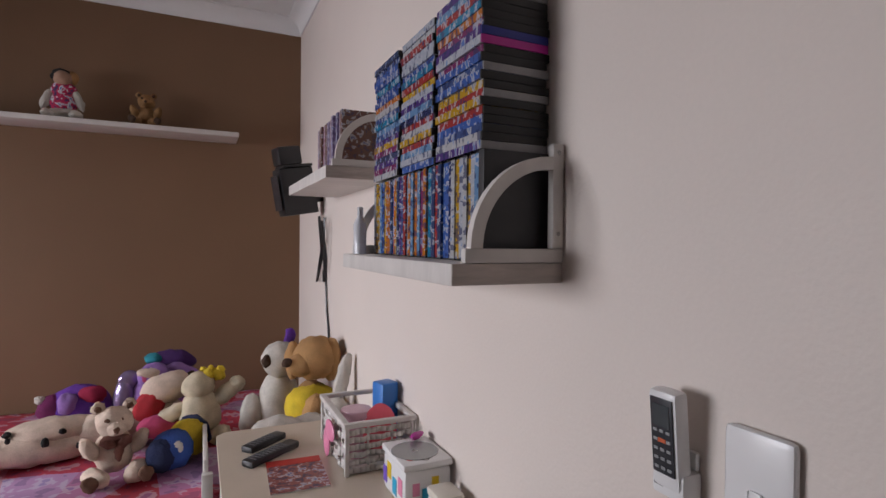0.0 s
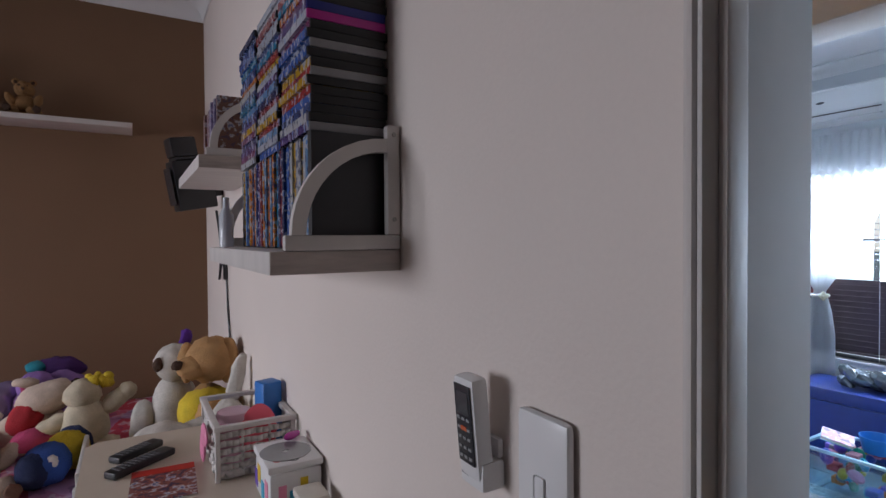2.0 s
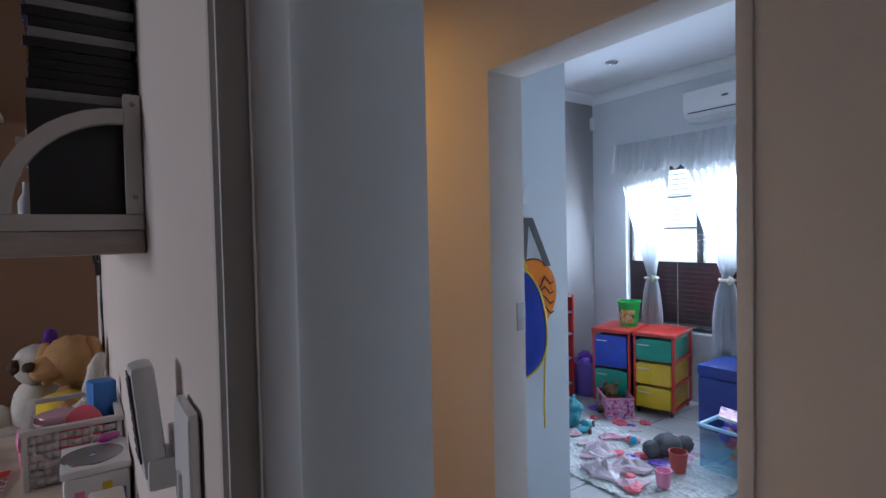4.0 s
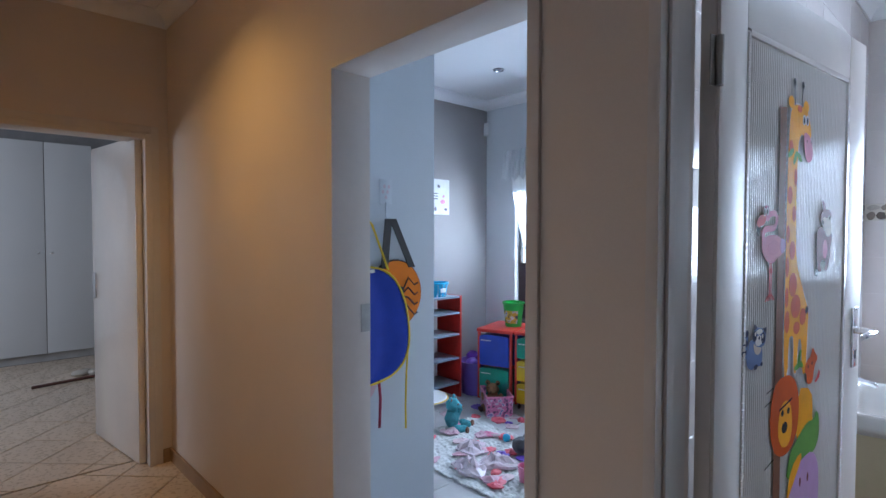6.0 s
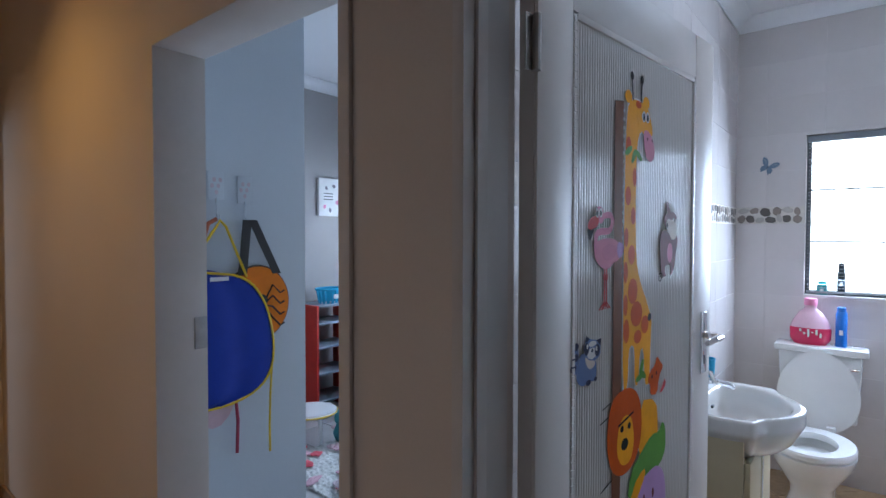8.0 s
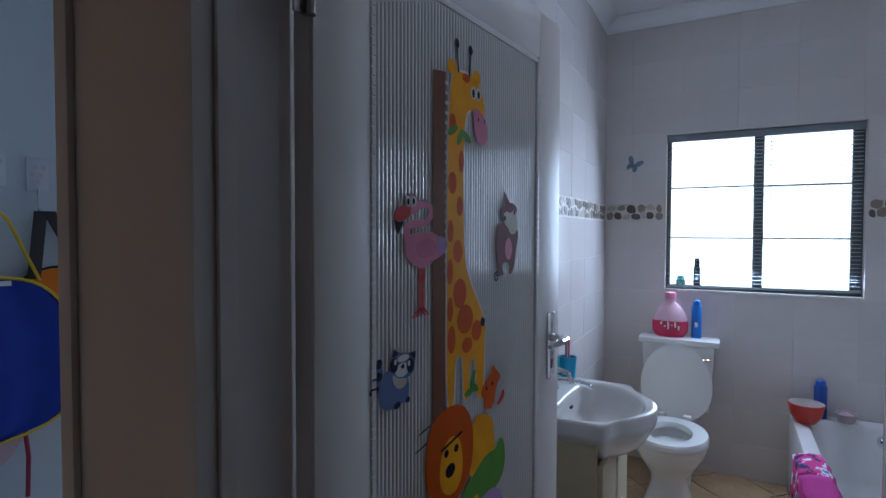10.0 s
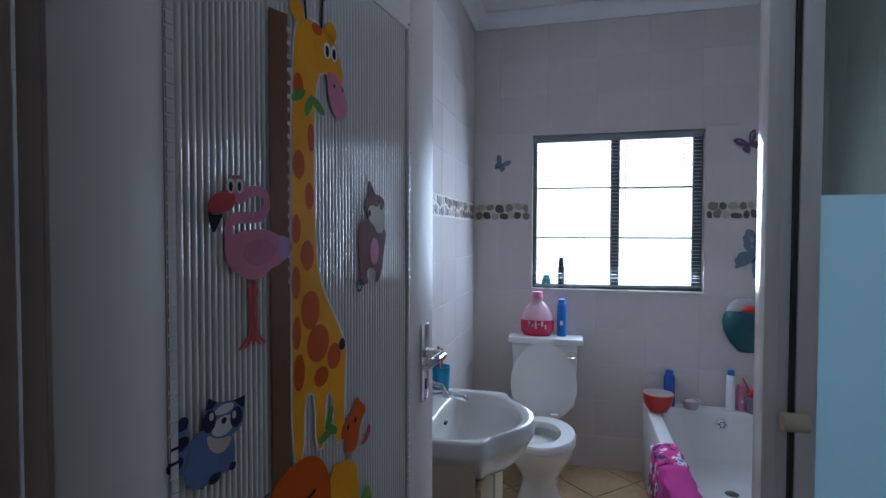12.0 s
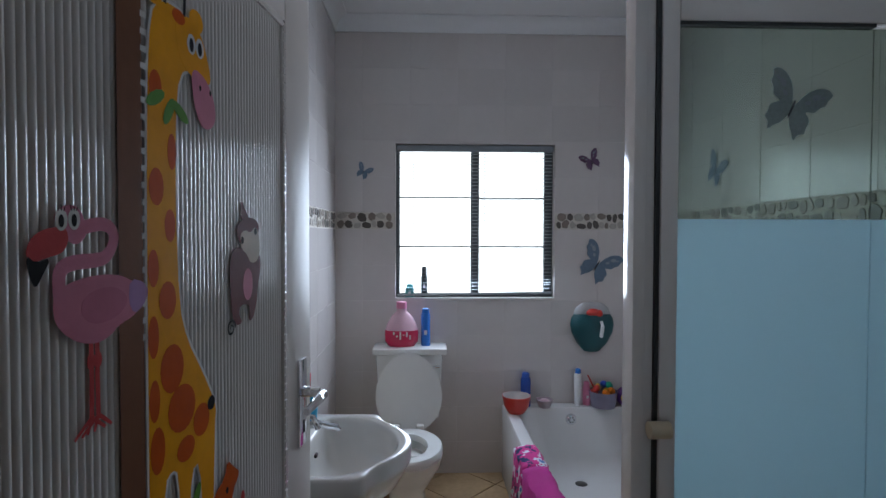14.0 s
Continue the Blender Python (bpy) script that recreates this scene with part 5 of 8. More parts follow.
for a, b in ((-1.425, -0.9285), (-1.779, -1.4262)):
    p = part("clear_pane", box(BM(), (-0.004, a, 1.585), (0.002, b, 2.0585)), CLEAR, sh, "clear glass", 0)
    p.visible_shadow = False
    part("frosted_pane", box(BM(), (-0.004, a, 0.0605), (0.002, b, 1.5845)), FROST, sh, "blue-green frosted glass", 0)
part("knob", tube(BM(), [(-0.055, -0.895, 1.075), (-0.055, -0.845, 1.075)], 0.021, 16), plain("cream knob", (0.62, 0.52, 0.36), 0.35), sh, "cream plastic door knob")
part("knob_neck", tube(BM(), [(-0.055, -0.887, 1.075), (-0.015, -0.887, 1.075)], 0.008, 8), ENAMEL, sh)

# ---- bedroom: shelves and film cases ----
def wall_shelf_board(label, y0, y1, z0, z1, brackets):
    t = thing("wall_shelf", label, "shelf", (0.779, 0, 0), "shelves on the bedroom wall")
    part("board", box(BM(), (-0.214, y0, z0), (0, y1, z1), 0.003), WOODWHITE, t)
    part("end_edge", box(BM(), (-0.213, y0 - 0.003, z0 + 0.001), (-0.001, y0 - 0.0002, z1 - 0.001)), SHELF_EDGE, t, "limed wooden end edge")
    for y in brackets:
        bk = BM()
        w = 0.016
        box(bk, (-0.192, y, z1 + 0.0005), (-0.001, y + w, z1 + 0.024), 0.003)
        box(bk, (-0.024, y, z1 + 0.0245), (-0.001, y + w, z1 + 0.205), 0.003)
        m = Matrix.Translation((0, y, z1)) @ Matrix(((1, 0, 0, 0), (0, 0, 1, 0), (0, 1, 0, 0), (0, 0, 0, 1)))
        cxb, czb, ro, ri = -0.024, 0.024, 0.158, 0.136
        arc = [(cxb - ro * math.cos(radians(a)), czb + ro * math.sin(radians(a))) for a in range(0, 91, 9)] + [(cxb - ri * math.cos(radians(a)), czb + ri * math.sin(radians(a))) for a in range(90, -1, -9)]
        prism(bk, arc, m, w)
        b = part("bracket", bk, WOODWHITE, t, "white curved bracket")
        for z in (0.05, 0.19):
            part("screw", ball(BM(), (-0.012, y - 0.0005, z1 + z), (0.004, 0.0015, 0.004), seg=8), STEEL, b)
    return t


wall_shelf_board("white wall shelf with curved brackets, packed with film cases", 0.745, 1.43, 1.432, 1.468, (0.739, 1.405))
wall_shelf_board("smaller white wall shelf with a curved bracket", 1.66, 2.40, 1.702, 1.742, (1.665,))

SPINES = [(0.03, 0.08, 0.30), (0.42, 0.45, 0.52), (0.34, 0.04, 0.04), (0.50, 0.30, 0.02), (0.02, 0.20, 0.36), (0.20, 0.03, 0.12), (0.05, 0.12, 0.40), (0.46, 0.47, 0.48), (0.08, 0.04, 0.20), (0.48, 0.15, 0.02), (0.02, 0.035, 0.12), (0.14, 0.28, 0.48), (0.05, 0.09, 0.24), (0.03, 0.06, 0.16)]
SPINES = [tuple(0.8 * v for v in c) for c in SPINES]
SPINE = palette_material("printed spine, upright", SPINES, 0.22, 0.75, 70.0, (1, 0.5, 1), (0.42, 0.44, 0.48))
SPINE_FLAT = palette_material("printed spine, lying", SPINES, 0.22, 0.75, 70.0, (1, 1, 0.5), (0.42, 0.44, 0.48))
bm = box(BM(), (0, 0, 0), (0.135, 0.0142, 0.19), 0.0012)
CASE_UP, = (shaped("case", bm, CASE_K),)
bm = box(BM(), (-0.0009, 0.0004, 0.003), (0.129, 0.0138, 0.187))
SLEEVE_UP = shaped("sleeve", box(BM(), (-0.0009, -0.0003, 0.003), (0.128, 0.0145, 0.187)), SPINE, 0)
bm.free()
CASE_LIE = shaped("case", box(BM(), (0, 0, 0), (0.135, 0.19, 0.0142), 0.0012), CASE_K)
SLEEVE_LIE = shaped("sleeve", box(BM(), (-0.0009, 0.003, -0.0003), (0.128, 0.187, 0.0145)), SPINE_FLAT, 0)
CASE_LIE_G = shaped("case", box(BM(), (0, 0, 0), (0.135, 0.19, 0.0142), 0.0012), CASE_G)


def film_case(case, sleeve, label, m):
    ob = new("film_case", case)
    ob.matrix_world = m
    tagged(ob, label, "film case", "film cases on the shelf")
    s = new("sleeve", sleeve)
    s.parent = ob
    return ob


rnd = random.Random(11)
y = 0.793
first = solo("film_box", box(BM(), (0, 0, 0), (0.138, 0.019, 0.192), 0.0015), plain("charcoal card", (0.035, 0.036, 0.04), 0.45), "charcoal film box at the end of the row", "film case", (0.638, 0.773, 1.4685, 0), "film cases on the shelf")
while y < 1.385:
    film_case(CASE_UP, SLEEVE_UP, "upright film case with a printed colourful spine", pose(0.640 + rnd.uniform(-0.004, 0.004), y, 1.4685))
    y += 0.0149
CASE_LIE_M = shaped("case", box(BM(), (0, 0, 0), (0.137, 0.191, 0.0146), 0.0012), plain("magenta case", (0.5, 0.02, 0.30), 0.35))
CASE_LIE_N = shaped("case", box(BM(), (0, 0, 0), (0.137, 0.191, 0.0146), 0.0012), plain("navy case", (0.02, 0.03, 0.25), 0.35))
KINDS = {"k": (CASE_LIE, "film case lying flat in a stack, printed spine outward"), "g": (CASE_LIE_G, "grey film case lying flat in a stack, printed spine outward"), "m": (CASE_LIE_M, "bright magenta film case lying in the stack"), "n": (CASE_LIE_N, "navy film case lying in the stack")}
for c, (y0, pile) in enumerate(((0.786, "gkkkkkgkkgkkmnkkkkgk"), (0.990, "k" * 20), (1.194, "k" * 20))):
    z = 1.6625
    slack = 0.0012 if c == 0 else 0.0035
    for k, kind in enumerate(pile):
        case, label = KINDS[kind]
        film_case(case, SLEEVE_LIE, label, pose(0.641 + rnd.uniform(-0.004, 0.003), y0 + rnd.uniform(-slack, slack), z))
        z += 0.0150
solo("spray_bottle", lathe(BM(), [(0, 0), (0.017, 0), (0.018, 0.08), (0.008, 0.10), (0.008, 0.125), (0, 0.127)], seg=14), plain("pale bottle", (0.6, 0.62, 0.66), 0.2), "small pale plastic bottle at the shelf end", "bottle", (0.60, 1.385, 1.4685, 0))
# the far shelf
PURPLE_SP = palette_material("disc box spine", [(0.20, 0.16, 0.28), (0.40, 0.22, 0.30), (0.15, 0.07, 0.05), (0.12, 0.09, 0.20), (0.36, 0.26, 0.33)], 0.4, 0.5, 60)
bx = shaped("disc_box", box(BM(), (0, 0, 0), (0.14, 0.024, 0.19), 0.0015), PURPLE_SP)
for k in range(16):
    ob = new("disc_box", bx)
    ob.matrix_world = pose(0.625 + rnd.uniform(-0.008, 0.006), 1.695 + k * 0.0252, 1.7425)
    tagged(ob, "upright purple and dark red disc box", "disc box", "disc boxes on the far shelf")
dec = thing("set_top_box", "black set-top box on a wall bracket beside the shelf", "set-top box", (0.66, 2.47, 1.60, 0))
dec.matrix_world = pose(0.695, 2.70, 1.640, 0, -10, 12)
part("case", box(BM(), (-0.12, -0.05, 0.0), (0.05, 0.05, 0.23), 0.008), PLASTIC_K, dec)
part("front_window", box(BM(), (-0.1325, -0.04, 0.03), (-0.1305, 0.05, 0.20), 0.0), plain("smoked window", (0.03, 0.03, 0.035), 0.1), dec)
part("bracket", box(BM(), (0.0605, -0.02, 0.05), (0.14, 0.03, 0.09), 0.003), PLASTIC_K, dec)
part("top_shelf", box(BM(), (-0.10, -0.06, 0.2305), (0.05, 0.06, 0.245), 0.006), PLASTIC_K, dec)
part("upper_unit", box(BM(), (-0.11, -0.05, 0.2455), (0.005, 0.05, 0.335), 0.012), PLASTIC_K, dec, "smaller black unit on top")
for k, pts in enumerate(([(0.72, 2.50, 1.62), (0.745, 2.51, 1.45), (0.755, 2.54, 1.36), (0.765, 2.60, 1.38), (0.770, 2.62, 1.62)], [(0.73, 2.56, 1.62), (0.76, 2.62, 1.42), (0.765, 2.75, 1.30), (0.767, 2.78, 1.29), (0.765, 2.70, 1.40), (0.76, 2.58, 1.55)], [(0.74, 2.54, 1.60), (0.772, 2.58, 1.42), (0.773, 2.60, 1.33), (0.773, 2.56, 1.15), (0.773, 2.52, 1.05), (0.773, 2.53, 0.95)])):
    solo("cable", tube(BM(), pts, 0.0055, 6), PLASTIC_K, "black cable hanging down the wall", "cable", group="cables on the bedroom wall")
solo("cable_switch", box(BM(), (-0.012, -0.012, -0.03), (0.007, 0.012, 0.03), 0.004), PLASTIC_K, "black inline cable switch on the wall", "switch", (0.772, 2.60, 1.33, 0))

# shelf with dolls on the brown wall
sb = thing("display_shelf", "long white floating shelf on the brown wall", "shelf", (0, 3.379, 2.075))
part("board", box(BM(), (-1.6, -0.235, 0), (0.405, 0, 0.026), 0.003), WOODWHITE, sb)


def toy(name, label, at, blobs, mats, turn=0.0, size=1.0, cat="soft toy"):
    """A soft toy as one mesh of merged round pieces: (place, radii, paint, tilt)."""
    bm = BM()
    for b in blobs:
        ball(bm, b[0], b[1], b[2] if len(b) > 2 else 0, b[3] if len(b) > 3 else (0, 0, 0), 22)
    low = min(v.co.z for v in bm.verts)
    bm.normal_update()
    for v in bm.verts:
        v.co.z -= low
        k = 0.009 * noise.noise(v.co * 22) + 0.005 * noise.noise(v.co * 75) + 0.004 * noise.noise(v.co * 190)
        v.co += (v.normal if v.normal.length else v.co.normalized()) * k
    ob = solo(name, bm, mats, label, cat, smooth=80)
    ob.matrix_world = pose(*at, 0, 0, turn) @ Matrix.Scale(size, 4)
    return ob


P_CREAM, P_WHITE, P_TAN, P_DARK = plush("cream plush", (0.62, 0.49, 0.39)), plush("white plush", (0.60, 0.56, 0.50)), plush("tan plush", (0.45, 0.25, 0.10)), plush("dark brown plush", (0.07, 0.035, 0.02))
P_YEL, P_BLUE, P_RED, P_PURP, P_LIL, P_HAIR, P_PINK = plush("yellow cloth", (0.68, 0.50, 0.03)), plush("blue cloth", (0.03, 0.08, 0.30)), plush("red cloth", (0.42, 0.02, 0.03)), plush("purple plush", (0.12, 0.03, 0.30)), plush("lilac plush", (0.28, 0.15, 0.42)), plush("black hair", (0.012, 0.010, 0.010)), plush("pink cloth", (0.50, 0.06, 0.16))


def bear_blobs(body=0, dark=1, scarf=None):
    b = [((0, 0, 0.10), (0.075, 0.065, 0.09), body), ((0, -0.01, 0.225), (0.07, 0.065, 0.062), body), ((0, -0.07, 0.21), (0.035, 0.032, 0.028), body), ((0, -0.10, 0.215), (0.012, 0.010, 0.010), dark)]
    for s in (-1, 1):
        b += [((s * 0.055, 0.0, 0.285), (0.026, 0.016, 0.026), body), ((s * 0.057, -0.012, 0.283), (0.015, 0.010, 0.015), dark), ((s * 0.085, -0.03, 0.13), (0.03, 0.035, 0.06), body, (25, s * 25, 0)), ((s * 0.07, -0.10, 0.035), (0.04, 0.075, 0.038), body, (0, 0, s * -20)), ((s * 0.095, -0.17, 0.045), (0.028, 0.014, 0.03), dark), ((s * 0.026, -0.065, 0.245), (0.007, 0.005, 0.007), dark)]
    if scarf is not None:
        b += [((0, -0.05, 0.165), (0.05, 0.03, 0.018), scarf), ((-0.025, -0.075, 0.155), (0.03, 0.012, 0.018), scarf, (0, 20, 0)), ((0.025, -0.075, 0.155), (0.03, 0.012, 0.018), scarf, (0, -20, 0)), ((0.01, -0.078, 0.12), (0.012, 0.010, 0.04), scarf)]
    return b


toy("rag_doll", "small rag doll in a red flowered dress sitting on the shelf", (-0.425, 3.27, 2.1012), [((0, 0, 0.12), (0.075, 0.05, 0.08), 0), ((0, 0, 0.20), (0.07, 0.05, 0.05), 0), ((0, 0, 0.045), (0.09, 0.06, 0.04), 1), ((-0.075, -0.05, 0.03), (0.035, 0.07, 0.03), 1), ((0.075, -0.05, 0.03), (0.035, 0.07, 0.03), 1), ((-0.09, -0.01, 0.13), (0.025, 0.025, 0.07), 1, (0, 20, 0)), ((0.085, -0.01, 0.13), (0.025, 0.025, 0.07), 1, (0, -20, 0)), ((0.0, -0.02, 0.265), (0.05, 0.045, 0.05), 2), ((-0.01, 0.01, 0.285), (0.06, 0.05, 0.05), 3), ((0.045, 0.015, 0.28), (0.035, 0.04, 0.045), 4)],
    [palette_material("flowered cloth", [(0.42, 0.02, 0.08), (0.42, 0.02, 0.08)], 0.9, 0.9, 38), P_WHITE, plush("doll skin", (0.42, 0.26, 0.18)), P_HAIR, P_TAN], 0, 0.80, "doll")
toy("small_bear", "small brown bear sitting on the floating shelf", (-0.055, 3.28, 2.1012), bear_blobs(), [plush("dim brown plush", (0.30, 0.16, 0.06)), P_DARK], 0, 0.62)

# bed and the toys on it
bed = thing("bed", "single bed with a pink and lilac quilt against the brown wall", "bed", (0, 0, 0))
part("base", box(BM(), (-1.35, 2.02, 0.0), (0.775, 3.37, 0.34), 0.01), WOODWHITE, bed)
part("mattress", box(BM(), (-1.34, 2.01, 0.341), (0.77, 3.365, 0.53), 0.03), plain("mattress cloth", (0.6, 0.57, 0.55), 0.9), bed)


def quilt_material():
    """Patchwork print: pink, red and lilac fields with pale scrolls."""
    m = palette_material("quilt print", [(0.42, 0.035, 0.08), (0.42, 0.035, 0.08)], 0.9, 0.35, 14.0)
    nt = m.node_tree
    vor = nt.nodes.new("ShaderNodeTexVoronoi")
    vor.inputs["Scale"].default_value = 3.6
    co = nt.nodes.new("ShaderNodeTexCoord")
    nt.links.new(co.outputs["Object"], vor.inputs["Vector"])
    ramp = nt.nodes.new("ShaderNodeValToRGB")
    ramp.color_ramp.interpolation = "CONSTANT"
    e = ramp.color_ramp.elements
    e[0].color, e[1].color = (0.44, 0.035, 0.07, 1), (0.40, 0.16, 0.30, 1)
    e[1].position = 0.38
    for p, c in ((0.55, (0.48, 0.09, 0.16)), (0.78, (0.42, 0.24, 0.42)), (0.88, (0.38, 0.03, 0.05))):
        e.new(p).color = (*c, 1)
    sep = nt.nodes.new("ShaderNodeSeparateColor")
    nt.links.new(vor.outputs["Color"], sep.inputs[0])
    nt.links.new(sep.outputs[0], ramp.inputs[0])
    mix = next(n for n in nt.nodes if n.bl_idname == "ShaderNodeMix")
    nt.links.new(ramp.outputs[0], mix.inputs["A"])
    return m


bm = BM()
nx, ny = 44, 30
grid = []
for i in range(nx + 1):
    col = []
    for j in range(ny + 1):
        x, y = -1.37 + 2.14 * i / nx, 1.99 + 1.375 * j / ny
        z = 0.60 + 0.022 * noise.noise(Vector((x * 3, y * 3, 0))) + 0.008 * noise.noise(Vector((x * 11, y * 11, 3)))
        if j == 0:
            z -= 0.25
        if i == 0:
            z -= 0.25
        col.append(bm.verts.new((x, y, z)))
    grid.append(col)
for i in range(nx):
    for j in range(ny):
        bm.faces.new((grid[i][j], grid[i + 1][j], grid[i + 1][j + 1], grid[i][j + 1]))
q = part("quilt", bm, quilt_material(), bed, "pink, red and lilac printed quilt", 80)
so = q.modifiers.new("thick", "SOLIDIFY")
so.thickness, so.offset = 0.05, -1
gr = thing("bed_guard", "white painted wooden guard rail at the bed side", "bed rail", (0.235, 2.06, 0.0))
part("post", box(BM(), (-0.018, -0.1, 0.0), (0.018, -0.072, 0.70), 0.006), WOODWHITE, gr)
part("slat", box(BM(), (-0.012, -0.0715, 0.50), (0.004, 0.33, 0.74), 0.006), WOODWHITE, gr)

BZ = 0.600
toy("white_bear", "small white teddy bear with a brown bow sitting on the quilt", (-0.085, 2.34, BZ), bear_blobs(0, 1, 2), [P_CREAM, plush("brown paws", (0.16, 0.08, 0.05)), plush("brown ribbon", (0.14, 0.05, 0.035))], 12, 0.92)
toy("striped_toy", "plump yellow and blue soft toy lying on the quilt", (0.115, 2.36, BZ), [((0.05, 0.05, 0.08), (0.075, 0.105, 0.075), 0, (0, 0, -35)), ((0.0, -0.04, 0.075), (0.078, 0.075, 0.077), 1, (0, 0, -35)), ((-0.035, -0.085, 0.07), (0.055, 0.045, 0.06), 2), ((0.075, 0.085, 0.085), (0.079, 0.012, 0.078), 2, (0, 0, -35)), ((0.02, -0.10, 0.10), (0.02, 0.012, 0.02), 3)], [P_YEL, P_BLUE, plush("navy cloth", (0.012, 0.02, 0.07)), P_WHITE], 0, 1.0)
toy("cream_bear", "cream soft toy with tufted yellow hair lying face down", (0.215, 2.58, BZ + 0.0), [((0, 0, 0.14), (0.11, 0.10, 0.15), 0), ((-0.01, 0.01, 0.30), (0.085, 0.08, 0.08), 0), ((0.13, 0.0, 0.25), (0.045, 0.045, 0.11), 0, (0, 50, 0)), ((0.19, 0.0, 0.30), (0.045, 0.045, 0.045), 0), ((-0.13, 0, 0.17), (0.10, 0.045, 0.045), 0, (0, -20, 0)), ((0.10, -0.07, 0.04), (0.06, 0.09, 0.05), 0), ((-0.09, -0.08, 0.04), (0.06, 0.09, 0.05), 0)] + [((0.06 + 0.045 * math.cos(k * 1.3), 0.03 + 0.04 * math.sin(k * 1.3), 0.345 + 0.018 * (k % 3)), (0.022, 0.018, 0.022), 1, (k * 40, k * 25, 0)) for k in range(14)], [plush("pale cream plush", (0.58, 0.50, 0.36)), P_YEL], 0, 0.80)
toy("floppy_dog", "white floppy dog with brown ears and a red scarf", (0.03, 2.68, BZ + 0.01), [((0, 0, 0.10), (0.14, 0.10, 0.10), 0), ((0.05, -0.02, 0.24), (0.115, 0.085, 0.07), 0, (0, -15, 0)), ((0.14, 0.0, 0.25), (0.03, 0.03, 0.06), 1, (0, 20, 0)), ((-0.03, 0.05, 0.30), (0.05, 0.03, 0.022), 0), ((-0.02, -0.06, 0.17), (0.06, 0.05, 0.08), 2, (0, 30, 0)), ((0.02, -0.11, 0.09), (0.09, 0.05, 0.05), 3, (0, 0, 20))], [P_CREAM, P_DARK, P_RED, P_PINK], 0, 0.95)
spots = [((-0.24 + 0.065 * k, -0.085 + 0.02 * (k % 2), 0.10 + 0.035 * (k % 3)), (0.014, 0.012, 0.016), 1) for k in range(8)] + [((-0.20 + 0.08 * k, -0.02, 0.175), (0.016, 0.016, 0.012), 1) for k in range(5)]
toy("spotted_dog", "long white spotted soft dog lying on the quilt", (-0.36, 2.56, BZ), [((0, 0, 0.09), (0.27, 0.095, 0.075), 0), ((0.05, 0.03, 0.15), (0.20, 0.10, 0.065), 0), ((-0.25, -0.01, 0.07), (0.10, 0.08, 0.06), 0), ((0.22, 0.0, 0.13), (0.10, 0.08, 0.08), 0), ((-0.30, -0.04, 0.10), (0.05, 0.06, 0.05), 2)] + spots, [P_CREAM, P_HAIR, P_RED], 8, 0.86)
toy("purple_toy", "deep purple soft toy with red trim against the wall", (-0.30, 2.98, BZ), [((0, 0, 0.12), (0.15, 0.11, 0.12), 0), ((-0.12, -0.03, 0.13), (0.07, 0.06, 0.07), 1), ((0.06, -0.06, 0.19), (0.07, 0.04, 0.05), 2), ((-0.17, -0.04, 0.18), (0.025, 0.025, 0.025), 3), ((-0.04, -0.08, 0.16), (0.05, 0.04, 0.06), 4)], [P_PURP, plush("plum cloth", (0.14, 0.01, 0.08)), plush("crimson cloth", (0.30, 0.01, 0.05)), P_WHITE, P_LIL], 0, 0.88)
toy("lilac_pony", "lilac soft pony lying on the pile of toys", (0.03, 2.95, BZ + 0.03), [((0, 0, 0.13), (0.14, 0.10, 0.13), 0), ((-0.02, -0.05, 0.25), (0.085, 0.08, 0.075), 0), ((0.12, -0.02, 0.25), (0.10, 0.05, 0.05), 0, (0, 20, 0)), ((0.08, 0.06, 0.31), (0.12, 0.06, 0.06), 1, (0, 10, 0)), ((-0.02, 0.05, 0.33), (0.06, 0.05, 0.03), 2), ((-0.06, -0.11, 0.25), (0.02, 0.012, 0.025), 3)], [P_LIL, plush("dark plum hair", (0.06, 0.015, 0.12)), plush("turquoise cloth", (0.02, 0.22, 0.28)), P_PINK], 0, 0.84)
solo("foil_bag", ball(ball(BM(), (0, 0, 0.12), (0.05, 0.045, 0.12)), (0.02, 0, 0.22), (0.05, 0.03, 0.05)), plain("lilac foil", (0.32, 0.25, 0.42), 0.2, metal=0.6, grain=40, bump=1.0), "crinkled lilac foil bag among the toys", "foil bag", (-0.115, 2.93, BZ, 20))
tan = [((0, 0, 0.15), (0.11, 0.12, 0.16), 0), ((-0.01, -0.02, 0.20), (0.125, 0.12, 0.10), 1), ((0, -0.03, 0.42), (0.10, 0.11, 0.10), 0), ((-0.08, -0.05, 0.40), (0.07, 0.06, 0.05), 0), ((-0.145, -0.06, 0.42), (0.022, 0.022, 0.02), 2), ((0.06, -0.07, 0.41), (0.045, 0.06, 0.10), 0), ((-0.06, 0.08, 0.40), (0.035, 0.045, 0.09), 0), ((-0.16, -0.08, 0.06), (0.13, 0.055, 0.055), 0, (0, 0, 20)), ((-0.07, -0.14, 0.08), (0.06, 0.12, 0.06), 0, (0, 0, 30)), ((-0.05, -0.12, 0.20), (0.05, 0.05, 0.10), 0, (30, 0, 0))]
toy("tan_dog", "large tan soft dog in a yellow shirt sitting by the wall", (0.655, 2.31, BZ), tan, [P_TAN, P_YEL, P_DARK], 15, 0.93)
toy("white_cat", "white and purple soft toy behind the tan dog", (0.545, 2.50, BZ), [((0, 0, 0.17), (0.11, 0.10, 0.18), 0), ((0, -0.02, 0.41), (0.10, 0.10, 0.095), 0), ((0.05, 0, 0.52), (0.03, 0.02, 0.055), 1, (0, 20, 0)), ((-0.09, -0.07, 0.42), (0.025, 0.02, 0.03), 2), ((-0.14, 0.02, 0.12), (0.06, 0.06, 0.12), 0)], [P_WHITE, P_PURP, P_DARK], 10, 0.86)
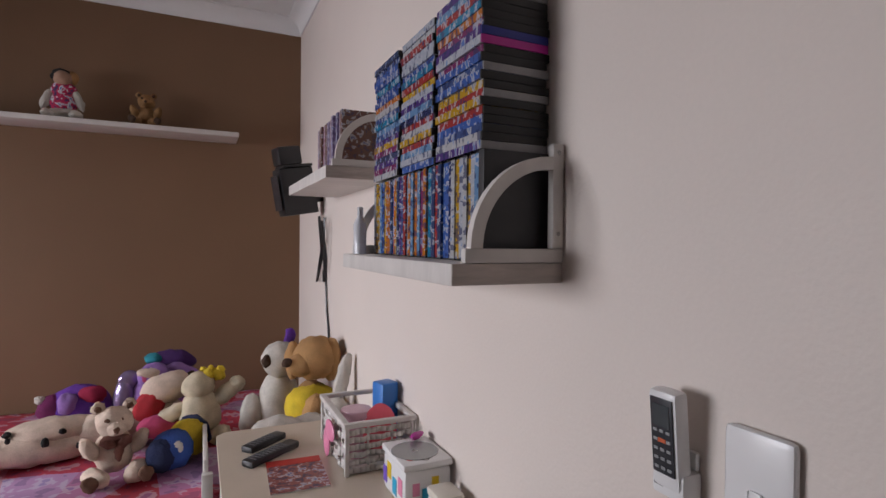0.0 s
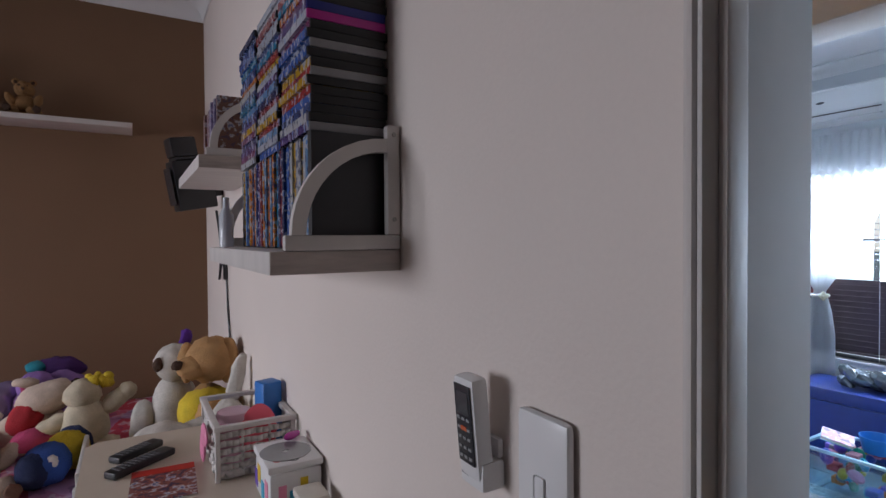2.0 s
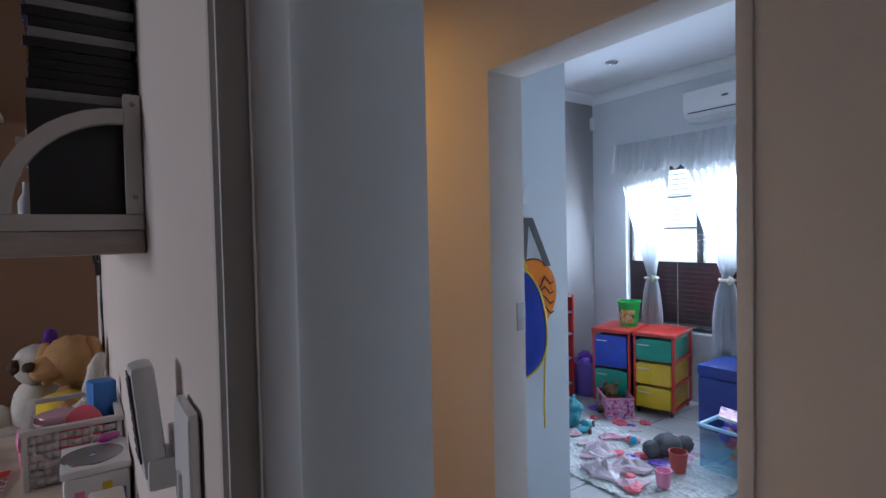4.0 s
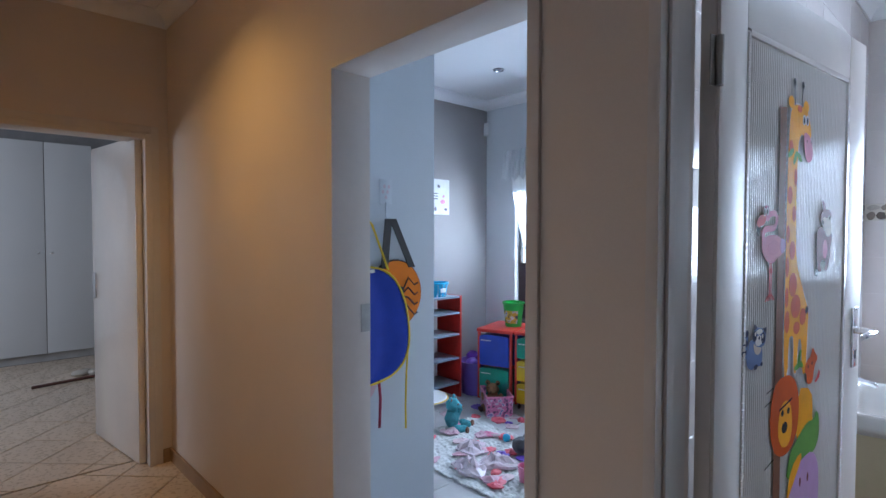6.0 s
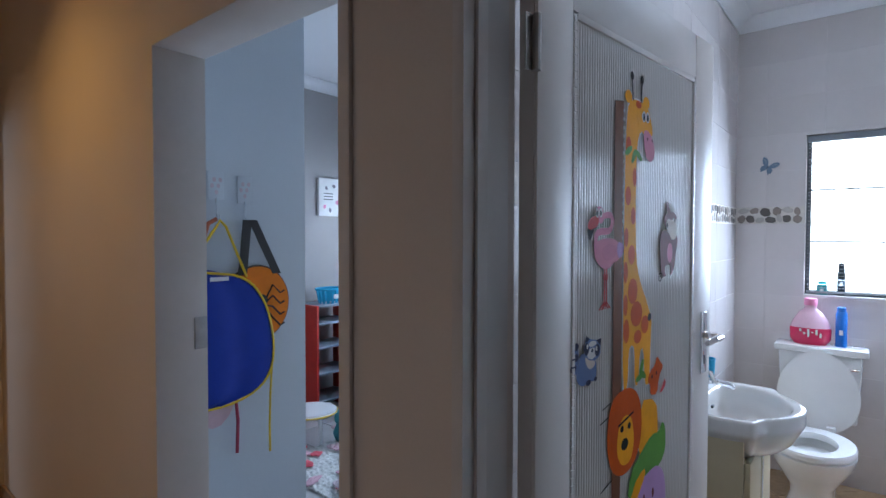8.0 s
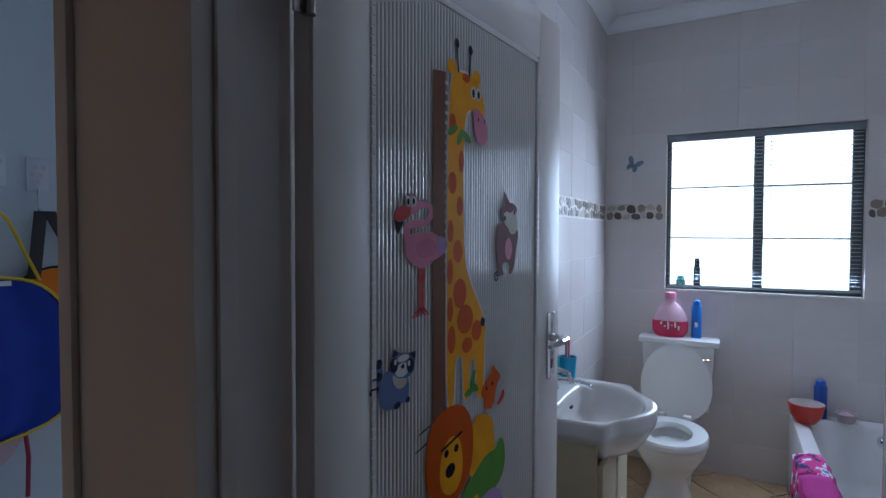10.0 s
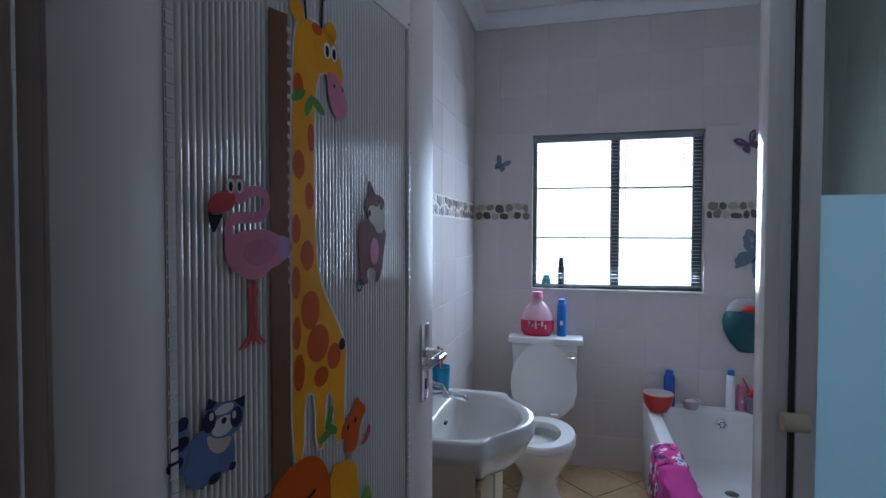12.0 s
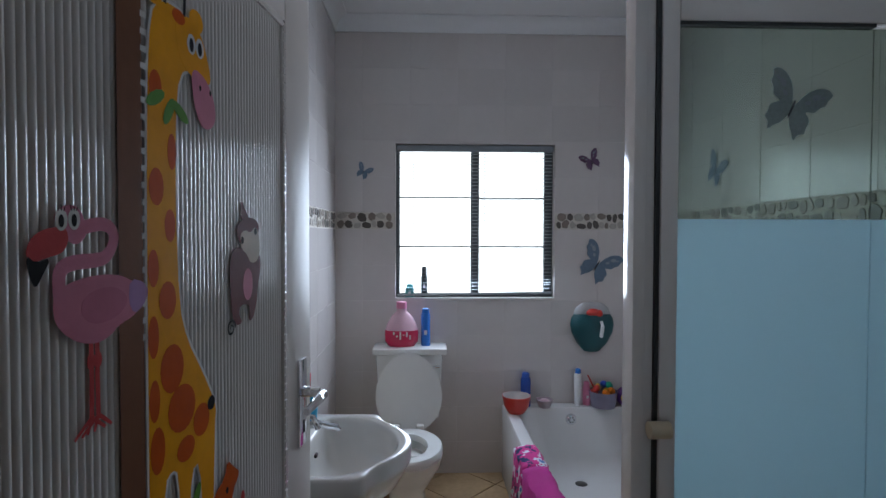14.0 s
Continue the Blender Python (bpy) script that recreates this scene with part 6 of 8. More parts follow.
toy("white_rabbit", "white soft rabbit with upright ears beside the dog", (0.60, 2.06, BZ + 0.02), [((0, 0, 0.10), (0.13, 0.08, 0.10), 0), ((-0.12, -0.02, 0.16), (0.10, 0.06, 0.055), 0), ((-0.2, -0.03, 0.13), (0.06, 0.05, 0.05), 0), ((0.09, 0, 0.21), (0.05, 0.05, 0.05), 0), ((0.12, 0.0, 0.32), (0.028, 0.02, 0.10), 0, (0, 12, 0))], [P_WHITE], 0, 1.05)

# chest of drawers used as a desk, and what stands on it
dk = thing("desk", "cream-topped white desk against the bedroom wall", "desk", (0.26, 0.92, 0))
part("top", prism(BM(), smooth_loop([(0.0, 0.0), (0.517, 0.0), (0.517, 0.97), (0.03, 0.98), (0.0, 0.95)], 0), Matrix.Translation((0, 0, 0.832)), 0.026), DESKTOP, dk)
part("side", box(BM(), (0.012, 0.012, 0), (0.03, 0.96, 0.8315), 0.002), WOODWHITE, dk)
part("back", box(BM(), (0.031, 0.942, 0), (0.515, 0.96, 0.8315), 0.002), WOODWHITE, dk)
part("side", box(BM(), (0.031, 0.012, 0), (0.515, 0.03, 0.8315), 0.002), WOODWHITE, dk)
DZ = 0.8585
bk = thing("wicker_basket", "white woven wooden basket with a pink ribbon, full of toys", "basket", (0.568, 1.40, DZ))
bw, bl_, bh = 0.205, 0.315, 0.132
for a, b in (((0, 0, 0), (0.012, 0.012, bh)), ((bw - 0.012, 0, 0), (bw, 0.012, bh)), ((0, bl_ - 0.012, 0), (0.012, bl_, bh)), ((bw - 0.012, bl_ - 0.012, 0), (bw, bl_, bh))):
    part("post", box(BM(), a, b, 0.002), WOODWHITE, bk)
for a, b in (((-0.004, -0.004, bh), (bw + 0.004, 0.014, bh + 0.014)), ((-0.004, bl_ - 0.014, bh), (bw + 0.004, bl_ + 0.004, bh + 0.014)), ((-0.004, 0.0145, bh), (0.014, bl_ - 0.0145, bh + 0.014)), ((bw - 0.014, 0.0145, bh), (bw + 0.004, bl_ - 0.0145, bh + 0.014))):
    part("rim", box(BM(), a, b, 0.003), WOODWHITE, bk)
part("floor", box(BM(), (0.012, 0.012, 0.002), (bw - 0.012, bl_ - 0.012, 0.008)), WOODWHITE, bk)
for k in range(6):
    z = 0.006 + k * 0.021
    for side in (0, 1):
        bm = BM()
        n = 12
        for i in range(n):
            u0, u1 = i / n, (i + 1) / n
            w0 = 0.004 * math.sin(u0 * math.pi * 7 + k * math.pi)
            w1 = 0.004 * math.sin(u1 * math.pi * 7 + k * math.pi)
            if side == 0:
                x0, x1 = 0.012 + (bw - 0.024) * u0, 0.012 + (bw - 0.024) * u1
                vs = [bm.verts.new(c) for c in ((x0, 0.006 + w0, z), (x1, 0.006 + w1, z), (x1, 0.006 + w1, z + 0.0145), (x0, 0.006 + w0, z + 0.0145))]
            else:
                y0, y1 = 0.012 + (bl_ - 0.024) * u0, 0.012 + (bl_ - 0.024) * u1
                vs = [bm.verts.new(c) for c in ((0.006 + w0, y0, z), (0.006 + w1, y1, z), (0.006 + w1, y1, z + 0.0145), (0.006 + w0, y0, z + 0.0145))]
            bm.faces.new(vs)
        s = part("weave_strip", bm, WOODWHITE, bk)
        so = s.modifiers.new("thick", "SOLIDIFY")
        so.thickness = 0.003
for x in (0.065, 0.135):
    part("weave_stake", box(BM(), (x, 0.009, 0.004), (x + 0.006, 0.013, bh), 0.001), WOODWHITE, bk)
part("ribbon", ball(ball(BM(), (-0.012, 0.13, 0.09), (0.008, 0.05, 0.03)), (-0.012, 0.17, 0.045), (0.008, 0.03, 0.045)), PINK, bk, "pink ribbon")
solo("paint_pot", lathe(BM(), [(0, 0), (0.045, 0), (0.05, 0.10), (0.052, 0.12), (0.045, 0.135), (0, 0.138)], seg=20), [plain("pearly pink lid", (0.66, 0.40, 0.48), 0.25)], "pearly pink pot in the basket", "pot", (0.635, 1.53, DZ + 0.009, 0))
solo("pink_paddle", prism(BM(), smooth_loop([(-0.045, -0.07), (0.045, -0.07), (0.05, 0.03), (0.0, 0.075), (-0.05, 0.03)], 2), Matrix.Translation((0, 0, 0.09)) @ Euler((radians(62), 0, radians(-20))).to_matrix().to_4x4(), 0.014), ROSE, "rose pink toy brush leaning in the basket", "brush", (0.69, 1.47, DZ + 0.012, 0))
solo("blue_block", box(BM(), (-0.03, -0.03, 0), (0.03, 0.03, 0.20), 0.008), plain("blue box", (0.03, 0.18, 0.55), 0.4), "blue upright box in the basket", "box", (0.735, 1.56, DZ + 0.0085, 15))
wt = thing("wet_wipes_tub", "white plastic tub with printed stickers on the desk", "tub", (0.655, 1.16, DZ))
part("tub", box(BM(), (-0.005, 0, 0), (0.118, 0.16, 0.095), 0.012), PLASTIC_W, wt)
part("lid", box(BM(), (-0.009, -0.004, 0.0955), (0.12, 0.164, 0.113), 0.006), PLASTIC_W, wt)
for k, (yy, zz, m) in enumerate(((0.03, 0.05, PINK), (0.07, 0.035, SKYBLUE), (0.11, 0.06, YELLOW), (0.14, 0.04, PURPLE))):
    part("print", box(BM(), (-0.0065, yy - 0.014, zz - 0.02), (-0.0047, yy + 0.014, zz + 0.02)), m, wt)
    part("print", box(BM(), (0.015 + 0.025 * k, -0.0016, zz - 0.015), (0.033 + 0.025 * k, 0.0003, zz + 0.015)), m, wt)
part("badge", lathe(BM(), [(0, 0.1136), (0.010, 0.1136), (0.010, 0.1128)], (0.02, 0.03, 0), 14), RED, wt, "red round badge")
part("badge", lathe(BM(), [(0.008, 0.1136), (0.012, 0.1136)], (0.055, 0.02, 0), 14), BLACK, wt)
solo("compact_disc", lathe(BM(), [(0.008, 0.0), (0.008, 0.0014), (0.060, 0.0014), (0.060, 0.0), (0.008, 0.0)], seg=40), plain("disc", (0.30, 0.31, 0.31), 0.25, metal=0.4), "silver compact disc lying on the tub", "disc", (0.705, 1.235, DZ + 0.1135, 0))
solo("sweet_wrapper", ball(ball(BM(), (0, 0, 0.012), (0.022, 0.012, 0.010)), (0.018, 0.006, 0.010), (0.018, 0.011, 0.008)), [plain("pink wrapper", (0.45, 0.05, 0.3), 0.25)], "crumpled magenta wrapper on the tub", "wrapper", (0.735, 1.30, DZ + 0.1135, 30))
sw_ = thing("small_white_box", "small white lidded box beside the tub", "box", (0.695, 1.055, DZ))
part("body", box(BM(), (0, 0, 0), (0.06, 0.075, 0.05), 0.008), PLASTIC_W, sw_)
part("lid", box(BM(), (-0.002, -0.002, 0.0505), (0.062, 0.077, 0.072), 0.008), plain("cream lid", (0.70, 0.66, 0.58), 0.35), sw_)
mg = thing("magazine", "glossy comic magazine lying on the desk", "magazine", (0.372, 1.37, DZ))
mg.matrix_world = pose(0.372, 1.375, DZ, 0, 0, -3)
part("pages", box(BM(), (0, 0, 0.0), (0.15, 0.205, 0.003)), WHITE, mg)
part("cover", box(BM(), (-0.001, -0.001, 0.0032), (0.151, 0.206, 0.0045)), palette_material("comic cover", [(0.30, 0.10, 0.08), (0.30, 0.10, 0.08)], 0.3, 0.8, 60), mg, "printed cover in red, grey and black")
part("masthead", box(BM(), (0.0, 0.165, 0.0046), (0.15, 0.204, 0.0052)), RED, mg, "red masthead")


def remote(at, turn, length, label):
    t = thing("remote_control", label, "remote control", group="remotes on the desk")
    t.matrix_world = pose(*at, 0, 0, turn)
    part("body", box(BM(), (-0.022, -length / 2, 0), (0.022, length / 2, 0.02), 0.006), PLASTIC_K, t)
    me = shaped("button", box(BM(), (-0.0045, -0.003, 0.0), (0.0045, 0.003, 0.0025), 0.001), plain("grey key", (0.12, 0.12, 0.13), 0.5))
    for i in range(3):
        for j in range(int(length / 0.016) - 2):
            b = new("button", me)
            b.parent = t
            b.matrix_local = pose(-0.012 + 0.012 * i, -length / 2 + 0.02 + 0.015 * j, 0.0201)


remote((0.405, 1.63, DZ), -52, 0.19, "long black television remote on the desk")
remote((0.395, 1.73, DZ), -50, 0.15, "black remote control on the desk")

# air conditioner remote and light switch on the wall
rm = thing("aircon_remote", "white air conditioner remote in a wall holder", "remote control", (0.779, 0.480, 1.18))
part("holder", box(BM(), (-0.034, -0.025, 0.0), (0, 0.025, 0.036), 0.006), PLASTIC_W, rm)
part("holder_back", box(BM(), (-0.008, -0.021, 0.0365), (0, 0.021, 0.060), 0.003), PLASTIC_W, rm)
bm = box(BM(), (-0.033, -0.022, 0.010), (-0.0085, 0.022, 0.137), 0.008)
b = part("body", bm, PLASTIC_W, rm)
b.matrix_local = pose(-0.003, 0, 0.004, 0, -5, 0)
f = part("face", box(BM(), (-0.0345, -0.017, 0.03), (-0.0325, 0.017, 0.128), 0.001), plain("dark face", (0.03, 0.033, 0.04), 0.3), rm, "dark button panel")
f.matrix_local = pose(-0.003, 0, 0.004, 0, -5, 0)
s = part("screen", box(BM(), (-0.0352, -0.013, 0.092), (-0.0342, 0.013, 0.12)), plain("grey display", (0.07, 0.08, 0.085), 0.15), f)
me_w, me_r = shaped("button", box(BM(), (-0.001, -0.003, -0.0018), (0, 0.003, 0.0018)), plain("pale key", (0.32, 0.33, 0.34), 0.5)), shaped("button", box(BM(), (-0.001, -0.006, -0.0025), (0, 0.006, 0.0025)), plain("orange key", (0.6, 0.12, 0.04), 0.5))
for j in range(5):
    for i in range(3):
        k = new("button", me_r if (i == 1 and j == 3) else me_w)
        k.parent = f
        k.matrix_local = pose(-0.0345, -0.010 + 0.010 * i, 0.038 + 0.012 * j)
part("logo_bar", box(BM(), (-0.0347, 0.006, 0.012), (-0.0339, 0.02, 0.02)), plain("grey badge", (0.2, 0.2, 0.21), 0.4), rm)
ls = thing("light_switch", "white wall light switch with a small rocker", "light switch", (0.779, 0.377, 1.230))
part("plate", box(BM(), (-0.013, -0.041, -0.064), (0, 0.041, 0.064), 0.009), PLASTIC_W, ls)
part("rocker", box(BM(), (-0.0155, -0.008, -0.028), (-0.0132, 0.008, -0.002), 0.003), PLASTIC_W, ls)

# ---- playroom ----
def drawer_chest(at, drawers, label):
    """A red plastic frame on castors with coloured drawers."""
    t = thing("drawer_chest", label, "drawer chest", at, "drawer chests by the playroom window")
    W_, D_, h = 0.315, 0.44, 0.615
    for a, b in (((0, 0, 0.045), (0.022, 0.022, h)), ((0, W_ - 0.022, 0.045), (0.022, W_, h)), ((D_ - 0.022, 0, 0.045), (D_, 0.022, h)), ((D_ - 0.022, W_ - 0.022, 0.045), (D_, W_, h))):
        part("post", box(BM(), a, b, 0.004), RED, t)
    part("top", box(BM(), (-0.008, -0.008, h), (D_ + 0.008, W_ + 0.008, h + 0.03), 0.010), RED, t)
    n = len(drawers)
    for i, c in enumerate(drawers):
        z0 = 0.06 + (h - 0.06) * (n - 1 - i) / n
        z1 = z0 + (h - 0.06) / n - 0.02
        part("runner", box(BM(), (0.0225, 0.002, z0 - 0.012), (D_ - 0.023, W_ - 0.002, z0 - 0.002)), RED, t)
        bm = box(BM(), (-0.014, 0.024, z0), (D_ - 0.03, W_ - 0.024, z1 - 0.01), 0.008)
        d = part("drawer", bm, c, t)
        box_ = prism(BM(), smooth_loop([(0.03, z1 - 0.012), (0.09, z1 - 0.012), (0.15, z1 - 0.045), (0.21, z1 - 0.012), (0.27, z1 - 0.012), (0.27, z1 + 0.004), (0.03, z1 + 0.004)], 1), Matrix.Translation((-0.024, 0, 0)) @ Matrix(((0, 0, 1, 0), (1, 0, 0, 0), (0, 1, 0, 0), (0, 0, 0, 1))), 0.010)
        part("grip", box_, c, d)
        part("label_strip", box(BM(), (-0.0165, W_ - 0.13, z1 - 0.05), (-0.0145, W_ - 0.04, z1 - 0.042)), WHITE, d)
    for x in (0.03, D_ - 0.03):
        for y in (0.03, W_ - 0.03):
            part("castor", ball(BM(), (x, y, 0.023), (0.022, 0.012, 0.023), seg=10), PLASTIC_K, t)
    return t


drawer_chest((4.375, 2.08, 0.0, 14.0), (GREEN, YELLOW, YELLOW), "red plastic chest with green and yellow drawers on castors")
drawer_chest((4.285, 2.405, 0.0, 16.0), (BLUE, GREEN), "red plastic chest with blue and green drawers on castors")
bu = thing("green_bucket", "bright green toy bucket standing on the drawer chest", "bucket", (4.50, 2.565, 0.6455))
part("bucket", lathe(BM(), [(0, 0), (0.068, 0), (0.09, 0.19), (0.098, 0.195), (0.098, 0.21), (0.086, 0.21), (0.066, 0.008), (0, 0.008)], seg=24), LIME, bu)
m = palette_material("bucket picture", [(0.55, 0.42, 0.05), (0.55, 0.42, 0.05)], 0.4, 0.9, 24)
bm = BM()
vs = [[bm.verts.new(((0.0705 + 0.0225 * z / 0.19) * math.cos(a), (0.0705 + 0.0225 * z / 0.19) * math.sin(a), z)) for z in (0.03, 0.14)] for a in [radians(150 + 12 * k) for k in range(9)]]
for p, q in zip(vs, vs[1:]):
    bm.faces.new((p[0], q[0], q[1], p[1]))
part("picture", bm, m, bu, "printed picture band")
ot = thing("ottoman", "royal blue leatherette storage ottoman", "ottoman", (4.365, 1.125, 0.0, 1))
part("body", box(BM(), (0, 0, 0.0), (0.42, 0.76, 0.385), 0.012), LEATHER, ot)
part("lid", box(BM(), (-0.008, -0.008, 0.3855), (0.428, 0.768, 0.475), 0.025), LEATHER, ot)
bm = BM()
for k in range(14):
    ball(bm, (rnd.uniform(-0.10, 0.10), rnd.uniform(-0.16, 0.16), rnd.uniform(0.04, 0.10)), (rnd.uniform(0.04, 0.09), rnd.uniform(0.05, 0.1), rnd.uniform(0.03, 0.06)), 0, (rnd.uniform(0, 60), rnd.uniform(0, 60), 0), 8)
solo("foil_bundle", bm, plain("grey foil plastic", (0.20, 0.23, 0.26), 0.15, metal=0.5, grain=30, bump=1.0), "bundle of crinkled silver-grey plastic on the ottoman", "plastic bundle", (4.58, 1.52, 0.462, 0), smooth=0)

tbx = thing("toy_box", "clear plastic crate heaped with toys and books", "toy box", (3.73, 1.075, 0.0, 0))
CRATE = glass_material("crate plastic", (0.74, 0.88, 0.94), 0.1, True)
for a, b in (((0, 0, 0.01), (0.006, 0.45, 0.266)), ((0.36, 0, 0.01), (0.366, 0.45, 0.266)), ((0.0065, 0, 0.01), (0.3595, 0.006, 0.266)), ((0.0065, 0.444, 0.01), (0.3595, 0.45, 0.266)), ((0, 0, 0.0), (0.366, 0.45, 0.0095))):
    p = part("crate_wall", box(BM(), a, b), CRATE, tbx, smooth=0)
for a, b in (((-0.012, -0.012, 0.266), (0.01, 0.462, 0.284)), ((0.356, -0.012, 0.266), (0.378, 0.462, 0.284)), ((0.0105, -0.012, 0.266), (0.3555, 0.01, 0.284)), ((0.0105, 0.44, 0.266), (0.3555, 0.462, 0.284))):
    part("crate_rim", box(BM(), a, b, 0.004), plain("pale blue rim", (0.30, 0.52, 0.66), 0.3), tbx)
TOYC = [RED, YELLOW, BLUE, PINK, GREEN, SKYBLUE, PURPLE, ORANGE, plain("grey toy", (0.2, 0.2, 0.22), 0.6), plain("dusty pink toy", (0.42, 0.2, 0.26), 0.6)]
for k in range(46):
    z = rnd.uniform(0.05, 0.275)
    bm = BM()
    x, y = rnd.uniform(0.06, 0.30), rnd.uniform(0.06, 0.39)
    if k % 3:
        ball(bm, (x, y, z), (rnd.uniform(0.025, 0.05), rnd.uniform(0.025, 0.05), rnd.uniform(0.02, 0.04)), 0, (rnd.uniform(0, 90), rnd.uniform(0, 90), 0), 8)
    else:
        box(bm, (x - 0.035, y - 0.03, z - 0.02), (x + 0.035, y + 0.03, z + 0.02), 0.006)
    solo("toy", bm, TOYC[k % 10], "small bright plastic toy in the clear crate", "toy", (3.73, 1.075, 0, 0), "toys in the crate")
bo = thing("picture_book", "pink children's book resting on the heap of toys", "book", (3.70, 1.27, 0.345))
bo.matrix_world = pose(3.84, 1.38, 0.325, 12, -14, 20)
part("pages", box(BM(), (-0.055, -0.075, 0.003), (0.05, 0.075, 0.018)), WHITE, bo)
part("cover", box(BM(), (-0.057, -0.077, 0.0185), (0.055, 0.077, 0.022)), palette_material("pink cover", [(0.6, 0.25, 0.36), (0.6, 0.25, 0.36)], 0.35, 0.7, 22), bo)
part("cover", box(BM(), (-0.057, -0.077, 0.0), (0.055, 0.077, 0.0028)), SKYBLUE, bo)
bs = thing("blue_basket", "blue plastic basket tucked into the toy heap", "basket", (3.99, 1.24, 0.265, 0))
part("basket", lathe(BM(), [(0, 0), (0.07, 0), (0.09, 0.09), (0.084, 0.09), (0.066, 0.006), (0, 0.006)], seg=20), plain("mid blue plastic", (0.03, 0.2, 0.55), 0.3), bs)

# rug and the toys strewn about
bm = BM()
gx, gy = 120, 170
grid = []
for i in range(gx + 1):
    col = []
    for j in range(gy + 1):
        x, y = 3.06 + 0.80 * i / gx, 1.25 + 1.23 * j / gy
        loop = abs(math.sin(y * 78 + 0.5 * math.sin(x * 40))) * (0.55 + 0.45 * math.sin(x * 170 + 3 * math.sin(y * 39)))
        col.append(bm.verts.new((x + 0.012 * noise.noise(Vector((y * 9, x, 0))), y + 0.012 * noise.noise(Vector((x * 9, y, 4))), 0.012 + 0.010 * loop + 0.005 * noise.noise(Vector((x * 18, y * 18, 0))))))
    grid.append(col)
for i in range(gx):
    for j in range(gy):
        bm.faces.new((grid[i][j], grid[i + 1][j], grid[i + 1][j + 1], grid[i][j + 1]))
rug = solo("rug", bm, material("tufted rug", (0.66, 0.67, 0.65), 0.95, vary=0.2, size=30, grain=120, bump=1.0, stretch=(1, 0.4, 1)), "pale grey tufted rug on the playroom floor", "rug", smooth=80)
rug.matrix_world = pose(0, 0, 0, 0, 0, 0)
so = rug.modifiers.new("thick", "SOLIDIFY")
so.thickness, so.offset = 0.012, -1
LITTER = [PINK, plain("pale pink cloth", (0.62, 0.38, 0.45), 0.7), ROSE, plain("blush cloth", (0.66, 0.5, 0.53), 0.7), PURPLE, SKYBLUE]
def crumple(w, l, h, seed, lumps=5.0):
    """A crumpled piece of cloth or film: a thin sheet with folds and an uneven outline."""
    bm = BM()
    cols = 16
    rings = [[bm.verts.new((0, 0, h * (0.5 + noise.noise(Vector((seed, 0, 3))))))]]
    for r in (0.3, 0.55, 0.8, 1.0):
        ring = []
        for i in range(cols):
            a = 2 * math.pi * i / cols
            out = 1 + 0.45 * noise.noise(Vector((math.cos(a) * 1.6, math.sin(a) * 1.6, seed * 3.1)))
            x, y = w * r * out * math.cos(a), l * r * out * math.sin(a)
            fold = noise.noise(Vector((x / w * lumps * 0.5, y / l * lumps * 0.5, seed * 1.7)))
            ring.append(bm.verts.new((x, y, 0.004 + h * (1.1 - r * 0.9) * max(0.0, 0.55 + 0.9 * fold))))
        rings.append(ring)
    for i in range(cols):
        bm.faces.new((rings[0][0], rings[1][i], rings[1][(i + 1) % cols]))
    for p, q in zip(rings[1:], rings[2:]):
        for i in range(cols):
            bm.faces.new((p[i], q[i], q[(i + 1) % cols], p[(i + 1) % cols]))
    base = [bm.verts.new((v.co.x, v.co.y, 0.0)) for v in rings[-1]]
    for i in range(cols):
        bm.faces.new((rings[-1][i], base[i], base[(i + 1) % cols], rings[-1][(i + 1) % cols]))
    bm.faces.new(base)
    return bm


RUG_X, RUG_Y = (3.06, 3.86), (1.25, 2.48)
for k in range(56):
    x, y = rnd.uniform(3.1, 4.2), rnd.uniform(1.5, 2.7)
    bm = crumple(rnd.uniform(0.02, 0.055), rnd.uniform(0.025, 0.075), rnd.uniform(0.012, 0.035), k * 1.37)
    on = 0.026 if RUG_X[0] < x < RUG_X[1] and RUG_Y[0] < y < RUG_Y[1] else 0.0
    solo("doll_clothing", bm, LITTER[(k * 7) % 6 if k % 4 == 0 else k % 4], "crumpled scrap of pink doll clothing on the floor", "toy litter", (x, y, on, rnd.uniform(0, 180)), "scraps on the playroom floor", 50)
for k, (x, y) in enumerate(((3.20, 1.83), (3.36, 1.76), (3.42, 2.02))):
    solo("packet", crumple(0.09, 0.12, 0.10, 40 + k * 5, 9.0), plain("clear pink packet", (0.70, 0.60, 0.65), 0.10, grain=40, bump=1.0), "crumpled clear packet with pink toys on the rug", "packet", (x, y, 0.024, k * 60), smooth=0)
toy("grey_soft_toy", "grey soft toy lying on the rug edge", (3.72, 1.73, 0.022), [((0, 0, 0.06), (0.10, 0.075, 0.06), 0), ((-0.09, 0.05, 0.05), (0.06, 0.05, 0.045), 0), ((0.09, -0.06, 0.05), (0.06, 0.05, 0.045), 0)], [plush("grey plush", (0.10, 0.10, 0.11))], 10, 1.1)
solo("red_cup", lathe(BM(), [(0, 0), (0.04, 0), (0.055, 0.12), (0.05, 0.12), (0.036, 0.005), (0, 0.005)], seg=18), plain("brick red plastic", (0.42, 0.07, 0.06), 0.5), "brick red plastic cup on the rug", "cup", (3.56, 1.56, 0.022, 0))
solo("pink_cup", lathe(BM(), [(0, 0), (0.035, 0), (0.045, 0.09), (0.04, 0.09), (0.03, 0.005), (0, 0.005)], seg=18), PINK, "pale pink toy cup on the rug", "cup", (3.33, 1.51, 0.022, 0))
solo("blue_ball", ball(BM(), (0, 0, 0.028), 0.028), SKYBLUE, "small blue ball on the floor", "ball", (3.69, 1.955, 0.022, 0))
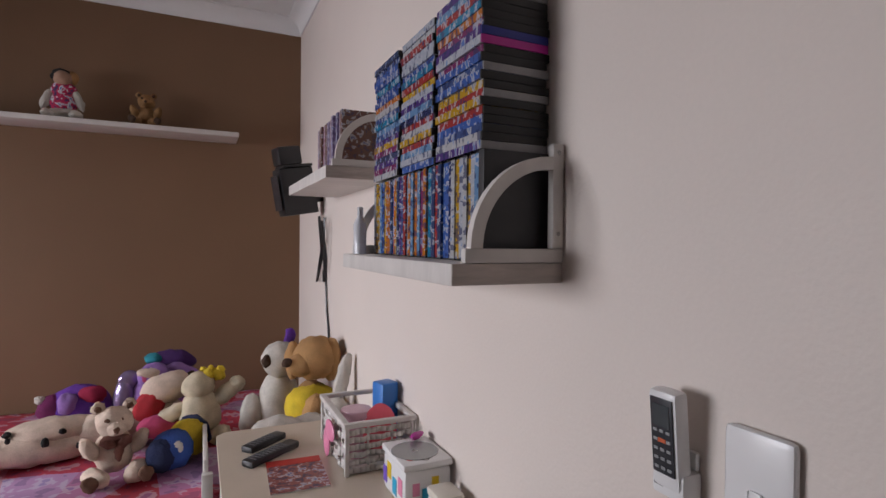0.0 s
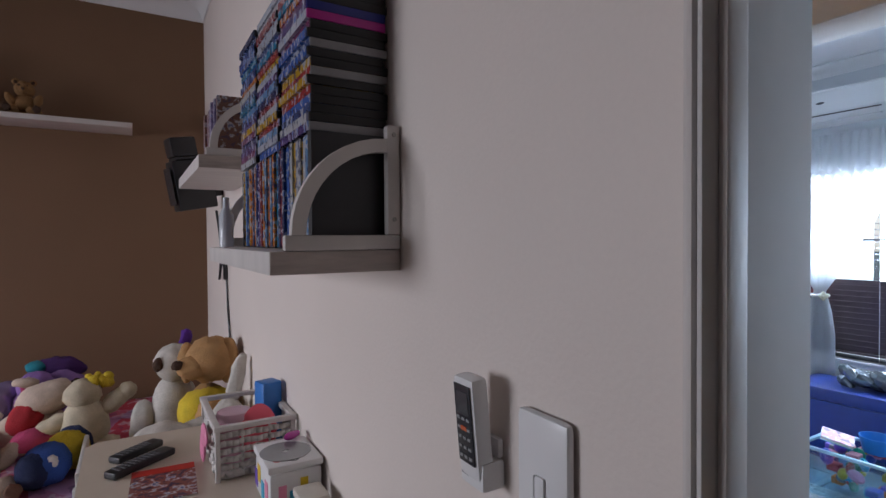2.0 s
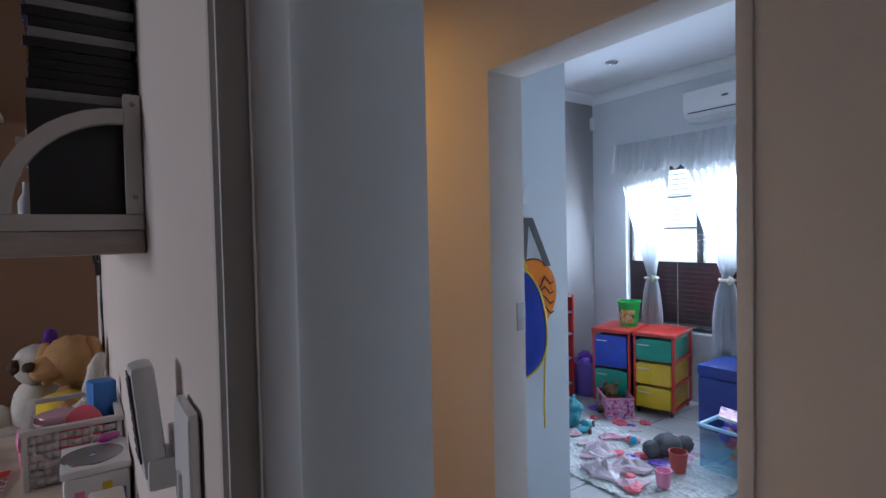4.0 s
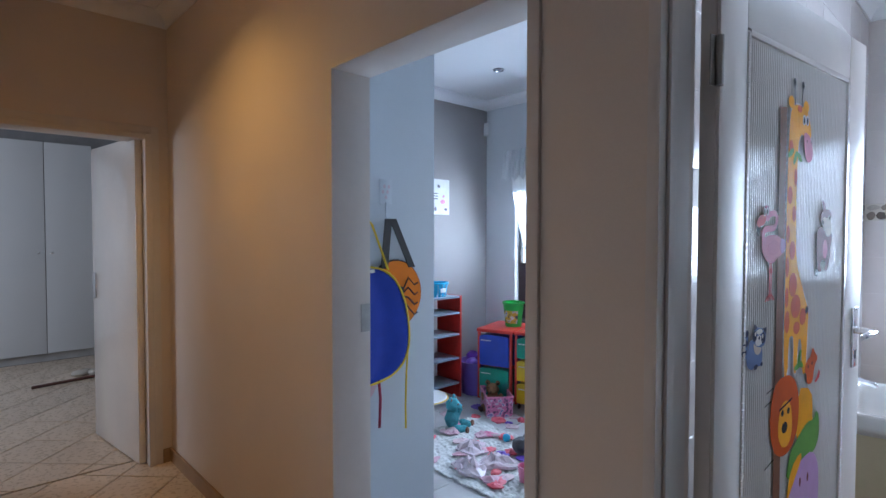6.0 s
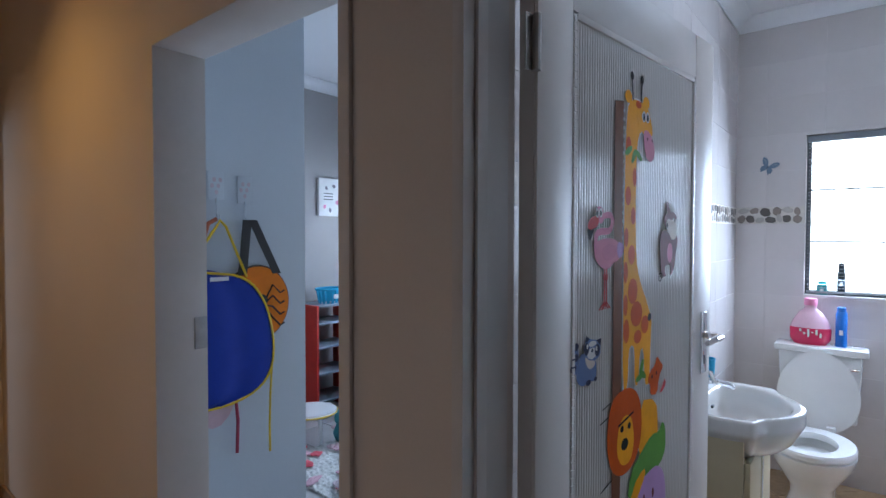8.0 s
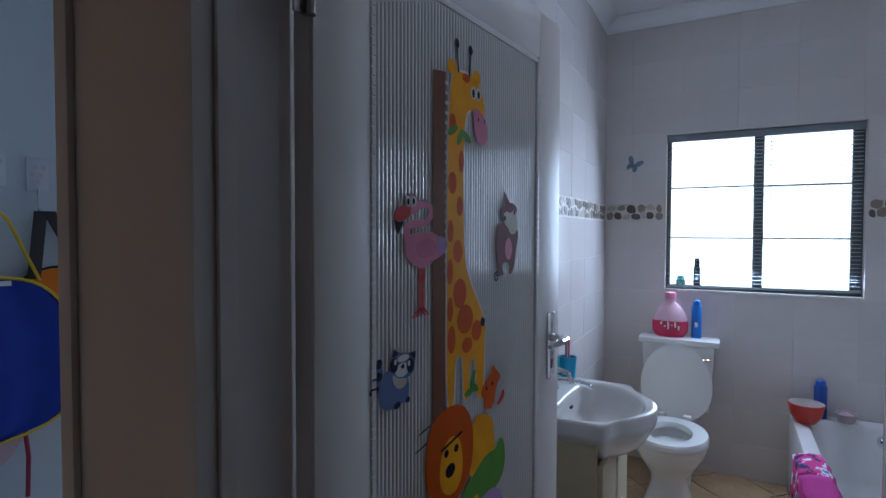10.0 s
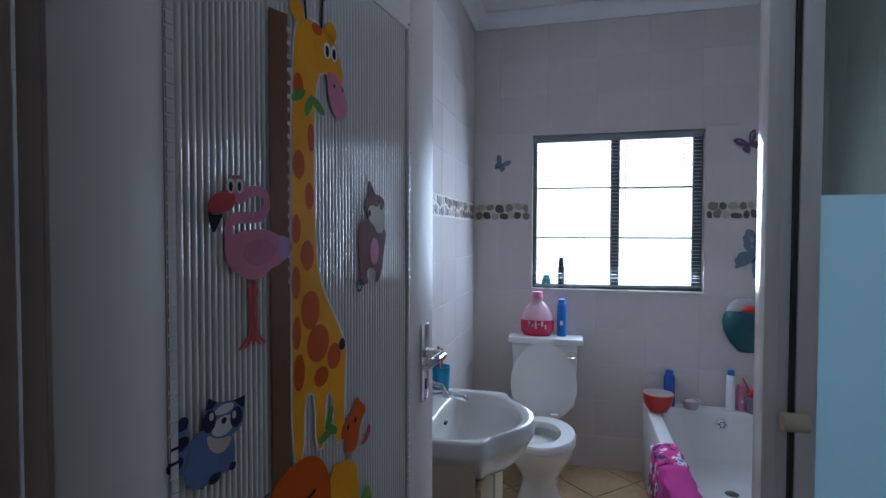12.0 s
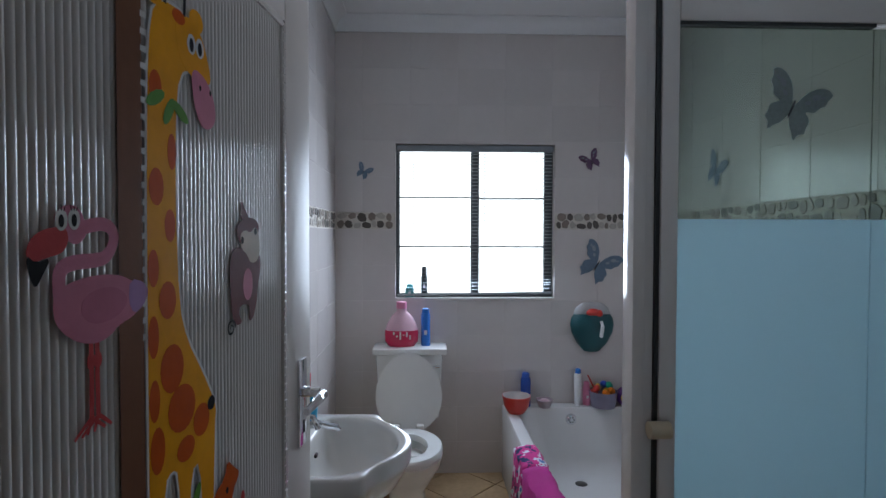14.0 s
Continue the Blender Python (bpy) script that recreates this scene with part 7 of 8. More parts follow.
bk1 = thing("purple_bin", "purple plastic bin with handles, full of toys", "bin", (4.42, 2.93, 0.0))
part("bin", lathe(BM(), [(0, 0), (0.13, 0), (0.155, 0.29), (0.165, 0.295), (0.15, 0.295), (0.125, 0.01), (0, 0.01)], seg=24), plain("violet plastic", (0.16, 0.10, 0.42), 0.35), bk1)
for k in range(6):
    solo("toy", ball(BM(), (rnd.uniform(-0.08, 0.08), rnd.uniform(-0.08, 0.08), rnd.uniform(0.26, 0.33)), (0.07, 0.06, 0.05), 0, (k * 30, 0, 0), 8), (PURPLE, P_LIL, P_PURP)[k % 3], "purple toy heaped in the bin", "toy", (4.42, 2.93, 0, 0), "toys in the purple bin")
pk = thing("pink_crate", "small pink crate with printed sides and a doll in it", "crate", (3.98, 2.40, 0.0, -38))
PCR = palette_material("crate print", [(0.6, 0.2, 0.36), (0.6, 0.2, 0.36)], 0.4, 0.8, 34)
for a, b in (((0, 0, 0), (0.008, 0.32, 0.16)), ((0.20, 0, 0), (0.208, 0.32, 0.16)), ((0.0085, 0, 0), (0.1995, 0.008, 0.16)), ((0.0085, 0.312, 0), (0.1995, 0.32, 0.16)), ((0.0085, 0.0085, 0), (0.1995, 0.3115, 0.008))):
    part("side", box(BM(), a, b), PCR, pk)
part("rim", tube(BM(), [(0, 0, 0.16), (0.208, 0, 0.16), (0.208, 0.32, 0.16), (0, 0.32, 0.16), (0, 0, 0.16)], 0.008, 6), PINK, pk, "plain pink rim")
toy("brown_toy", "small brown soft toy sitting in the pink crate", (4.15, 2.49, 0.012), bear_blobs(), [plush("brown toy plush", (0.25, 0.14, 0.06)), P_DARK], -60, 0.75)
rs = thing("toy_rack", "red plastic rack with grey shelves against the wall", "rack", (3.80, 2.92, 0.0))
for a, b in (((0, 0, 0), (0.02, 0.30, 0.90)), ((0.40, 0, 0), (0.42, 0.30, 0.90))):
    part("upright", box(BM(), a, b, 0.004), RED, rs)
part("upright", box(BM(), (0.2, 0.28, 0), (0.22, 0.30, 0.90), 0.004), RED, rs)
for z in (0.12, 0.34, 0.55, 0.74, 0.88):
    part("shelf", box(BM(), (0.0205, 0.005, z), (0.3995, 0.279, z + 0.018), 0.003), plain("grey-blue shelf", (0.25, 0.30, 0.36), 0.4), rs)
sbk = thing("sky_blue_basket", "sky blue plastic basket on top of the red rack", "basket", (4.02, 3.04, 0.8985))
bm = BM()
for k in range(16):
    a, b = 2 * math.pi * k / 16, 2 * math.pi * (k + 0.6) / 16
    vs = [bm.verts.new((r * math.cos(c) * 1.3, r * math.sin(c), z)) for r, c, z in ((0.075, a, 0.0), (0.075, b, 0.0), (0.09, b, 0.11), (0.09, a, 0.11))]
    bm.faces.new(vs)
p = part("slats", bm, SKYBLUE, sbk, smooth=0)
so = p.modifiers.new("thick", "SOLIDIFY")
so.thickness = 0.004
part("rim", tube(BM(), [(0.12 * math.cos(a) * 1.0, 0.092 * math.sin(a), 0.115) for a in [2 * math.pi * k / 20 for k in range(21)]], 0.010, 6), SKYBLUE, sbk)
part("tag", box(BM(), (-0.03, -0.097, 0.04), (0.03, -0.088, 0.075), 0.003), WHITE, sbk)
st = thing("toy_table", "low white toy table with a rounded top", "toy table", (3.52, 2.62, 0.0))
part("top", lathe(BM(), [(0, 0.20), (0.17, 0.20), (0.18, 0.21), (0.17, 0.225), (0, 0.225)], seg=28), PLASTIC_W, st)
part("rim", tube(BM(), [(0.178 * math.cos(a), 0.178 * math.sin(a), 0.212) for a in [2 * math.pi * k / 28 for k in range(29)]], 0.006, 6), YELLOW, st)
for k in range(3):
    a = k * 2.1 + 0.4
    part("leg", tube(BM(), [(0.12 * math.cos(a), 0.12 * math.sin(a), 0.0), (0.10 * math.cos(a), 0.10 * math.sin(a), 0.20)], 0.015, 8), PLASTIC_W, st)
toy("turquoise_doll", "brown and turquoise soft toy slumped under the table", (3.62, 2.42, 0.0), bear_blobs(), [plush("turquoise toy", (0.08, 0.35, 0.40)), plush("brown toy", (0.25, 0.12, 0.08))], 30, 0.8)
ps = thing("wall_picture", "small white canvas picture with pink flamingos", "picture", (4.06, 3.249, 1.62))
part("canvas", box(BM(), (0, -0.025, 0), (0.295, 0, 0.325), 0.002), WHITE, ps)
for k, (x, z, r) in enumerate(((0.21, 0.12, 0.03), (0.22, 0.17, 0.015), (0.06, 0.08, 0.02), (0.12, 0.05, 0.02), (0.08, 0.24, 0.018), (0.16, 0.26, 0.02), (0.25, 0.05, 0.018))):
    part("print", prism(BM(), oval(x, z, r, r * 0.7, 12, k * 30), Matrix.Translation((0, -0.0252, 0)) @ ON, 0.0012), PINK if k < 3 else plain("grey print", (0.2, 0.18, 0.2), 0.6), ps)
for k in range(3):
    part("writing_bar", prism(BM(), [(0.05, 0.19 - 0.025 * k), (0.15, 0.19 - 0.025 * k), (0.15, 0.197 - 0.025 * k), (0.05, 0.197 - 0.025 * k)], Matrix.Translation((0, -0.0252, 0)) @ ON, 0.001), BLACK, ps)
se = thing("alarm_sensor", "white motion sensor high in the playroom corner", "sensor", (4.86, 3.21, 2.42, -45))
part("case", box(BM(), (-0.03, -0.035, 0), (0.012, 0.035, 0.12), 0.008), PLASTIC_W, se)
part("lens", box(BM(), (-0.034, -0.022, 0.02), (-0.0305, 0.022, 0.07), 0.003), plain("sensor lens", (0.5, 0.5, 0.52), 0.3), se)

ac = thing("air_conditioner", "white split air conditioner over the playroom window", "air conditioner", (4.898, 1.455, 2.30))
bm = prism(BM(), [(0, 0), (-0.12, 0.0), (-0.185, 0.04), (-0.205, 0.08), (-0.205, 0.225), (-0.19, 0.24), (0, 0.24)], Matrix(((1, 0, 0, 0), (0, 0, 1, 0), (0, 1, 0, 0), (0, 0, 0, 1))), 0.73)
part("case", bm, PLASTIC_W, ac)
part("louvre", box(BM(), (-0.188, 0.05, 0.012), (-0.09, 0.68, 0.02)), PLASTIC_W, ac)
part("outlet_gap", box(BM(), (-0.2075, 0.04, 0.055), (-0.186, 0.69, 0.060)), plain("outlet gap", (0.03, 0.03, 0.03), 0.6), ac, "dark outlet gap")
part("badge", ball(BM(), (-0.2055, 0.40, 0.145), (0.003, 0.028, 0.009), seg=10), plain("dark badge", (0.08, 0.08, 0.09), 0.3), ac)

w = thing("window_2", "wide steel playroom window", "window", kind="structure")
for a, b in (((4.96, 0.75, 0.58), (4.99, 0.78, 2.0)), ((4.96, 2.85, 0.58), (4.99, 2.88, 2.0)), ((4.96, 0.78, 1.97), (4.99, 2.85, 2.0)), ((4.96, 0.78, 0.58), (4.99, 2.85, 0.61)), ((4.955, 2.17, 0.61), (4.995, 2.23, 1.97)), ((4.955, 1.45, 0.61), (4.995, 1.51, 1.97)), ((4.96, 2.23, 1.14), (4.99, 2.85, 1.165)), ((4.96, 1.51, 1.14), (4.99, 2.17, 1.165)), ((4.965, 2.23, 1.45), (4.985, 2.85, 1.465)), ((4.965, 1.51, 1.45), (4.985, 2.17, 1.465)), ((4.965, 2.23, 1.72), (4.985, 2.85, 1.735)), ((4.965, 1.51, 1.72), (4.985, 2.17, 1.735))):
    part("frame_bar", box(BM(), a, b, 0.003), WF, w)
p = part("pane", box(BM(), (4.974, 0.781, 0.611), (4.977, 2.849, 1.969)), PANE, w, smooth=0)
p.visible_shadow = False
part("sill", box(BM(), (4.885, 0.75, 0.56), (4.96, 2.88, 0.58), 0.003), PLASTIC_W, w)
vb = thing("wood_blind", "dark brown wooden venetian blind, lowered over half the window", "blind", (4.925, 1.815, 0.0))
DARKWOOD = plain("dark stained wood", (0.10, 0.075, 0.082), 0.22)
me = shaped("slat", box(BM(), (-0.025, -0.36, -0.0012), (0.025, 1.03, 0.0012)), DARKWOOD)
for k in range(13):
    s = new("slat", me)
    s.parent = vb
    s.matrix_local = pose(0, 0, 0.665 + k * 0.040, 0, 68, 0)
pale = shaped("slat", box(BM(), (-0.018, -0.36, -0.0012), (0.018, 1.03, 0.0012)), DARKWOOD)
for k in range(18):
    s = new("slat", pale)
    s.parent = vb
    s.matrix_local = pose(0, 0, 1.185 + k * 0.043, 0, 3, 0)
part("bottom_rail", box(BM(), (-0.024, -0.36, 0.625), (0.024, 1.03, 0.645), 0.003), DARKWOOD, vb)
part("headrail", box(BM(), (-0.024, -0.36, 1.955), (0.02, 1.03, 1.998), 0.003), DARKWOOD, vb)
for y in (-0.25, 0.55):
    part("cord", tube(BM(), [(-0.03, y, 0.55), (-0.03, y, 1.95)], 0.002, 5), WHITE, vb)

rod = thing("curtain_rail", "white curtain rail over the playroom window", "curtain rail", (4.84, 0, 2.195))
part("rail", box(BM(), (-0.02, 0.55, -0.022), (0.02, 2.93, 0.022), 0.006), PLASTIC_W, rod)
for y in (0.6, 1.8, 2.85):
    part("bracket", box(BM(), (0.0205, y - 0.01, -0.015), (0.058, y + 0.01, 0.015)), PLASTIC_W, rod)
SHEER = cloth_sheer("sheer curtain", (0.74, 0.76, 0.78), 0.14)


def curtain(y0, y1, tie_y, tie_z, low_y0, low_y1, low_z, label):
    """A sheer curtain gathered by a tie."""
    t = thing("sheer_curtain", label, "curtain", (4.80, 0, 0), "sheer curtains in the playroom")
    bm = BM()
    levels = [2.215, 2.19, 2.0, 1.8, 1.6, 1.4, 1.25, 1.13, tie_z + 0.03, tie_z - 0.03, tie_z - 0.12, tie_z - 0.3, low_z]
    cols = 60
    rows = []
    for z in levels:
        if z > tie_z:
            k = min(1, ((2.0 - z) / (2.0 - tie_z - 0.03))) if z < 2.0 else 0
            k = max(0, k) ** 1.4
            a, b = y0 + (tie_y - 0.035 - y0) * k, y1 + (tie_y + 0.035 - y1) * k
        else:
            k = min(1, (tie_z - z) / 0.25) ** 0.6
            a, b = tie_y - 0.035 + (low_y0 - tie_y + 0.035) * k, tie_y + 0.035 + (low_y1 - tie_y - 0.035) * k
        amp = 0.012 + 0.025 * min(1, (b - a) / 0.6)
        rows.append([bm.verts.new((amp * math.sin(i * 1.35 + 0.4 * math.sin(i * 0.37)) - 0.02 * (1 if z < 2.1 else 0), a + (b - a) * i / cols, z)) for i in range(cols + 1)])
    for p, q in zip(rows, rows[1:]):
        for i in range(cols):
            bm.faces.new((p[i], p[i + 1], q[i + 1], q[i]))
    part("cloth", bm, SHEER, t, smooth=70)
    part("tie_back", tube(BM(), [(0.045 * math.cos(a) - 0.02, tie_y + 0.055 * math.sin(a), tie_z) for a in [2 * math.pi * k / 14 for k in range(15)]], 0.012, 6), plain("cream ribbon", (0.6, 0.56, 0.45), 0.6), t, "cream ribbon tie with a flower")
    part("flower", ball(ball(ball(BM(), (-0.08, tie_y - 0.05, tie_z), (0.012, 0.035, 0.02)), (-0.085, tie_y - 0.05, tie_z), (0.012, 0.018, 0.035)), (-0.09, tie_y - 0.05, tie_z), 0.012), plain("ivory petals", (0.62, 0.58, 0.42), 0.7), t)
    return t


curtain(2.37, 2.82, 2.535, 1.03, 2.44, 2.63, 0.62, "white sheer curtain tied back beside the drawer chests")
curtain(1.42, 2.21, 1.888, 1.05, 1.79, 2.0, 0.30, "wide white sheer curtain tied in the middle")

vl = thing("sheer_valance", "white sheer gathered valance along the curtain rail", "valance", (4.765, 0, 0))
bm = BM()
rows = [[bm.verts.new((0.010 * math.sin(j * 1.1 + 0.6 * math.sin(j * 0.31)) - 0.012 * k, 0.62 + 2.29 * j / 220, z + 0.006 * math.sin(j * 0.7) * k)) for j in range(221)] for k, z in enumerate((2.222, 2.16, 2.06, 1.955))]
for p, q in zip(rows, rows[1:]):
    for j in range(220):
        bm.faces.new((p[j], p[j + 1], q[j + 1], q[j]))
part("cloth", bm, SHEER, vl, smooth=70)


def downlight(at, name, label):
    t = thing(name, label, "ceiling light", at)
    part("ring", lathe(BM(), [(0.03, 0.0), (0.045, -0.006), (0.05, 0.0)], seg=20), CHROME, t)
    part("lamp_face", lathe(BM(), [(0, -0.001), (0.03, -0.001)], seg=20), plain("lamp face", (0.3, 0.3, 0.3), 0.2), t)


downlight((4.17, 2.46, 2.7595), "ceiling_downlight", "small chrome downlight in the playroom ceiling")

for x, y in ((3.30, -0.42), (3.75, -0.48), (3.45, -0.80)):
    downlight((x, y, 2.8695), "bathroom_downlight", "small chrome downlight in the bathroom ceiling")

# ---- passage lamp and the main bedroom ----
hl = thing("passage_lamp", "recessed passage downlight with a warm bulb", "ceiling light", (1.28, 1.98, 2.7995))
part("ring", lathe(BM(), [(0.045, 0.0), (0.06, -0.006), (0.065, 0.0)], seg=20), CHROME, hl)
cu = thing("built_in_cupboard", "white built-in cupboards along the main bedroom wall", "cupboard", (0, 6.95, 0))
# Carcass coloured dark grey to stand in for shade in the door gaps.
part("carcass", box(BM(), (-1.49, 0.02, 0.09), (3.19, 0.545, 2.78)), plain("shade-dark cupboard board", (0.20, 0.20, 0.21), 0.6), cu)
part("plinth", box(BM(), (-1.49, 0.05, 0.0), (3.19, 0.54, 0.0895)), plain("plinth", (0.5, 0.5, 0.5), 0.5), cu)
for k in range(8):
    x = -1.45 + k * 0.45
    d = part("door", box(BM(), (x + 0.004, 0.0, 0.095), (x + 0.446, 0.0195, 2.45), 0.002), plain("cupboard door", (0.64, 0.66, 0.68), 0.4, vary=0.015, size=2), cu)
    kx = x + (0.39 if k % 2 == 0 else 0.06)
    part("knob", ball(BM(), (kx, -0.012, 1.22), 0.015, seg=10), CHROME, d)
bm = BM()
for k in range(6):
    ball(bm, (0.06 * k - 0.15, 0.03 * math.sin(k * 2), 0.03), (0.07, 0.05, 0.035), 0, (0, 0, k * 40), 8)
solo("white_cloth", bm, P_WHITE, "crumpled white cloth lying on the bedroom floor", "cloth", (2.0, 6.0, 0.0, 0))
solo("broom", tube(BM(), [(0, 0, 0.018), (0.9, 0.15, 0.018)], 0.014, 8), plain("brown broom", (0.14, 0.06, 0.05), 0.5), "brown stick lying on the bedroom floor", "stick", (1.45, 5.75, 0.0, 0))

# ---- tiles and border pebbles, piece by piece ----
def tile_mesh(w, h, mat, t=0.008, e=0.0008):
    bm = BM()
    lo = [bm.verts.new((x, y, 0)) for x, y in ((0, 0), (w, 0), (w, h), (0, h))]
    mid = [bm.verts.new((x, y, t - e)) for x, y in ((0, 0), (w, 0), (w, h), (0, h))]
    hi = [bm.verts.new((x, y, t)) for x, y in ((e, e), (w - e, e), (w - e, h - e), (e, h - e))]
    for a, b in ((lo, mid), (mid, hi)):
        for i in range(4):
            bm.faces.new((a[i], a[(i + 1) % 4], b[(i + 1) % 4], b[i]))
    bm.faces.new(hi)
    return shaped("tile", bm, mat, 0)


MESHES = {}


def tile_wall(parent, frame_, width, rows_, tw, holes, gap=0.0016, start=0.0):
    """Tiles over a wall: frame_ lays (along, up, out); rows_ are (low, high) heights; holes are (a0, a1, z0, z1)."""
    for r, (z0, z1) in enumerate(rows_):
        a = start - tw
        while a < width:
            a0, a1 = max(0, a), min(width, a + tw - gap)
            a += tw
            if a1 - a0 < 0.01:
                continue
            pieces = [(a0, a1, z0, z1 - gap)]
            for h0, h1, hz0, hz1 in holes:
                out = []
                for p0, p1, q0, q1 in pieces:
                    if p1 <= h0 or p0 >= h1 or q1 <= hz0 or q0 >= hz1:
                        out.append((p0, p1, q0, q1))
                        continue
                    if p0 < h0:
                        out.append((p0, h0, q0, q1))
                    if p1 > h1:
                        out.append((h1, p1, q0, q1))
                    if q0 < hz0:
                        out.append((max(p0, h0), min(p1, h1), q0, hz0))
                    if q1 > hz1:
                        out.append((max(p0, h0), min(p1, h1), hz1, q1))
                pieces = out
            for p0, p1, q0, q1 in pieces:
                if p1 - p0 < 0.008 or q1 - q0 < 0.008:
                    continue
                key = (round(p1 - p0, 3), round(q1 - q0, 3))
                if key not in MESHES:
                    MESHES[key] = tile_mesh(key[0], key[1], TILE)
                ob = new("tile", MESHES[key])
                ob.parent = parent
                ob.matrix_local = frame_ @ Matrix.Translation((p0, q0, 0)) @ pose(0, 0, 0, random.uniform(-0.12, 0.12), random.uniform(-0.12, 0.12), 0)


ROWS_T = [(-0.05, 0.155), (0.155, 0.385), (0.385, 0.615), (0.615, 0.845), (0.845, 1.075), (1.075, 1.305), (1.305, 1.532), (1.642, 1.87), (1.87, 2.10), (2.10, 2.33), (2.33, 2.56), (2.56, 2.79)]
BACK = Matrix(((0, 0, -1, 5.210), (-1, 0, 0, 0.28), (0, 1, 0, 0), (0, 0, 0, 1)))
LEFT = Matrix(((1, 0, 0, 2.09), (0, 0, -1, 0.28), (0, 1, 0, 0), (0, 0, 0, 1)))
RIGHT = Matrix(((-1, 0, 0, 5.21), (0, 0, 1, -1.79), (0, 1, 0, 0), (0, 0, 0, 1)))
tile_wall(wall_back, BACK, 2.07, ROWS_T, 0.305, [(0.39, 1.42, 1.09, 2.08)], start=0.18)
tile_wall(wall_left, LEFT, 3.11, ROWS_T, 0.305, [], start=0.1)
tile_wall(wall_right, RIGHT, 3.11, ROWS_T, 0.305, [], start=0.2)
bm = box(BM(), (5.2028, -1.782, 1.533), (5.2115, -1.14, 1.639))
box(bm, (5.2028, -0.11, 1.533), (5.2115, 0.272, 1.639))
structure("border_back", bm, BAND, "cream border strip with pebbles on the window wall", "border")
structure("border_left", box(BM(), (2.10, 0.2728, 1.533), (5.205, 0.2815, 1.639)), BAND, "cream border strip with pebbles on the basin wall", "border")
structure("border_right", box(BM(), (2.10, -1.7915, 1.533), (5.205, -1.7828, 1.639)), BAND, "cream border strip with pebbles on the shower wall", "border")
rnd = random.Random(21)
STONES = []
for v in range(9):
    n = 12
    pts = [((0.5 + 0.06 * rnd.uniform(-1, 1)) * math.cos(2 * math.pi * i / n) * (1 + 0.16 * rnd.uniform(-1, 1)), (0.5 + 0.05 * rnd.uniform(-1, 1)) * math.sin(2 * math.pi * i / n) * (1 + 0.16 * rnd.uniform(-1, 1))) for i in range(n)]
    bm = BM()
    base = [bm.verts.new((x, y, 0)) for x, y in pts]
    top = [bm.verts.new((x * 0.90, y * 0.90, 1)) for x, y in pts]
    for i in range(n):
        bm.faces.new((base[i], base[(i + 1) % n], top[(i + 1) % n], top[i]))
    bm.faces.new(top)
    STONES.append(shaped("pebble", bm, PEBBLES[v % 3], 60))
rest = BM()


def pebble_row(parent_name, frame_, a0, a1, keep):
    host = bpy.data.objects[parent_name]
    for row in (0, 1):
        a = a0 + 0.004
        while a < a1 - 0.02:
            w = min(rnd.uniform(0.030, 0.075), a1 - a - 0.003)
            split = 0.5 + 0.10 * math.sin(a * 31) + 0.04 * math.sin(a * 83)
            z0, z1 = (0.003, 0.103 * split) if row == 0 else (0.103 * split + 0.003, 0.104)
            m = frame_ @ Matrix.Translation((a + w / 2, 1.534 + (z0 + z1) / 2, 0.0075)) @ Euler((0, 0, rnd.uniform(-0.3, 0.3))).to_matrix().to_4x4() @ Matrix.Diagonal((w * 0.92, (z1 - z0) * 0.92, 0.0026, 1))
            ob = new("pebble", STONES[rnd.randrange(9)])
            ob.parent = host
            ob.matrix_local = m
            a += w


pebble_row("border_back", BACK, 0.012, 0.385, True)
pebble_row("border_back", BACK, 1.425, 2.055, True)
pebble_row("border_left", LEFT, 1.4, 3.10, True)
pebble_row("border_right", RIGHT, 0.1, 1.9, True)


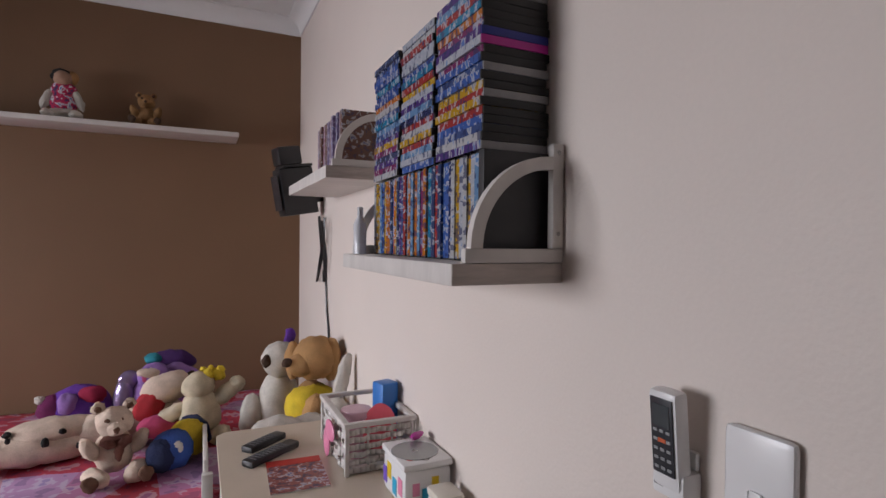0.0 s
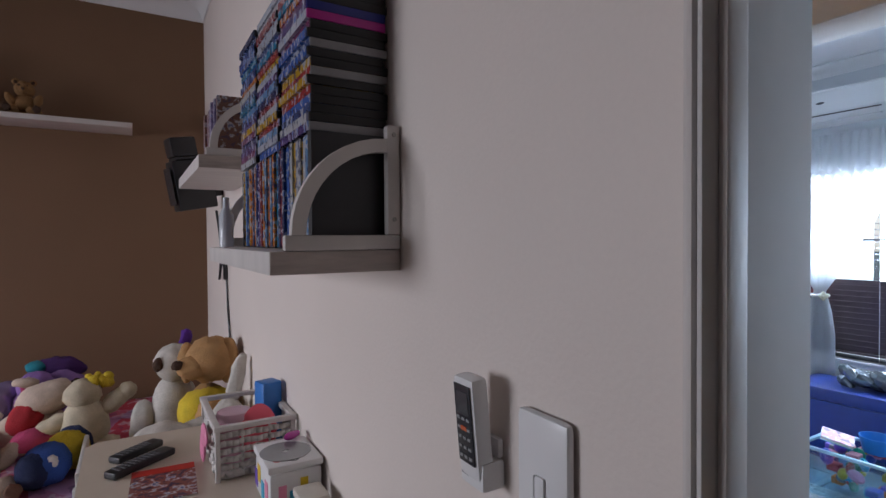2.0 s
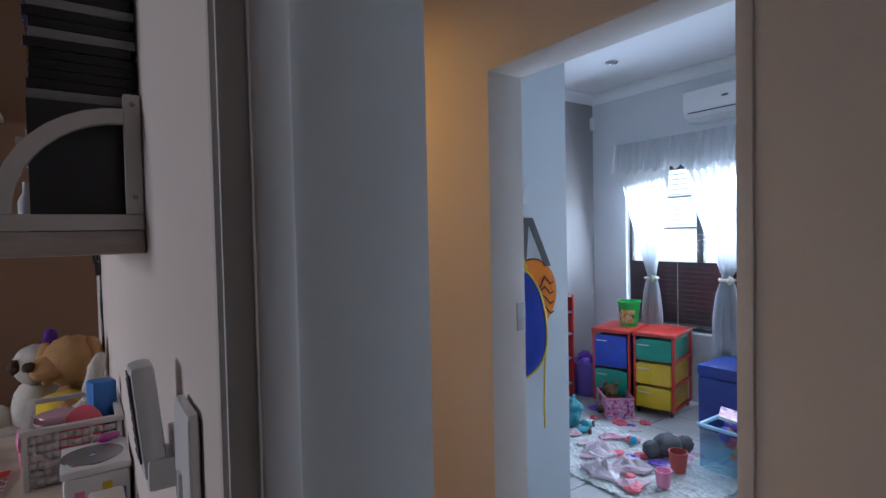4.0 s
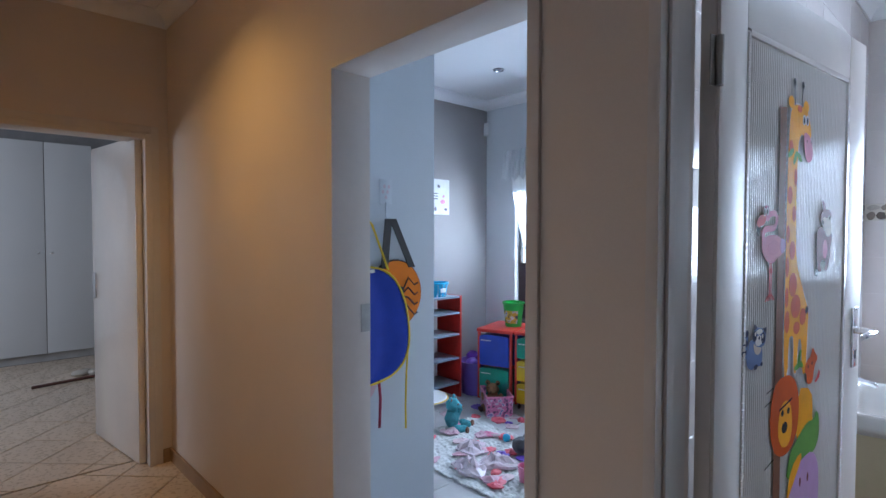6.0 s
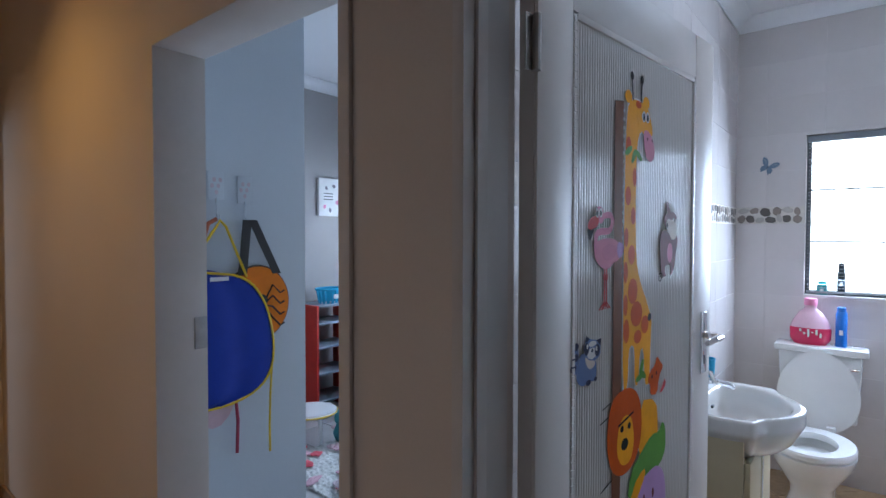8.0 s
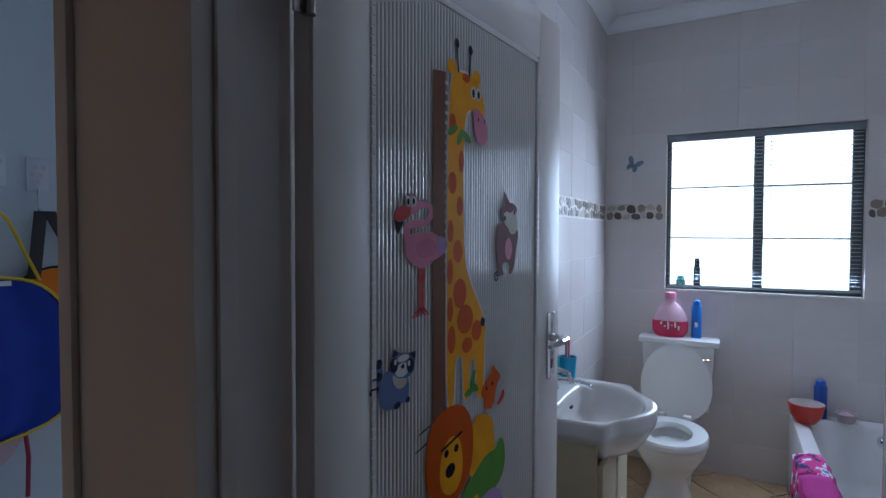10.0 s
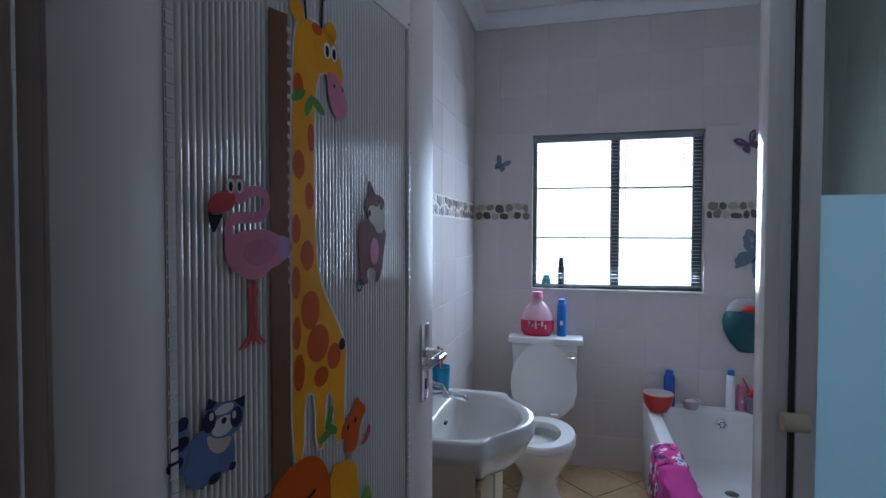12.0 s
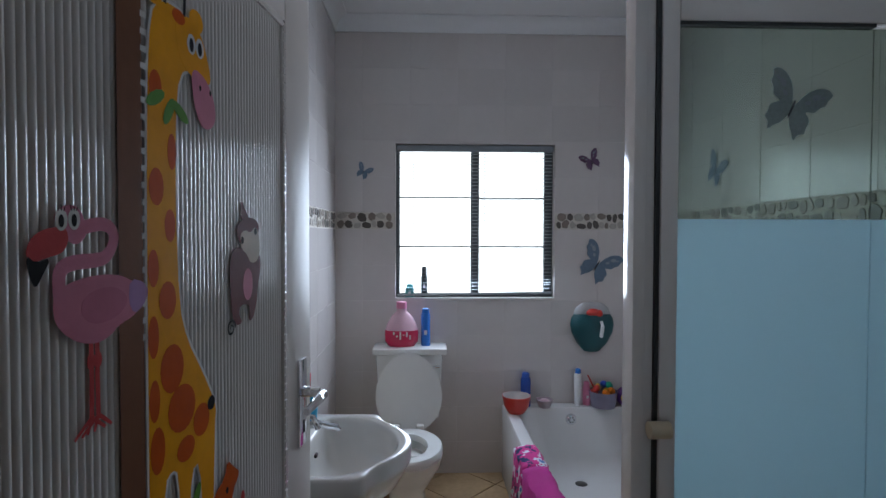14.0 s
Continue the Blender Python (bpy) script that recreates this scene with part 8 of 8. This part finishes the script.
def floor_tiles(name, x0, x1, y0, y1, z, size, mat, turn, shift=(0, 0)):
    """Square tiles laid slantwise; those that cross the border of the room are trimmed."""
    host = bpy.data.objects[name]
    gap = 0.008
    me = None
    c, s = math.cos(radians(turn)), math.sin(radians(turn))
    cx_, cy_ = (x0 + x1) / 2 + shift[0], (y0 + y1) / 2 + shift[1]
    n = int(max(x1 - x0, y1 - y0) / size) + 2
    for i in range(-n, n):
        for j in range(-n, n):
            cs = [(i * size, j * size), ((i + 1) * size - gap, j * size), ((i + 1) * size - gap, (j + 1) * size - gap), (i * size, (j + 1) * size - gap)]
            pts = [(cx_ + c * a - s * b, cy_ + s * a + c * b) for a, b in cs]
            inside = [x0 <= p[0] <= x1 and y0 <= p[1] <= y1 for p in pts]
            if all(inside):
                if me is None:
                    me = tile_mesh(size - gap, size - gap, mat, 0.007, 0.0015)
                ob = new("tile", me)
                ob.matrix_local = Matrix.Translation((pts[0][0], pts[0][1], z)) @ Euler((0, 0, radians(turn))).to_matrix().to_4x4()
            else:
                poly = pts
                for ax, lim, sg in ((0, x0, 1), (0, x1, -1), (1, y0, 1), (1, y1, -1)):
                    out = []
                    for p, q in zip(poly, poly[1:] + poly[:1]):
                        ip, iq = (p[ax] - lim) * sg >= 0, (q[ax] - lim) * sg >= 0
                        if ip:
                            out.append(p)
                        if ip != iq:
                            t_ = (lim - p[ax]) / (q[ax] - p[ax])
                            out.append((p[0] + t_ * (q[0] - p[0]), p[1] + t_ * (q[1] - p[1])))
                    poly = out
                    if not poly:
                        break
                area = abs(sum(p[0] * q[1] - q[0] * p[1] for p, q in zip(poly, poly[1:] + poly[:1]))) / 2 if poly else 0
                if area < 0.002:
                    continue
                ob = new("tile", shaped("tile", prism(BM(), poly, Matrix.Translation((0, 0, z)), 0.007), mat, 0))
            ob.parent = host


floor_tiles("floor", 0.79, 2.02, -1.2, 3.39, -0.0065, 0.335, TILE_FLOOR, 45)
floor_tiles("floor_main_bedroom", -0.6, 3.19, 3.41, 6.98, -0.0065, 0.358, TILE_FLOOR, 45, (0.009, 0.099))
floor_tiles("floor_playroom", 2.03, 4.9, 0.39, 3.25, -0.0065, 0.335, material("pale floor tile", (0.52, 0.51, 0.51), 0.3, vary=0.06, size=5, grain=40, bump=0.06, by_object=0.06), 0)
floor_tiles("floor_bathroom", 2.03, 5.205, -0.80, 0.275, -0.0605, 0.335, TILE_BATH, 45)
